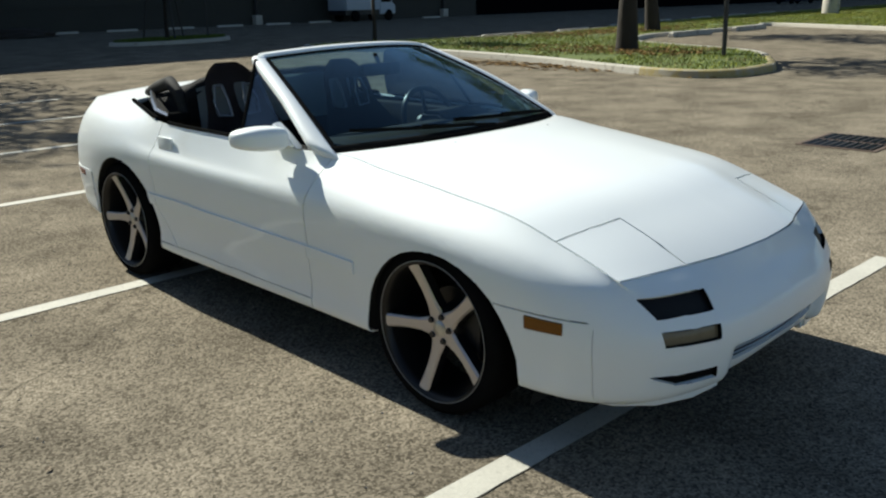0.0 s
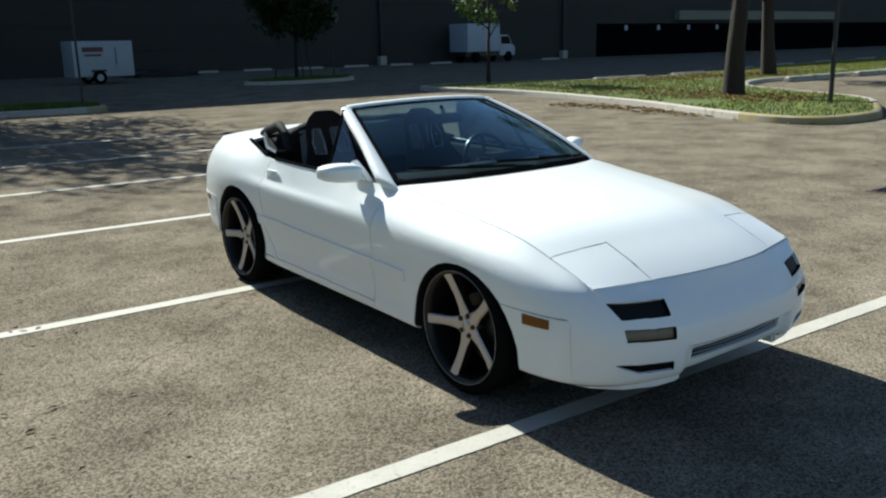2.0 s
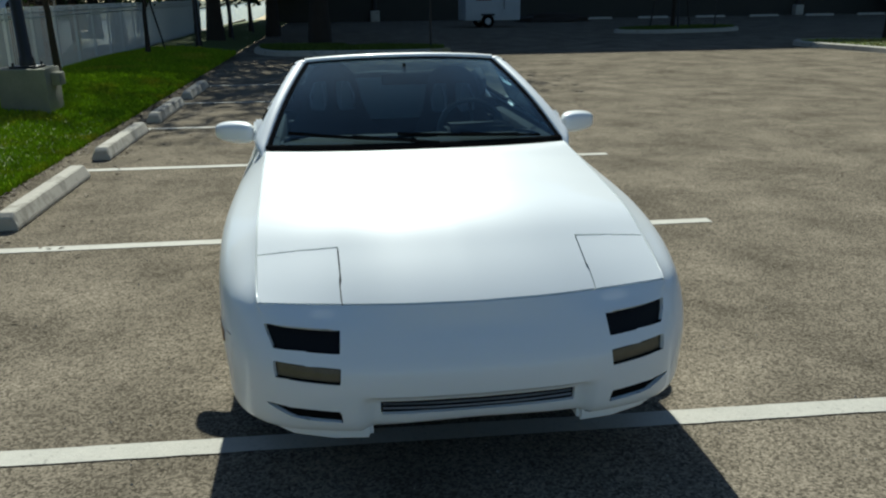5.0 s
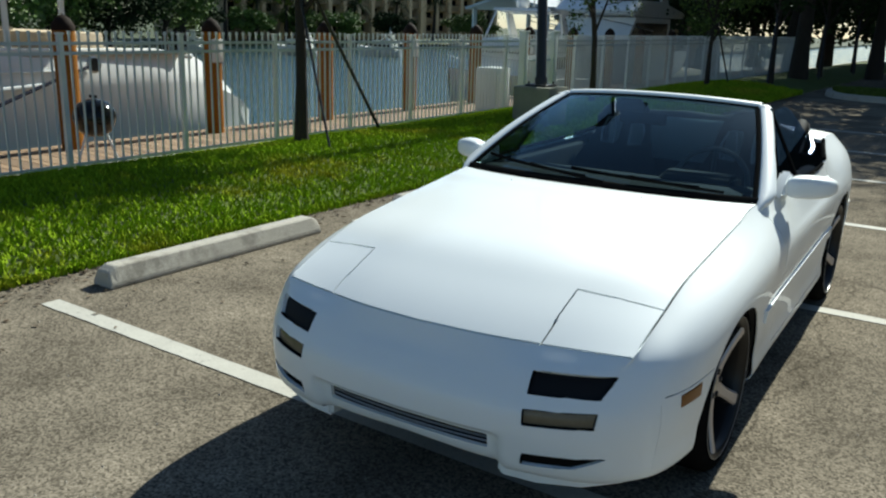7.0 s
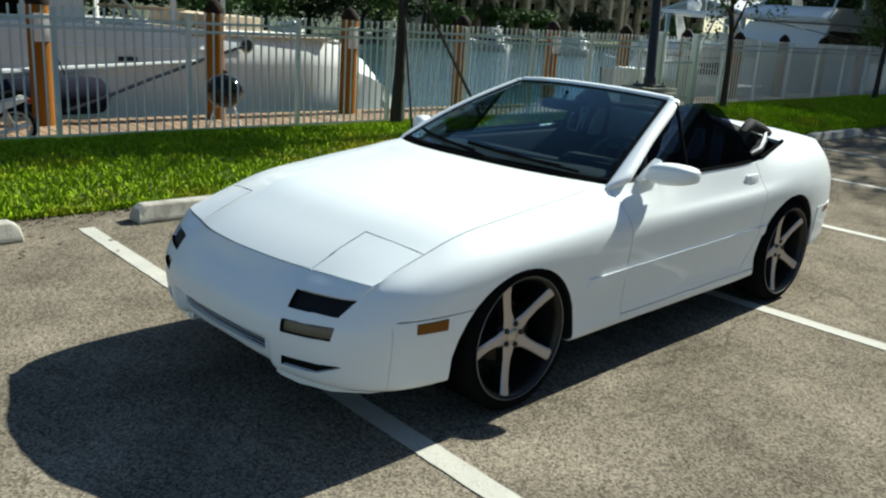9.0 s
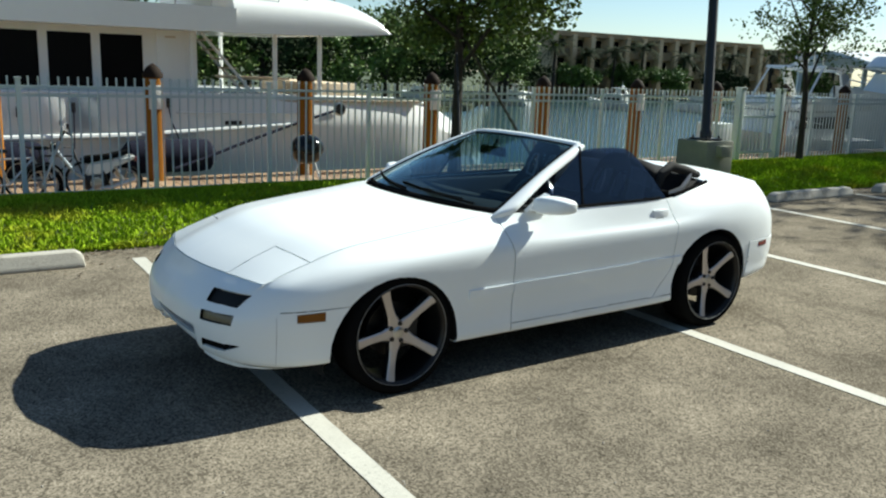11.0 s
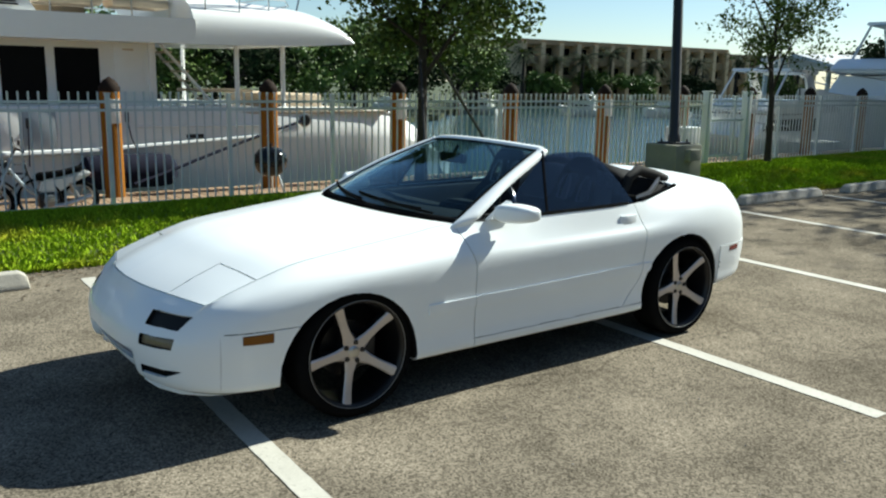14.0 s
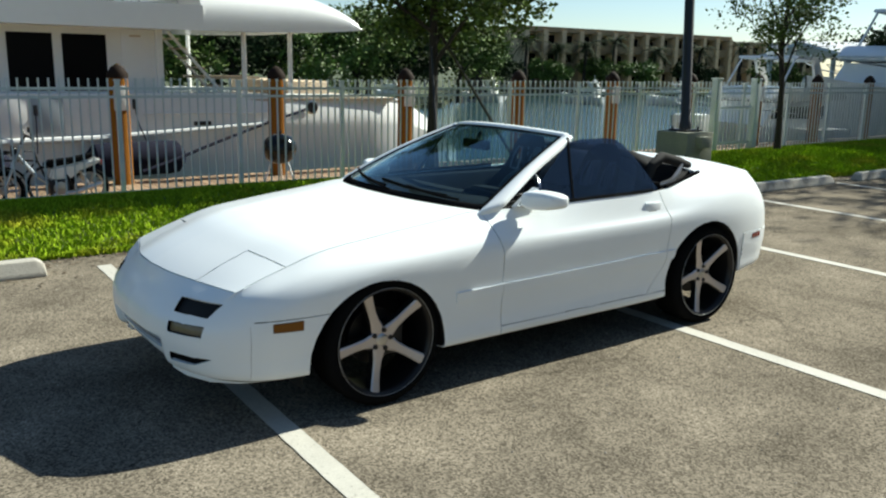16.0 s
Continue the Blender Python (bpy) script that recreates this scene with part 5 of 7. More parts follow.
tl = thing("cargo_trailer", "white enclosed cargo trailer by the warehouse wall", "trailer", (7.49, 35.91, 0), 4)
tl.scale = (.88, .88, .9)
part("trailer_body", boxed(-1.45, -.8, .35, 1.45, .8, 2.0, .05), SHADED_WHITE, tl)
part("side_door", boxed(.5, -.815, .5, 1.15, -.8, 1.85, .004), SHADED_WHITE, tl)
part("door_latch", boxed(.56, -.83, .9, .60, -.815, 1.7), BLACK_METAL, tl)
part("lettering_bar", boxed(-1.0, -.81, 1.5, .0, -.8, 1.72), RED_INK, tl, "faded red lettering", smooth=False)
part("lettering_bar", boxed(-.9, -.81, 1.3, -.1, -.8, 1.4), RED_INK, tl, smooth=False)
part("fender", boxed(-.65, -.92, .58, .05, -.8, .68, .03), BLACK_METAL, tl)
for sy_ in (-.86, .86):
    w_ = part("wheel", revolve(bmesh.new(), [(.16, -.09), (.28, -.1), (.32, -.06), (.32, .06), (.28, .1), (.16, .09)], "x", 24, Matrix.Translation((-.3, sy_, .32)) @ Matrix.Rotation(radians(90), 4, "Z"), close=True), TYRE, tl)
    part("rim", revolve(bmesh.new(), [(0, -.07), (.16, -.08), (.16, .08), (0, .07)], "x", 20, Matrix.Translation((-.3, sy_, .32)) @ Matrix.Rotation(radians(90), 4, "Z")), SHADED_WHITE, w_)
part("drawbar", tube(bmesh.new(), [(1.45, .5, .42), (2.4, 0, .45), (1.45, -.5, .42)], .05, 6), BLACK_METAL, tl)
mu = thing("mulch_pile", "low dark heap of mulch beside the trailer", "mulch", (12.0, 41.2, 0), kind="")
bm = bmesh.new()
bmesh.ops.create_icosphere(bm, subdivisions=4, radius=1)
for v in bm.verts:
    d = 1 + .25 * noise.noise(v.co * 3)
    v.co = Vector((v.co.x * 1.9 * d, v.co.y * .8 * d, max(-.05, v.co.z * .45 * d)))
part("mulch_mound", bm, MULCH, mu)

tk = thing("box_truck", "white box truck parked against the warehouse", "truck", (36.2, 44.6, 0), 4)
tk.scale = (.86, .86, .88)
part("cargo_box", boxed(-2.6, -1.1, .85, 1.0, 1.1, 3.0, .04), SHADED_WHITE, tk)
bm = prism(bmesh.new(), [(1.1, .5), (2.9, .5), (2.95, 1.15), (2.6, 1.35), (2.2, 2.1), (1.1, 2.15)], "y", -1.0, 1.0)
bmesh.ops.bevel(bm, geom=bm.edges[:], offset=.06, segments=2, affect="EDGES")
part("cab", bm, SHADED_WHITE, tk)
part("cab_window", prism(bmesh.new(), [(1.25, 1.4), (2.4, 1.4), (2.12, 2.0), (1.25, 2.0)], "y", -1.012, -1.0), DARK_GLASS, tk, smooth=False)
part("chassis", boxed(-2.6, -.9, .5, 2.7, .9, .85), BLACK_METAL, tk)
for xx in (-1.6, 2.1):
    for sy_ in (-.95, .95):
        part("wheel", revolve(bmesh.new(), [(0, -.12), (.36, -.14), (.42, -.08), (.42, .08), (.36, .14), (0, .12)], "x", 24, Matrix.Translation((xx, sy_, .42)) @ Matrix.Rotation(radians(90), 4, "Z")), TYRE, tk)

# dark woods that close the lot on the far side
for k, (x, y) in enumerate(((52, 2), (46, -6), (60, -2), (38, -14), (50, -16), (30, -24), (48, 1))):
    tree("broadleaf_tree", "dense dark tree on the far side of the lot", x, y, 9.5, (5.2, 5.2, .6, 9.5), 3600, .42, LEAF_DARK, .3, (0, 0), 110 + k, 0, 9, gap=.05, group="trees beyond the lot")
sv = thing("parked_van", "dark van parked beyond the lot", "van", (92, 38, 0), 70)
part("van_body", prism(bmesh.new(), [(-2.4, .3), (2.3, .3), (2.35, 1.0), (1.7, 1.15), (1.1, 1.9), (-2.3, 1.95), (-2.4, 1.2)], "x", -.95, .95), NAVY, sv, smooth=False)
part("window_band", prism(bmesh.new(), [(-2.1, 1.25), (1.4, 1.25), (1.0, 1.75), (-2.1, 1.78)], "x", -.965, .965), DARK_GLASS, sv, smooth=False)
for yy in (-1.4, 1.4):
    for sx_ in (-.9, .9):
        part("wheel", revolve(bmesh.new(), [(0, -.1), (.3, -.11), (.34, -.06), (.34, .06), (.3, .11), (0, .1)], "x", 20, Matrix.Translation((sx_, yy, .34))), TYRE, sv)


# ---------------------------------------------------------------- the convertible
# Plan outline of one flank at its widest, from the middle of the nose to the middle of the tail.
OUTLINE = [(0, -0.935), (0.25, -0.922), (0.45, -0.882), (0.62, -0.808), (0.722, -0.70), (0.782, -0.56), (0.812, -0.34), (0.826, 0.0), (0.825, 0.36), (0.818, 0.66),
           (0.814, 1.3), (0.808, 1.95), (0.812, 2.43), (0.79, 2.78), (0.735, 3.03), (0.61, 3.18), (0.35, 3.268), (0, 3.29)]
# Stations (index into OUTLINE) and, for seven levels from the sill up, heights and insets.
STATIONS = (0, 3, 5, 7, 9, 10, 11, 12, 13, 14.4, 17)
LEVEL_Z = [(.255, .232, .222, .222, .216, .216, .220, .26, .29, .31, .31),
           (.272, .248, .236, .234, .228, .228, .232, .272, .30, .322, .322),
           (.35, .345, .335, .335, .335, .335, .34, .37, .385, .40, .40),
           (.462, .455, .455, .48, .47, .475, .49, .53, .54, .55, .55),
           (.530, .512, .550, .668, .692, .704, .712, .72, .72, .71, .70),
           (.572, .566, .612, .716, .742, .745, .755, .825, .84, .82, .81),
           (.632, .618, .652, .79, .862, .868, .88, .945, .945, .915, .905)]
LEVEL_D = [(.12, .10, .08, .08, .08, .08, .08, .08, .08, .10, .12),
           (.040, .032, .024, .022, .024, .024, .022, .022, .022, .03, .04),
           (.012, .008, .008, .014, .020, .023, .020, .010, .01, .01, .02),
           (.014, .010, .0, .004, .010, .013, .010, .003, .0, .0, .0),
           (.056, .034, .012, .0, .001, .002, .001, .0, .008, .02, .03),
           (.092, .068, .040, .030, .022, .022, .024, .042, .05, .075, .09),
           (.09, .10, .105, .15, .145, .08, .085, .17, .15, .12, .13)]
HOOD_CORNER = 3.6
BUMPER_SEAM = -0.64
FRONT_ARCH = (-0.030, 0.256, 0.360)
REAR_ARCH = (2.345, 0.300, 0.362)
# the upper edge of the flank: nose seam, hood side seam, belt, deck edge
SEAM_KEYS = [(0, 0, -.812, .634), (1, .23, -.792, .632), (2, .42, -.735, .622), (3, .57, -.695, .619), (3.6, .664, -.667, .617), (4.4, .668, -.56, .658), (5.2, .673, -.44, .699), (5.7, .676, -.32, .738),
             (7, .682, 0, .790), (8, .686, .36, .832), (9, .691, .64, .862), (9.6, .738, .98, .864), (10, .746, 1.3, .869), (11, .735, 1.95, .880), (11.7, .682, 2.25, .918), (12, .652, 2.42, .944), (13, .645, 2.76, .945), (14.4, .585, 3.0, .912), (15.5, .42, 3.10, .908), (17, 0, 3.13, .908)]
NS, NV = 200, 48


def car_skin():
    """The flank from nose to tail and from sill to hood edge, as an array (stations, levels, 3)."""
    idx = np.linspace(0, len(OUTLINE) - 1, NS)
    o = spline([(i, *p) for i, p in enumerate(OUTLINE)], idx)
    o[0, 0] = o[-1, 0] = 0
    t = np.gradient(o, axis=0)
    t /= np.linalg.norm(t, axis=1)[:, None]
    t[0], t[-1] = (1, 0), (-1, 0)
    inward = np.stack([-t[:, 1], t[:, 0]], 1)
    rows = []
    for z, d in zip(LEVEL_Z, LEVEL_D):
        zz = spline(list(zip(STATIONS, z)), idx)[:, 0]
        dd = spline(list(zip(STATIONS, d)), idx)[:, 0]
        p = o + inward * dd[:, None]
        p[0, 0] = p[-1, 0] = 0
        rows.append(np.column_stack([p, zz]))
    rows = np.array(rows)
    # the upper edge turns a sharp corner at the outer end of the nose
    c = HOOD_CORNER
    f = idx <= c
    rows[6, f] = spline([k for k in SEAM_KEYS if k[0] <= c], idx[f])
    rows[6, ~f] = spline([k for k in SEAM_KEYS if k[0] >= c], idx[~f])
    near = int(np.argmin(np.abs(idx - c)))
    rows[6, near] = [k for k in SEAM_KEYS if k[0] == c][0][1:]
    rows[6, 0, 0] = rows[6, -1, 0] = 0
    out = np.empty((NS, NV, 3))
    for i in range(NS):
        s = np.concatenate([[0], np.cumsum(np.linalg.norm(np.diff(rows[:, i], axis=0), axis=1) ** 0.6)])
        out[i] = spline(np.column_stack([s / s[-1], rows[:, i]]), NV)
    step = lambda v: np.clip(v, 0, 1) ** 2 * (3 - 2 * np.clip(v, 0, 1))
    front = (out[:, :, 1] < -.6) * step((.37 - out[:, :, 0]) / .05) * step((.385 - out[:, :, 2]) / .03)
    out[:, :, 1] += .034 * front
    return out


SKIN = car_skin()
SEAM = SKIN[:, -1]                                     # the upper edge: hood seam, belt, deck edge


def skin_x(y, z):
    """How far out the flank stands at a place along the car and a height."""
    d = (SKIN[:, :, 1] - y) ** 2 + (SKIN[:, :, 2] - z) ** 2 + (SKIN[:, :, 0] < .4)
    return float(SKIN.reshape(-1, 3)[int(np.argmin(d))][0])


def local_faces(bm, test):
    return [f for f in bm.faces if test(f.calc_center_median())]


def cut(bm, point, normal, test):
    fs = local_faces(bm, test)
    geom = list({e for f in fs for e in f.edges} | {v for f in fs for v in f.verts}) + fs
    bmesh.ops.bisect_plane(bm, geom=geom, dist=1e-5, plane_co=point, plane_no=normal)


def cut_polygon(bm, poly, axis, test):
    """Cuts the outline of a convex polygon into a skin, seen along x or y; returns a test for points inside."""
    c = Vector((sum(p[0] for p in poly) / len(poly), sum(p[1] for p in poly) / len(poly)))
    planes = []
    for a, b in zip(poly, poly[1:] + poly[:1]):
        d = Vector((b[0] - a[0], b[1] - a[1]))
        n2 = Vector((d.y, -d.x)).normalized()
        if (c - Vector(a)).dot(n2) < 0:
            n2 = -n2
        if axis == "x":
            planes.append((Vector((0, a[0], a[1])), Vector((0, n2.x, n2.y))))
        elif axis == "y":
            planes.append((Vector((a[0], 0, a[1])), Vector((n2.x, 0, n2.y))))
        else:
            planes.append((Vector((a[0], a[1], 0)), Vector((n2.x, n2.y, 0))))
    for p, n in planes:
        cut(bm, p, n, test)
    return lambda q: test(q) and all((q - p).dot(n) > -1e-6 for p, n in planes)


def panel(bm, inside, gap=0.0032, depth=0.014, offset=0.0):
    """Copies the faces for which inside() holds into a sheet of its own, drawn in at its rim and folded inwards there."""
    out, vmap = bmesh.new(), {}
    bm.normal_update()
    for f in bm.faces:
        if inside(f.calc_center_median()):
            vs = []
            for v in f.verts:
                if v not in vmap:
                    vmap[v] = out.verts.new(v.co)
                vs.append(vmap[v])
            try:
                out.faces.new(vs)
            except ValueError:
                pass
    out.normal_update()
    if offset:
        for v, n in [(v, v.normal.copy()) for v in out.verts]:
            v.co += n * offset
    rim = [e for e in out.edges if len(e.link_faces) == 1 and not (abs(e.verts[0].co.x) < 1e-4 and abs(e.verts[1].co.x) < 1e-4)]
    push = {}
    for e in rim:
        f = e.link_faces[0]
        d = e.verts[1].co - e.verts[0].co
        if d.length < 1e-7:
            continue
        inw = f.normal.cross(d).normalized()
        if inw.dot(f.calc_center_median() - e.verts[0].co) < 0:
            inw = -inw
        for v in e.verts:
            push.setdefault(v, []).append(inw)
    normals = {v: v.normal.copy() for v in push}
    low_fold = {v for v in push if abs(v.co.x) > .5 and min(math.hypot(v.co.y - a_[0], v.co.z - a_[1]) / a_[2] for a_ in (FRONT_ARCH, REAR_ARCH)) < 1.02}
    for v, ds in push.items():
        if abs(v.co.x) < 1e-4:                        # the middle of the car stays closed
            ds = [d - Vector((d.x, 0, 0)) for d in ds]
        s = sum(ds, Vector())
        if s.length > 1e-6:
            fine = (.3 if v.co.z < .482 else 0.0) if abs(v.co.y - BUMPER_SEAM) < .012 and v.co.x > .5 else 1.0
            v.co += s.normalized() * gap * fine
    if depth:
        r = bmesh.ops.extrude_edge_only(out, edges=rim)
        for v in [g for g in r["geom"] if isinstance(g, bmesh.types.BMVert)]:
            near = min(push, key=lambda q: (q.co - v.co).length_squared)
            v.co -= normals[near] * (depth * .35 if near in low_fold else depth)
    return out


def arch(cy, cz, r, n=32):
    return [(cy + r * math.cos(a), cz + r * math.sin(a)) for a in [2 * math.pi * k / n for k in range(n)]]


def mirrored(bm):
    b = bm.copy()
    bmesh.ops.scale(b, vec=(-1, 1, 1), verts=b.verts[:])
    bmesh.ops.reverse_faces(b, faces=b.faces[:])
    return b


def joined(bm):
    """The half and its mirror image as one sheet."""
    b = mirrored(bm)
    me = bpy.data.meshes.new("half")
    b.to_mesh(me)
    b.free()
    bm.from_mesh(me)
    bpy.data.meshes.remove(me)
    bmesh.ops.remove_doubles(bm, verts=bm.verts[:], dist=2e-4)
    return bm


def wheel(parent, side, y, x, steer=0.0):
    """An alloy wheel with five straight spokes, dished towards its hub, on a low tyre."""
    R, r = 0.312, 0.257
    w_ = new("wheel")
    w_.parent = parent
    w_.matrix_local = pose(side * x, y, R, 0, 0, (0 if side > 0 else 180) + steer)
    prof = [(r - .012, -.20), (r + .01, -.215), (R - .012, -.21), (R - .002, -.19), (R, -.16), (R, -.04), (R - .003, -.015), (R - .015, .0), (r + .028, .007), (r + .004, .006), (r - .008, 0)]
    part("tyre", revolve(bmesh.new(), prof, "x", 64, close=True), TYRE, w_)
    prof = [(r - .004, .004), (r + .003, .006), (r + .004, -.012), (r - .002, -.02), (r - .006, -.20), (r - .02, -.20), (r - .02, -.03), (r - .014, -.006)]
    part("rim", revolve(bmesh.new(), prof, "x", 64, close=True), RIM_DARK, w_)
    bm = bmesh.new()
    tube(bm, [(.007, (r + .001) * math.cos(a), (r + .001) * math.sin(a)) for a in np.linspace(0, math.tau, 65)], .0018, 6, cap=False)
    part("rim_lip", bm, TRIM_GREY, w_, "thin bright rim edge")
    bm = revolve(bmesh.new(), [(0.0, -.055), (.062, -.055), (.075, -.07), (.08, -.16), (0.0, -.16)], "x", 32)
    part("hub", bm, RIM_DARK, w_)
    part("hub_face", revolve(bmesh.new(), [(0.0, -.0425), (.060, -.0425), (.063, -.047), (0, -.047)], "x", 28), RIM_FACE, w_)
    bm = revolve(bmesh.new(), [(0.0, -.036), (.024, -.037), (.030, -.041), (.030, -.056), (0, -.056)], "x", 24)
    part("centre_cap", bm, STEEL, w_)
    for k in range(5):
        a = 2 * math.pi * (k + 0.25) / 5 + 0.08
        m = Matrix.Rotation(a, 4, "X")

        def section(dist, half, front, back, bm):
            return [bm.verts.new(m @ Vector((front, -half, dist))), bm.verts.new(m @ Vector((front, half, dist))),
                    bm.verts.new(m @ Vector((back, half * 1.45, dist))), bm.verts.new(m @ Vector((back, -half * 1.45, dist)))]
        for nm, mat, f0, inset in (("spoke", RIM_DARK, -.003, 0.0), ("spoke_face", RIM_FACE, 0.0, 0.003)):
            bm = bmesh.new()
            secs = []
            for d_, hw, fr in ((.03, .026, -.046), (.062, .024, -.044), (.10, .018, -.040), (.15, .0165, -.032), (.20, .0175, -.020), (.25, .020, -.005)):
                secs.append(section(d_, hw - inset * 0.5, fr + (0.0022 if inset else 0), fr - (.004 if inset else .04), bm))
            for s0, s1 in zip(secs, secs[1:]):
                for q in range(4):
                    bm.faces.new((s0[q], s0[(q + 1) % 4], s1[(q + 1) % 4], s1[q]))
            bm.faces.new(secs[0][::-1])
            bm.faces.new(secs[-1])
            bmesh.ops.recalc_face_normals(bm, faces=bm.faces[:])
            part(nm, bm, mat, w_, "machined silver spoke face" if inset else "", smooth=False)
        a2 = a + math.pi / 5
        bm = revolve(bmesh.new(), [(0, -.034), (.010, -.034), (.0125, -.042), (.0125, -.07), (0, -.07)], "x", 10, Matrix.Translation((0, -.047 * math.sin(a2), .047 * math.cos(a2))))
        part("lug_nut", bm, BLACK_METAL, w_)
    part("brake_disc", revolve(bmesh.new(), [(.05, -.125), (.135, -.125), (.135, -.145), (.05, -.145)], "x", 40, close=True), RIM_DARK, w_)
    part("brake_caliper", boxed(-.16, .05, -.10, -.09, .15, .08, 0.015), BLACK_METAL, w_)
    return w_


def racing_seat(parent, x, y=1.57, z=0.20):
    """A bucket seat with two harness openings in its backrest."""
    s = new("bucket_seat")
    s.parent = parent
    s.matrix_local = pose(x, y, z)
    s.scale = (1.12, 1.1, 1.05)
    bm = bmesh.new()
    # backrest as a ring of outline points with two holes, built of rows
    prof = [(0.17, 0.14), (0.21, 0.22), (0.235, 0.34), (0.245, 0.44), (0.225, 0.54), (0.165, 0.63), (0.15, 0.70), (0.142, 0.77), (0.118, 0.83), (0.06, 0.872)]
    rows = []
    for hw, h in prof:
        lean = 0.10 + (h - 0.14) * 0.36
        row = []
        for k in range(13):
            u = -1 + 2 * k / 12
            row.append(Vector((u * hw, lean - 0.075 * abs(u) ** 2.5 * (1 if h < 0.6 else 0.45), h)))
        rows.append(row)
    vs = [[bm.verts.new(p) for p in row] for row in rows]
    for i in range(len(rows) - 1):
        for k in range(12):
            if i in (5, 6) and k in (2, 3, 4, 7, 8, 9):
                continue
            bm.faces.new((vs[i][k], vs[i][k + 1], vs[i + 1][k + 1], vs[i + 1][k]))
    r = bmesh.ops.solidify(bm, geom=bm.faces[:], thickness=0.07)
    bmesh.ops.recalc_face_normals(bm, faces=bm.faces[:])
    b = part("backrest", bm, SEAT_CLOTH, s)
    md = b.modifiers.new("round", "SUBSURF")
    md.levels = md.render_levels = 2
    for sgn in (-1, 1):
        bm = bmesh.new()
        y0 = 0.10 + (0.70 - 0.14) * 0.36
        loop = [(-.035, .625), (.03, .632), (.036, .70), (.012, .765), (-.022, .765), (-.036, .70)]
        tube(bm, [(sgn * (0.078 + (p[0])), 0.10 + (p[1] - 0.14) * 0.36 - 0.035, p[1]) for p in loop + loop[:1]], 0.006, 6)
        part("harness_opening_trim", bm, TRIM_GREY, b, "silver trim round the harness opening")
    bm = bmesh.new()
    rows = []
    for yy, hh, hw in ((-.30, .20, .19), (-.33, .15, .2), (-.28, .13, .205), (-.1, .10, .21), (.05, .10, .21), (.13, .15, .2)):
        rows.append([Vector((u * hw / 6, yy, hh + 0.06 * abs(u / 6) ** 3)) for u in range(-6, 7)])
    vs = [[bm.verts.new(p) for p in row] for row in rows]
    for r0, r1 in zip(vs, vs[1:]):
        for k in range(12):
            bm.faces.new((r0[k], r0[k + 1], r1[k + 1], r1[k]))
    bmesh.ops.solidify(bm, geom=bm.faces[:], thickness=0.09)
    bmesh.ops.recalc_face_normals(bm, faces=bm.faces[:])
    part("seat_cushion", bm, SEAT_CLOTH, s)
    return s


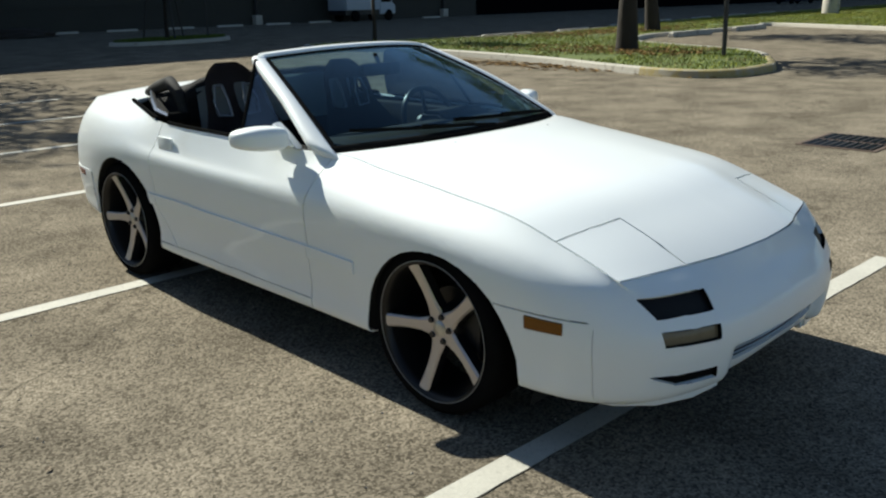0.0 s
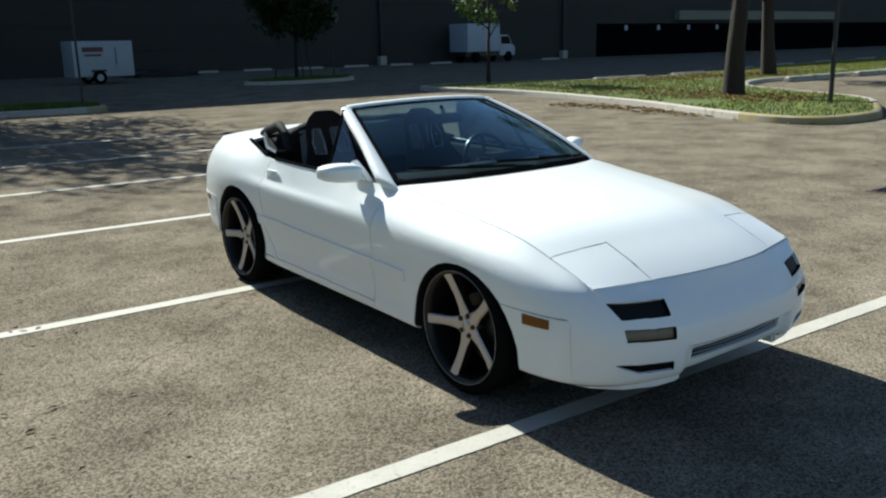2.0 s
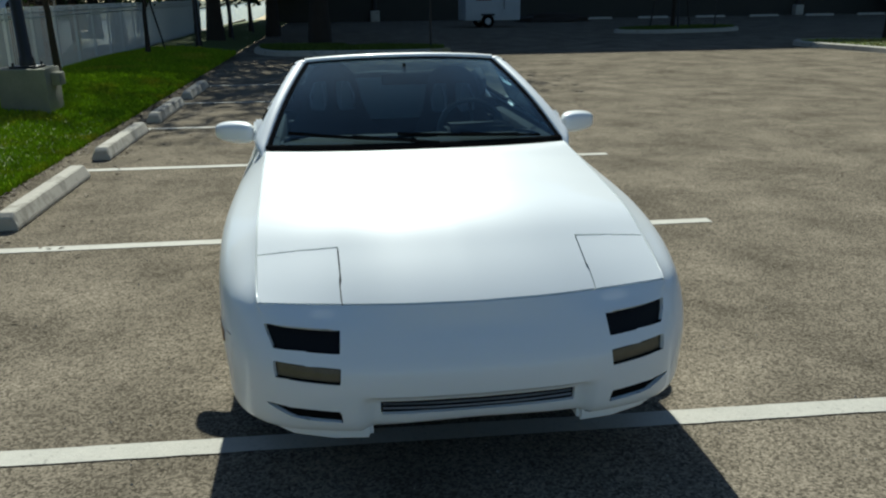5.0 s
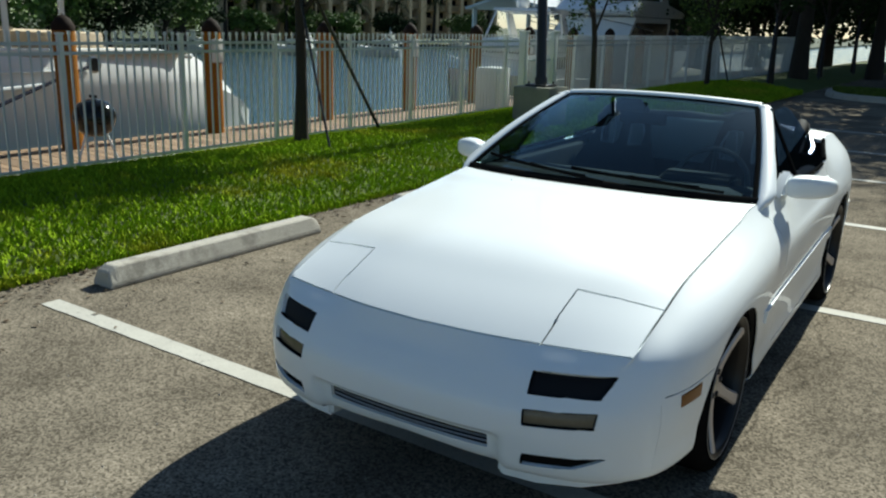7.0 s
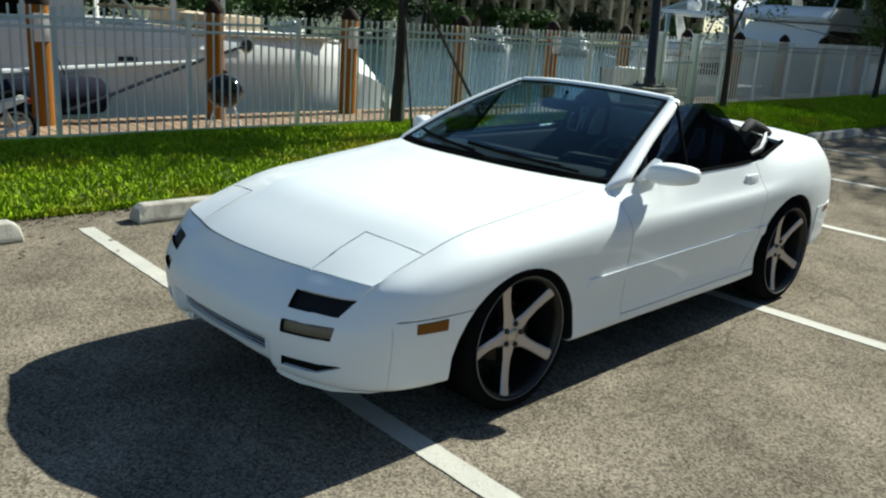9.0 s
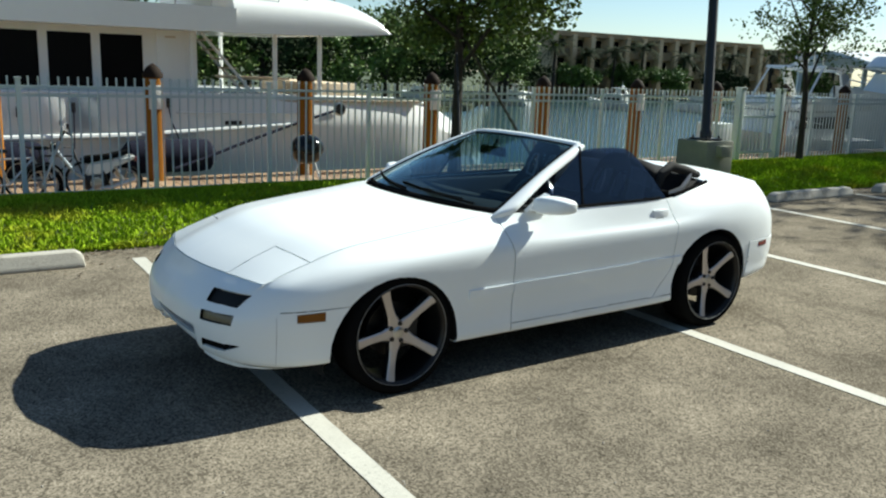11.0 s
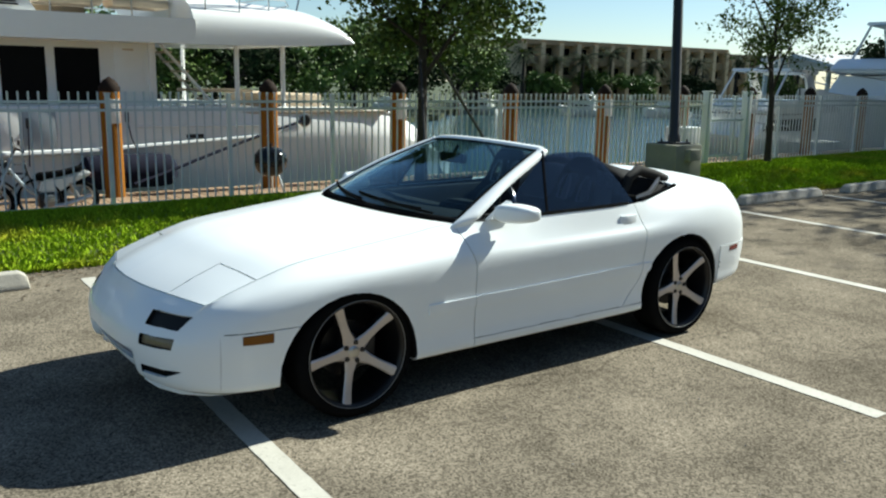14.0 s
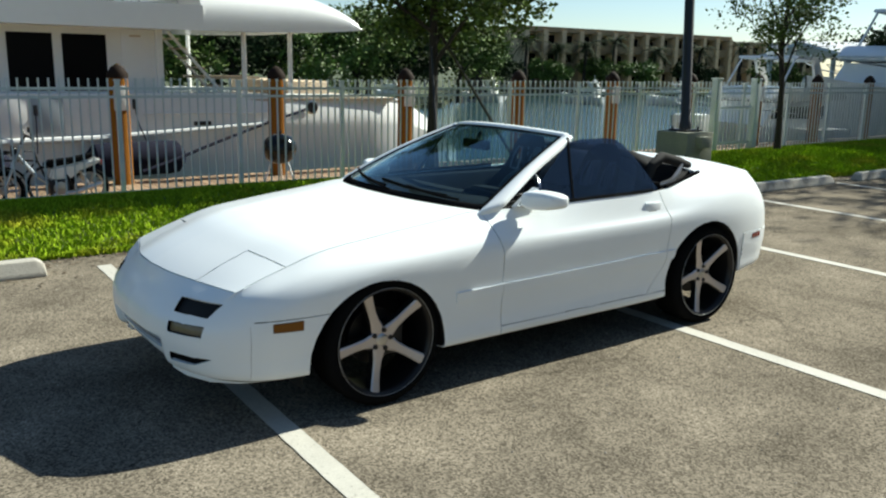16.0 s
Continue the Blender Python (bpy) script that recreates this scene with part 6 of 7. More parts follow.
def build_car():
    car = thing("convertible_car", "white two-seat convertible with its top folded, parked across stall lines", "car")
    raw = grid_mesh(SKIN)
    bmesh.ops.recalc_face_normals(raw, faces=raw.faces[:])
    bmesh.ops.remove_doubles(raw, verts=raw.verts[:], dist=1e-6)
    # make the normals face outwards
    raw.normal_update()
    if sum(f.normal.x for f in raw.faces) < 0:
        bmesh.ops.reverse_faces(raw, faces=raw.faces[:])
    everywhere = lambda q: True
    in_f = cut_polygon(raw, arch(*FRONT_ARCH), "x", lambda q: -0.5 < q.y < 0.45)
    in_r = cut_polygon(raw, arch(*REAR_ARCH), "x", lambda q: 1.85 < q.y < 2.75)
    # seams: bumper, door, sill, mouldings
    bump_y = BUMPER_SEAM
    cut(raw, (0, bump_y, 0), (0, 1, 0), lambda q: -0.75 < q.y < -0.5)
    df = Vector((0, 0.688, 0.45)), Vector((0, 1, 0.03)).normalized()
    cut(raw, *df, lambda q: 0.45 < q.y < 0.85 and q.z < .68)
    du = Vector((0, 0.681, 0.665)), Vector((0, .205, 0.062)).normalized()
    cut(raw, *du, lambda q: 0.45 < q.y < 0.85 and q.z > .64)
    dr = Vector((0, 1.975, 0.715)), Vector((0, 0.165, 0.055)).normalized()
    cut(raw, *dr, lambda q: q.y > 1.7 and q.y < 2.1 and q.z > 0.69)
    dm = Vector((0, 1.975, 0.715)), Vector((0, 0.28, -0.02)).normalized()
    cut(raw, *dm, lambda q: q.y > 1.7 and q.y < 2.1 and 0.42 < q.z < 0.73)
    dl = Vector((0, 1.955, 0.435)), Vector((0, 0.16, -0.14)).normalized()
    cut(raw, *dl, lambda q: q.y > 1.6 and q.y < 2.1 and q.z <= 0.45)
    ds = Vector((0, 0, 0.275)), Vector((0, 0.001, 1)).normalized()
    cut(raw, *ds, lambda q: 0.3 < q.y < 2.0 and q.z < 0.4)
    m0 = Vector((0, 0.36, 0.446)), Vector((0, -0.011, 1)).normalized()
    m1 = Vector((0, 0.36, 0.500)), Vector((0, -0.014, 1)).normalized()
    for mm in (m0, m1):
        cut(raw, *mm, lambda q: 0.3 < q.y < 2.15 and 0.35 < q.z < 0.6)
    for yy in (0.385, 2.04):
        cut(raw, (0, yy, 0), (0, 1, 0), lambda q: abs(q.y - yy) < 0.1)
    cut(raw, (0, 2.72, 0.0), (0, 1, 0.0), lambda q: 2.6 < q.y < 2.85 and q.z < 0.62)
    cut(raw, (0, 0, 0.548), (0, 0, 1), lambda q: q.y > 2.6)
    # lamps in the nose
    front = lambda q: q.y < -0.55 and q.x > 0.2
    lamps = [("turn_lamp", DARK_LENS, [(.640, .567), (.416, .565), (.420, .509), (.614, .512)], "black lamp lens"),
             ("fog_lamp", FOG_LENS, [(.616, .473), (.420, .467), (.423, .424), (.613, .430)], "cloudy pale lamp lens"),
             ("lower_intake", BLACK_TRIM, [(.645, .334), (.425, .328), (.420, .294), (.56, .298)], "dark lower intake")]
    inside = []
    for nm, mat, poly, lab in lamps:
        inside.append(cut_polygon(raw, poly, "y", front))
    trim = cut_polygon(raw, [(-.64, .12), (-.64, .500), (-.30, .502), (-.30, .12)], "x", lambda q: -0.69 < q.y < -0.28 and q.x > 0.3)
    mark = cut_polygon(raw, [(-.552, .488), (-.420, .490), (-.421, .448), (-.552, .451)], "x", lambda q: -0.62 < q.y < -0.35 and q.x > 0.5)
    tail_mark = cut_polygon(raw, [(2.835, .532), (2.945, .535), (2.945, .505), (2.835, .502)], "x", lambda q: 2.65 < q.y < 2.95 and q.x > 0.5)
    grille = cut_polygon(raw, [(-.30, .350), (.30, .350), (.30, .308), (-.30, .308)], "y", lambda q: q.y < -0.7 and q.x < 0.4)
    side = lambda q, pl: (q - pl[0]).dot(pl[1])
    hole = lambda q: in_f(q) or in_r(q)
    moulding = lambda q: 0.385 < q.y < 2.04 and side(q, m0) > 0 and side(q, m1) < 0 and not hole(q)
    lamp_any = lambda q: any(t(q) for t in inside)
    past_front = lambda q: side(q, du if q.z > .665 else df) > 0
    is_door = lambda q: past_front(q) and side(q, dr if q.z > .715 else dm if q.z > .435 else dl) < 0 and side(q, ds) > 0 and q.y < 2.0
    is_bumper = lambda q: q.y < bump_y and not lamp_any(q) and not grille(q)
    is_fender = lambda q: q.y > bump_y and q.y < 1.0 and not past_front(q) and not hole(q) and not mark(q) and not trim(q)
    is_sill = lambda q: past_front(q) and q.y < 2.02 and side(q, ds) < 0 and not hole(q)
    is_rbump = lambda q: q.y > 2.72 and q.z < 0.548 and not tail_mark(q)
    is_quarter = lambda q: q.y > 1.6 and not is_door(q) and not is_sill(q) and not is_rbump(q) and not hole(q) and not tail_mark(q)

    for sgn in (1, -1):
        flip = (lambda b: b) if sgn > 0 else mirrored
        fender = part("front_fender", flip(panel(raw, is_fender)), CAR_WHITE, car)
        part("side_marker", flip(panel(raw, mark, 0.001, 0.01, 0.003)), AMBER, fender, "amber side marker lamp")
        part("bumper_end", flip(panel(raw, lambda q: trim(q) and not mark(q) and not hole(q), 0.0018)), CAR_WHITE, car)
        door = part("door", flip(panel(raw, is_door)), CAR_WHITE, car)
        part("quarter_panel", flip(panel(raw, is_quarter)), CAR_WHITE, car)
        part("sill", flip(panel(raw, is_sill)), CAR_WHITE, car)
        for which in (is_fender, is_door, is_quarter):
            part("moulding", flip(panel(raw, (lambda w_: (lambda q: moulding(q) and w_(q)))(which), 0.003, 0.012, 0.009)), CAR_WHITE, car, "white body-side moulding")
        part("rear_marker", flip(panel(raw, tail_mark, 0.001, 0.01, 0.006)), RED_LENS, car, "red rear side marker")
        for (nm, mat, poly, lab), test in zip(lamps, inside):
            part(nm, flip(panel(raw, test, 0.0005, 0.0, -0.014)), mat, car, lab)
            rim = panel(raw, test, -0.001, 0.016)
            bmesh.ops.delete(rim, geom=[f for f in rim.faces if test(f.calc_center_median())], context="FACES_ONLY")
            part(nm + "_surround", flip(rim), BLACK_TRIM, car)
        # door handle
        hx = skin_x(1.845, .778) + .001
        bm = boxed(sgn * hx - .009, 1.785, .748, sgn * hx + .005, 1.905, .810, .005)
        part("door_handle", bm, CAR_WHITE, door)
        bm = boxed(sgn * hx - .010, 1.778, .742, sgn * hx + .0025, 1.912, .816, .004)
        part("handle_surround", bm, CAR_WHITE, door)
        # raised grey strip, coloured for the shade of the handle's slot
        bm = boxed(sgn * hx - .010, 1.80, .760, sgn * hx + .0062, 1.87, .770, .002)
        part("handle_recess", bm, TRIM_GREY, door)
        # belt weatherstrip
        bm = bmesh.new()
        belt = [p for p in SEAM if 0.95 < p[1] < 2.0]
        tube(bm, [(sgn * (p[0] - .004), p[1], p[2] + .006) for p in belt[::3]], 0.009, 6)
        part("belt_weatherstrip", bm, BLACK_TRIM, door)
        # mirror
        mi = new("side_mirror")
        mi.parent = car
        mi.matrix_local = pose(0, 0, 0)
        bm = bmesh.new()
        bmesh.ops.create_icosphere(bm, subdivisions=4, radius=1.0)
        for v in bm.verts:
            c = v.co
            p = Vector((abs(c.x) ** 0.6 * math.copysign(1, c.x), abs(c.y) ** 0.7 * math.copysign(1, c.y), abs(c.z) ** 0.55 * math.copysign(1, c.z)))
            taper = 1 - 0.22 * max(0, p.x)
            v.co = Vector((0.094 * p.x, 0.070 * p.y * (0.7 if p.y > 0 else 1), 0.050 * p.z * taper)) + Vector((0.842, 0.925 + 0.05 * p.x, 0.908))
            v.co.x *= sgn
        if sgn < 0:
            bmesh.ops.reverse_faces(bm, faces=bm.faces[:])
        part("mirror_housing", bm, CAR_WHITE, mi)
        bm = prism(bmesh.new(), [(0.80, .862), (0.985, .868), (0.98, .925), (0.962, .965), (0.885, .922)], "x", sgn * 0.700, sgn * 0.752)
        bmesh.ops.bevel(bm, geom=bm.edges[:], offset=0.012, segments=2, affect="EDGES")
        part("mirror_sail", bm, CAR_WHITE, mi)
        bm = boxed(sgn * .845 - .062, .966, .874, sgn * .845 + .062, .975, .940, .004)
        part("mirror_glass", bm, MIRROR, mi)
        # wheel well liner
        for cy, cz, r in ((*FRONT_ARCH[:2], FRONT_ARCH[2] + .007), (*REAR_ARCH[:2], REAR_ARCH[2] + .007)):
            bm = bmesh.new()
            pts = [(cy + r * math.cos(a), cz + r * math.sin(a)) for a in np.linspace(-0.35, math.pi + 0.35, 25)]
            v0 = [bm.verts.new((sgn * (skin_x(*p) - .014), *p)) for p in pts]
            v1 = [bm.verts.new((sgn * 0.42, *p)) for p in pts]
            for k in range(24):
                bm.faces.new((v0[k], v0[k + 1], v1[k + 1], v1[k]))
            bm.faces.new(v1)
            part("wheel_well_liner", bm, INNER, car)
    part("front_bumper", joined(panel(raw, is_bumper)), CAR_WHITE, car)
    part("rear_bumper", joined(panel(raw, is_rbump, 0.0025, 0.02, 0.004)), CAR_WHITE, car)
    part("lower_grille", joined(panel(raw, grille, 0.0, 0.0, -0.03)), BLACK_TRIM, car, "dark lower grille slot")
    for zz in (.322, .336):
        bm = bmesh.new()
        tube(bm, [(x, -.878 + .30 * abs(x) ** 2.2, zz) for x in np.linspace(-.295, .295, 21)], .0035, 6)
        part("grille_bar", bm, STEEL, car)
    for sgn in (1, -1):
        bm = prism(bmesh.new(), [(sgn * .325, -.842), (sgn * .45, -.826), (sgn * .58, -.770), (sgn * .672, -.672), (sgn * .715, -.57), (sgn * .62, -.53), (sgn * .325, -.66)], "z", .210, .275)
        bmesh.ops.bevel(bm, geom=bm.edges[:], offset=0.014, segments=3, affect="EDGES")
        part("air_dam", bm, CAR_WHITE, car)
    raw.free()

    # inner shell that closes the gaps
    inner = SKIN.copy()
    for i in range(NS):
        t = SKIN[min(i + 1, NS - 1), 20] - SKIN[max(i - 1, 0), 20]
        n2 = np.array([t[1], -t[0]]) / max(1e-6, math.hypot(t[0], t[1]))
        inner[i, :, :2] -= n2 * 0.022
    inner[:, :, 2] -= 0.012
    inner[0, :, 0] = inner[-1, :, 0] = 0
    bm = grid_mesh(inner)
    f1 = cut_polygon(bm, arch(*FRONT_ARCH[:2], FRONT_ARCH[2] + .007), "x", lambda q: -0.5 < q.y < 0.45)
    f2 = cut_polygon(bm, arch(*REAR_ARCH[:2], REAR_ARCH[2] + .007), "x", lambda q: 1.85 < q.y < 2.75)
    bmesh.ops.delete(bm, geom=[f for f in bm.faces if f1(f.calc_center_median()) or f2(f.calc_center_median())], context="FACES")
    part("inner_shell", joined(bm), INNER, car)
    # underside
    bm = boxed(-.73, .40, .225, .73, 1.90, .25)
    box(bm, -.60, -.62, .225, .60, -.40, .26)
    box(bm, -.44, -.45, .222, .44, 2.7, .262)
    box(bm, -.66, 2.66, .31, .66, 2.98, .34)
    part("underbody", bm, INNER, car)

    # hood: from the nose seam to the cowl
    i0 = int(np.argmin(np.linalg.norm(SEAM - np.array((.664, -.667, .617)), axis=1)))
    i1 = int(np.argmin(np.abs(SEAM[:, 1] - 0.62) + (SEAM[:, 0] < 0.3)))
    right_front = SEAM[:i0 + 1]
    front_edge = np.concatenate([right_front[::-1] * (-1, 1, 1), right_front[1:]])

    def resample(c, n):
        s = np.concatenate([[0], np.cumsum(np.linalg.norm(np.diff(c, axis=0), axis=1))])
        return np.column_stack([np.interp(np.linspace(0, s[-1], n), s, c[:, j]) for j in range(3)])
    nh, mh = 61, 51
    bottom = resample(front_edge, nh)
    right = resample(SEAM[i0:i1 + 1], mh)
    left = right * (-1, 1, 1)
    xe = right[-1]
    u = np.linspace(-1, 1, nh)
    top = np.column_stack([u * xe[0], 0.43 + (xe[1] - 0.43) * np.abs(u) ** 2.6, 0.882 + (xe[2] - 0.882) * np.abs(u) ** 2.5])
    P = coons(bottom, top, left, right)
    vv = np.linspace(0, 1, mh)[:, None]
    P[:, :, 2] += 0.028 * (np.sin(np.pi * np.clip(vv, 0, 1)) ** 0.8) * (1 - np.abs(u)[None, :] ** 2.4)
    bm = grid_mesh(P)
    bm.normal_update()
    if sum(f.normal.z for f in bm.faces) < 0:
        bmesh.ops.reverse_faces(bm, faces=bm.faces[:])
    tests = []
    for sgn in (1, -1):
        ri, ro, fi = Vector((sgn * .406, -.494, 0)), Vector((sgn * .674, -.436, 0)), Vector((sgn * .400, -.80, 0))
        n1 = Vector((ro.y - ri.y, -(ro.x - ri.x), 0)).normalized()
        n1 = n1 if n1.y > 0 else -n1
        n2 = Vector((fi.y - ri.y, -(fi.x - ri.x), 0)).normalized()
        n2 = n2 if n2.x * sgn > 0 else -n2
        reg = (lambda s: (lambda q: q.y < -0.3 and q.x * s > 0.2))(sgn)
        cut(bm, ri, n1, reg)
        cut(bm, ri, n2, reg)
        tests.append((lambda ri, n1, n2, reg: (lambda q: reg(q) and (q - ri).dot(n1) < 0 and (q - ri).dot(n2) > 0))(ri.copy(), n1, n2, reg))
    hood = part("hood", panel(bm, lambda q: not any(t(q) for t in tests), 0.0042), CAR_WHITE, car)
    for t in tests:
        part("headlight_cover", panel(bm, t, 0.0042), CAR_WHITE, car, "closed pop-up headlight cover")
    # dark sheet below the hood's gaps
    low = P.copy()
    low[:, :, 2] -= 0.016
    bm.free()
    part("hood_underside", grid_mesh(low), INNER, car)
    for sgn in (1, -1):
        bm = bmesh.new()
        bmesh.ops.create_icosphere(bm, subdivisions=2, radius=0.008)
        bmesh.ops.translate(bm, verts=bm.verts[:], vec=(sgn * .296, .355, .874))
        part("washer_nozzle", bm, BLACK_TRIM, car)

    # windscreen
    uu = np.linspace(-1, 1, 61)
    base = np.column_stack([uu * .684, 0.46 + .185 * np.abs(uu) ** 2.4, 0.886 - .020 * np.abs(uu) ** 2.4])
    head = np.column_stack([uu * .496, 1.255 + .105 * np.abs(uu) ** 2.2, 1.212 - .026 * np.abs(uu) ** 2.2])
    k = np.linspace(0, 1, 25)[:, None]
    rs = base[-1] * (1 - k) + head[-1] * k + np.sin(np.pi * k) * np.array([0.012, -0.012, 0.012])
    ls = rs * (-1, 1, 1)
    G = coons(base, head, ls, rs)
    bm = grid_mesh(G)
    bm.normal_update()
    if sum(f.normal.z for f in bm.faces) < 0:
        bmesh.ops.reverse_faces(bm, faces=bm.faces[:])
    bmesh.ops.solidify(bm, geom=bm.faces[:], thickness=0.004)
    ws = part("windscreen", bm, WINDSHIELD, car)
    ws.visible_shadow = False

    def ribbon(path, width_dir, width, thick, mat, name, label="", parent=car, up=0.004):
        """A flat rounded moulding along a path."""
        bm = bmesh.new()
        rings = []
        for p, wd in zip(path, width_dir):
            p, wd = Vector(p), Vector(wd).normalized()
            rings.append((p, wd))
        secs = []
        for i, (p, wd) in enumerate(rings):
            tdir = (rings[min(i + 1, len(rings) - 1)][0] - rings[max(i - 1, 0)][0]).normalized()
            nn = tdir.cross(wd).normalized()
            if nn.z < 0:
                nn = -nn
            o = []
            for a, h in ((0, up - thick), (0, up), (.12, up + thick * .45), (.5, up + thick * .6), (.88, up + thick * .45), (1, up), (1, up - thick)):
                o.append(bm.verts.new(p + wd * (width[i] if isinstance(width, list) else width) * a + nn * h))
            secs.append(o)
        for s0, s1 in zip(secs, secs[1:]):
            for q in range(7):
                bm.faces.new((s0[q], s0[(q + 1) % 7], s1[(q + 1) % 7], s1[q]))
        bm.faces.new(secs[0])
        bm.faces.new(secs[-1])
        bmesh.ops.recalc_face_normals(bm, faces=bm.faces[:])
        return part(name, bm, mat, parent, label, angle=60)
    frame_ = new("windscreen_frame")
    frame_.parent = car
    for sgn in (1, -1):
        path = np.concatenate([[rs[0] + (.004, -.06, -.040), rs[0] + (.001, -.025, -.016)], rs]) * (sgn, 1, 1)
        ribbon(path, [(sgn * 1, 0.25 + .4 * max(0, 1 - k_ / 14), -0.12)  for k_ in range(len(path))], [min(.012 + .017 * k_, .058 + .024 * max(0, 1 - k_ / 14)) for k_ in range(len(path))], 0.02, CAR_WHITE, "windscreen_pillar", parent=frame_)
        ribbon(path, [(-sgn * 1, -0.1, 0)] * len(path), 0.022, 0.006, BLACK_TRIM, "windscreen_seal", "black rubber windscreen seal", frame_)
    hp = head.copy()
    ribbon(hp, [(0, 1, 0.25)] * len(hp), 0.05, 0.018, CAR_WHITE, "windscreen_header", parent=frame_)
    ribbon(hp, [(0, -0.9, -0.45)] * len(hp), 0.009, 0.005, BLACK_TRIM, "windscreen_seal", "black rubber windscreen seal", frame_)
    for sgn in (1, -1):
        bm = bmesh.new()
        bmesh.ops.create_icosphere(bm, subdivisions=3, radius=0.036)
        bmesh.ops.scale(bm, vec=(1, 1, .55), verts=bm.verts[:])
        bmesh.ops.translate(bm, verts=bm.verts[:], vec=(sgn * .513, 1.375, 1.182))
        part("header_corner", bm, CAR_WHITE, frame_)
    ribbon(base, [(0, 1, 0.42)] * len(base), 0.03, 0.006, BLACK_TRIM, "windscreen_seal", "black rubber windscreen seal", frame_)
    # cowl tray between hood and glass
    cow = [top + (0, 0.004, -0.012), base + (0, 0.02, -0.004)]
    part("cowl_tray", grid_mesh(np.array(cow)), BLACK_TRIM, car)
    for x0, x1, y0, z0 in ((-.02, -.58, .455, .868), (.46, -.10, .46, .868)):
        wp = new("wiper")
        wp.parent = car
        bm = bmesh.new()
        xs = np.linspace(x0, x1, 9)
        yb = lambda x: 0.46 + .185 * abs(x / .684) ** 2.4
        tube(bm, [(x, yb(x) + .05 + .035 * i / 8, .909 + .024 * i / 8) for i, x in enumerate(xs)], .008, 6)
        part("wiper_blade", bm, BLACK_TRIM, wp)
        bm = bmesh.new()
        xs = np.linspace(x0 + .10, (x0 + x1) / 2, 5)
        tube(bm, [(x, yb(x) + .012 + .045 * i / 4, .900 + .03 * i / 4) for i, x in enumerate(xs)], .007, 6)
        part("wiper_arm", bm, BLACK_TRIM, wp)

    # cabin
    cab = new("cabin")
    cab.parent = car
    part("floor", boxed(-.62, .60, .245, .62, 2.05, .27), BLACK_CLOTH, cab)
    for sgn in (1, -1):
        part("door_card", boxed(sgn * .665 - .035, .70, .27, sgn * .665 + .035, 1.98, .852, .02), BLACK_CLOTH, cab)
    part("rear_bulkhead", boxed(-.64, 1.98, .27, .64, 2.06, .80, .02), BLACK_CLOTH, cab)
    bm = prism(bmesh.new(), [(.52, .82), (.64, .880), (.98, .868), (1.05, .82), (1.03, .72), (.96, .60), (.62, .52), (.52, .52)], "x", -.63, .63)
    bmesh.ops.bevel(bm, geom=bm.edges[:], offset=.02, segments=2, affect="EDGES")
    part("dashboard", bm, BLACK_CLOTH, cab)
    bm = prism(bmesh.new(), [(.87, .86), (.93, .908), (1.06, .902), (1.09, .82), (.93, .80)], "x", .18, .52)
    bmesh.ops.bevel(bm, geom=bm.edges[:], offset=.02, segments=2, affect="EDGES")
    part("instrument_hood", bm, BLACK_CLOTH, cab)
    part("centre_console", boxed(-.12, .90, .27, .12, 1.9, .52, .03), BLACK_CLOTH, cab)
    st = new("steering_wheel")
    st.parent = car
    st.matrix_local = pose(.35, 1.16, .825, 68, 0, 0)
    bm = bmesh.new()
    tube(bm, [(.175 * math.cos(a), .175 * math.sin(a), 0) for a in np.linspace(0, 2 * math.pi, 41)], .014, 8)
    bmesh.ops.remove_doubles(bm, verts=bm.verts[:], dist=1e-4)
    part("wheel_ring", bm, material("steering_leather", (0.03, 0.03, 0.03), 0.3, coat=0.3), st)
    for a in (90, 210, 330):
        bm = bmesh.new()
        tube(bm, [(.03 * math.cos(radians(a)), .03 * math.sin(radians(a)), -.02), (.17 * math.cos(radians(a)), .17 * math.sin(radians(a)), 0)], .012, 6)
        part("spoke", bm, BLACK_METAL, st)
    part("hub", revolve(bmesh.new(), [(0, .01), (.04, .008), (.05, -.02), (.05, -.05), (0, -.05)], "z", 20), BLACK_METAL, st)
    racing_seat(car, .35, 1.52, 0.20)
    racing_seat(car, -.36, 1.56, .225)
    bm = bmesh.new()
    box(bm, -.12, 1.12, 1.085, .12, 1.15, 1.145, .014)
    rm = part("rear_view_mirror", bm, BLACK_TRIM, car)
    bm = bmesh.new()
    tube(bm, [(0, 1.135, 1.13), (0, 1.17, 1.185)], .01, 6)
    part("mirror_stem", bm, BLACK_TRIM, rm)

    # folded top behind the seats
    ft = new("folded_top")
    ft.parent = car
    # the stack: a bowed roll that falls away to the rear, with a fold over its front edge
    rows = []
    for u_ in np.linspace(-1, 1, 33):
        e_ = 1 - .30 * abs(u_) ** 5
        row = []
        for a_, (yy, zz) in enumerate(((2.50, .90), (2.48, .955), (2.40, .992), (2.28, 1.022), (2.15, 1.052), (2.06, 1.075), (2.01, 1.068), (1.99, 1.03), (2.0, .97), (2.02, .84))):
            w_ = .004 * math.sin(9 * u_ + a_ * 1.7) + .006 * noise.noise(Vector((u_ * 5, a_ * .6, 2.0)))
            row.append((u_ * .555, yy + .05 * (1 - u_ * u_) * (1 if a_ < 4 else .3), .84 + (zz - .84 + w_) * e_))
        rows.append(row)
    bm = grid_mesh(np.array(rows))
    for k_ in (0, -1):
        bm.verts.ensure_lookup_table()
        bm.faces.new([bm.verts[(k_ % 33) * 10 + q_] for q_ in range(10)])
    bmesh.ops.recalc_face_normals(bm, faces=bm.faces[:])
    part("top_cloth", bm, BLACK_CLOTH, ft, angle=70)
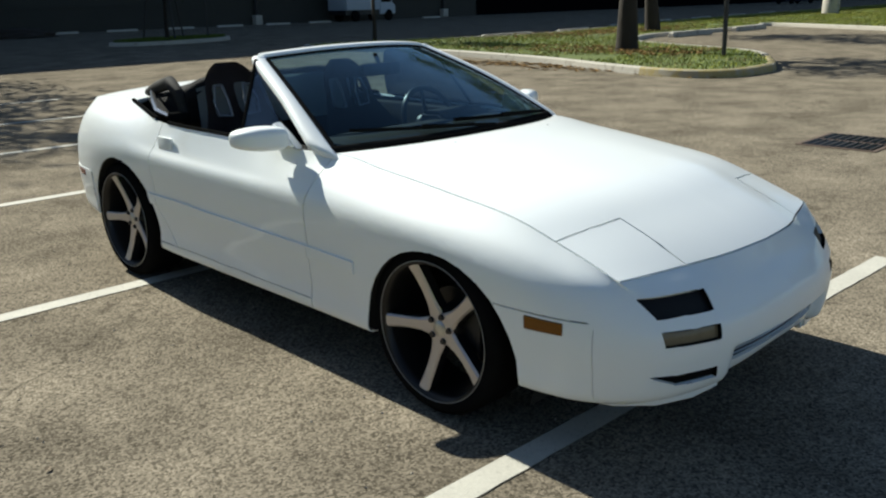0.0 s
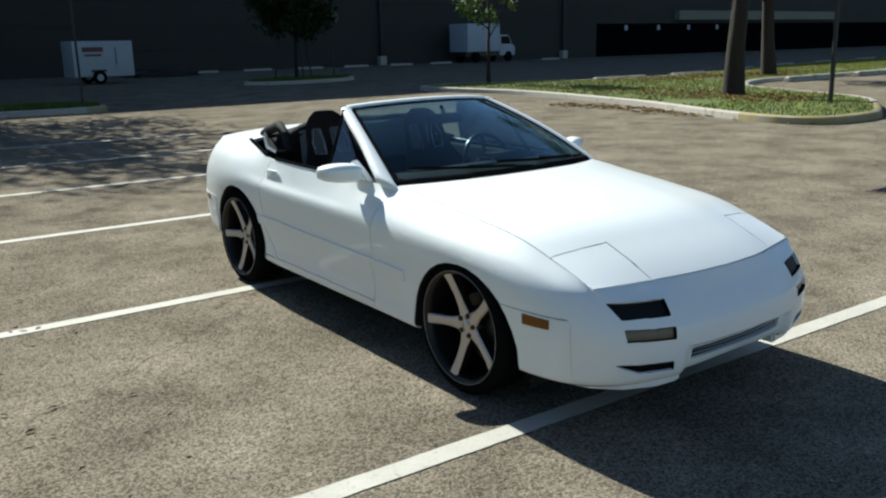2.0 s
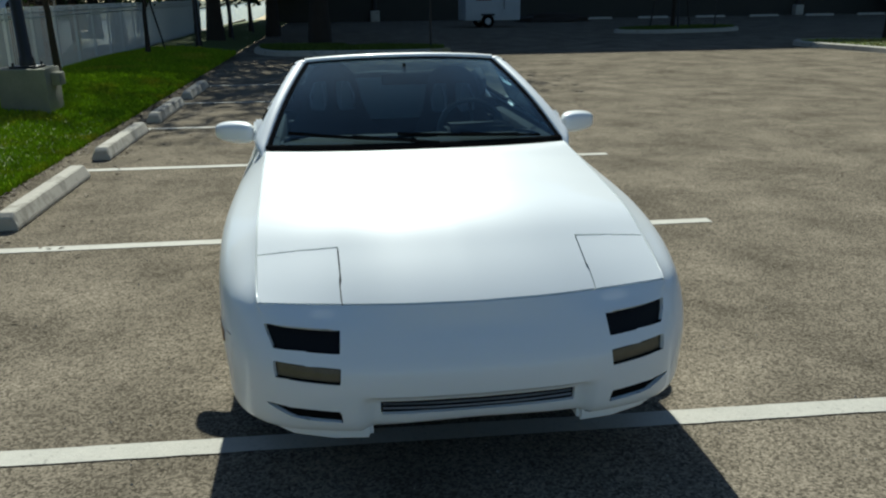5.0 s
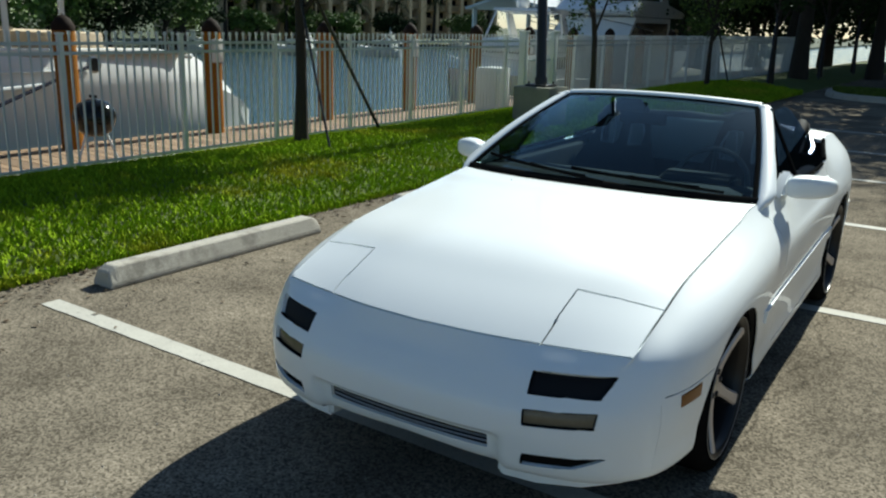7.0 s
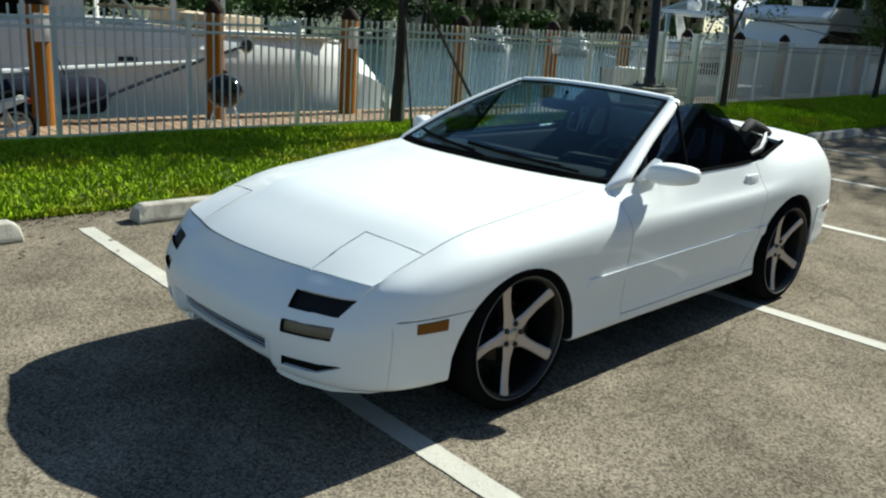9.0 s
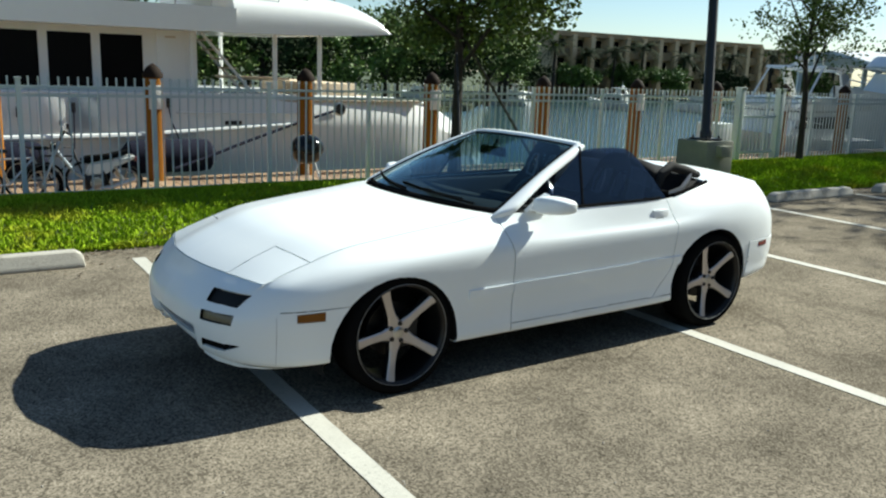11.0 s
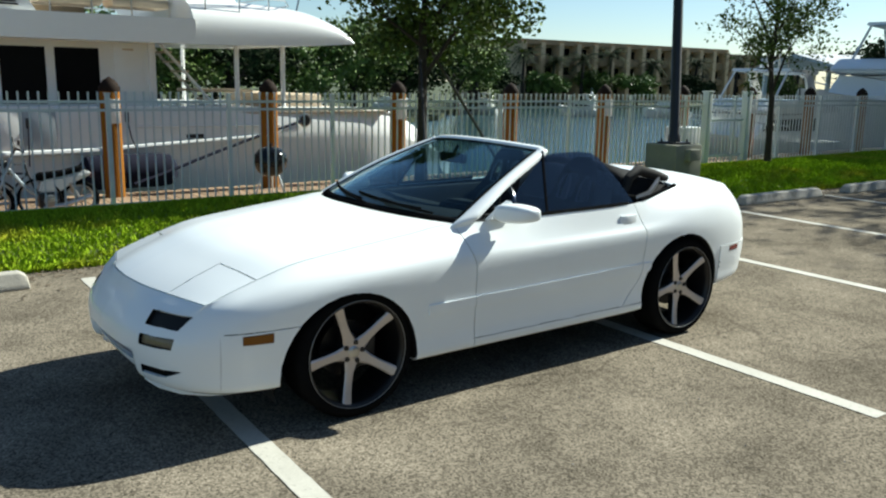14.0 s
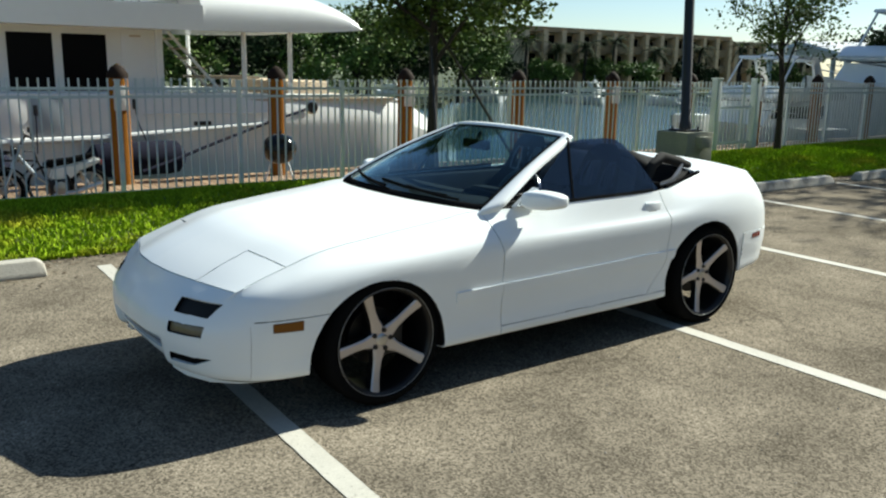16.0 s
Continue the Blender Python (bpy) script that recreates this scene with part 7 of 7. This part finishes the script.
    P_ = [[(u_ * .50, 1.978 - .012 * (1 - u_ * u_) + .02 * v_, .80 + .245 * v_ * (1 - .12 * u_ ** 4)) for u_ in np.linspace(-1, 1, 21)] for v_ in np.linspace(0, 1, 6)]
    bm = grid_mesh(np.array(P_))
    bmesh.ops.solidify(bm, geom=bm.faces[:], thickness=.006)
    part("rear_window", bm, HAZY_PLASTIC, ft, "hazy grey plastic rear window folded behind the seats")
    for sgn in (1, -1):
        bm = bmesh.new()
        tube(bm, [(sgn * .565, 2.02, .89), (sgn * .575, 2.05, 1.0), (sgn * .565, 2.14, 1.045), (sgn * .555, 2.30, 1.01), (sgn * .54, 2.44, .975)], [.02, .030, .034, .032, .022], 10)
        part("top_frame_rail", bm, TOP_EDGE, ft, "worn grey edge of the folded top")
        bm = bmesh.new()
        tube(bm, [(sgn * .635, 2.05, .885), (sgn * .63, 2.18, .905), (sgn * .60, 2.27, .95), (sgn * .575, 2.33, .99)], [.012, .018, .016, .010], 6)
        part("top_hinge_arm", bm, STEEL, ft, "pale metal hinge arm")
        bm = boxed(sgn * .60 - .05, 1.99, .86, sgn * .60 + .05, 2.05, .905, .012)
        part("quarter_trim", bm, BLACK_TRIM, ft)

    # rear deck and the dark well round the top
    j0 = int(np.argmin(np.abs(SEAM[:, 1] - 2.40) + (SEAM[:, 1] < 1)))
    edge = SEAM[j0:]
    rear_right = resample(edge, 31)
    half = np.argmin(np.abs(rear_right[:, 0] - 0.5) + (rear_right[:, 1] < 2.9))
    rr, back = rear_right[:half + 1], rear_right[half:]
    back_full = np.concatenate([back, back[::-1][1:] * (-1, 1, 1)])[::-1]
    nb = 41
    top_d, r_d = resample(back_full, nb), resample(rr, 25)
    l_d = r_d * (-1, 1, 1)
    ub = np.linspace(-1, 1, nb)
    e0 = r_d[0]
    bot = np.column_stack([ub * e0[0], e0[1] + .12 * (1 - np.abs(ub) ** 2), e0[2] + .025 * (1 - ub ** 2)])
    D = coons(bot, top_d, l_d, r_d)
    D[:, :, 2] += .02 * np.sin(np.pi * np.linspace(0, 1, 25))[:, None] * (1 - ub ** 2)[None]
    bm = grid_mesh(D)
    bm.normal_update()
    if sum(f.normal.z for f in bm.faces) < 0:
        bmesh.ops.reverse_faces(bm, faces=bm.faces[:])
    part("rear_deck", panel(bm, lambda q: True, 0.002, 0.02), CAR_WHITE, car)
    bm.free()
    part("top_well", boxed(-.60, 2.04, .68, .60, 2.56, .72), BLACK_CLOTH, car)
    bm = bmesh.new()
    tube(bm, [(p[0] - .006, p[1], p[2] + .004) for p in SEAM if 1.98 < p[1] < 2.42], .012, 6)
    b2 = mirrored(bm)
    part("well_seal", bm, BLACK_TRIM, car)
    part("well_seal", b2, BLACK_TRIM, car)

    # side glass: a fixed quarter light each side, the driver's main pane raised
    def pane(name, pts, mat, thick=.004):
        bm = bmesh.new()
        f = bm.faces.new([bm.verts.new(p) for p in pts])
        bmesh.ops.solidify(bm, geom=[f], thickness=thick)
        bmesh.ops.recalc_face_normals(bm, faces=bm.faces[:])
        ob = part(name, bm, mat, car, smooth=False)
        ob.visible_shadow = False
        return ob
    gx = lambda y, z: .738 - (z - .87) * .60
    for sgn in (1, -1):
        q = [(.86, .868), (1.222, .868), (1.335, 1.160)]
        pane("quarter_light", [(sgn * gx(*p), p[0], p[1]) for p in q], SIDE_GLASS)
        bm = bmesh.new()
        tube(bm, [(sgn * gx(0, .865), 1.222, .860), (sgn * gx(0, 1.01), 1.277, 1.01), (sgn * gx(0, 1.185), 1.346, 1.185)], .009, 6)
        part("divider_bar", bm, BLACK_TRIM, car)
    q = [(1.232, .868), (1.35, 1.165), (1.45, 1.176), (1.62, 1.177), (1.715, 1.168), (1.765, 1.140), (1.81, 1.085), (1.87, .99), (1.925, .878)]
    pane("door_glass", [(gx(*p), p[0], p[1]) for p in q], SIDE_GLASS)

    for sgn in (1, -1):
        wheel(car, sgn, 0.008, 0.792)
        wheel(car, sgn, 2.395, 0.785)
    return car


build_car()
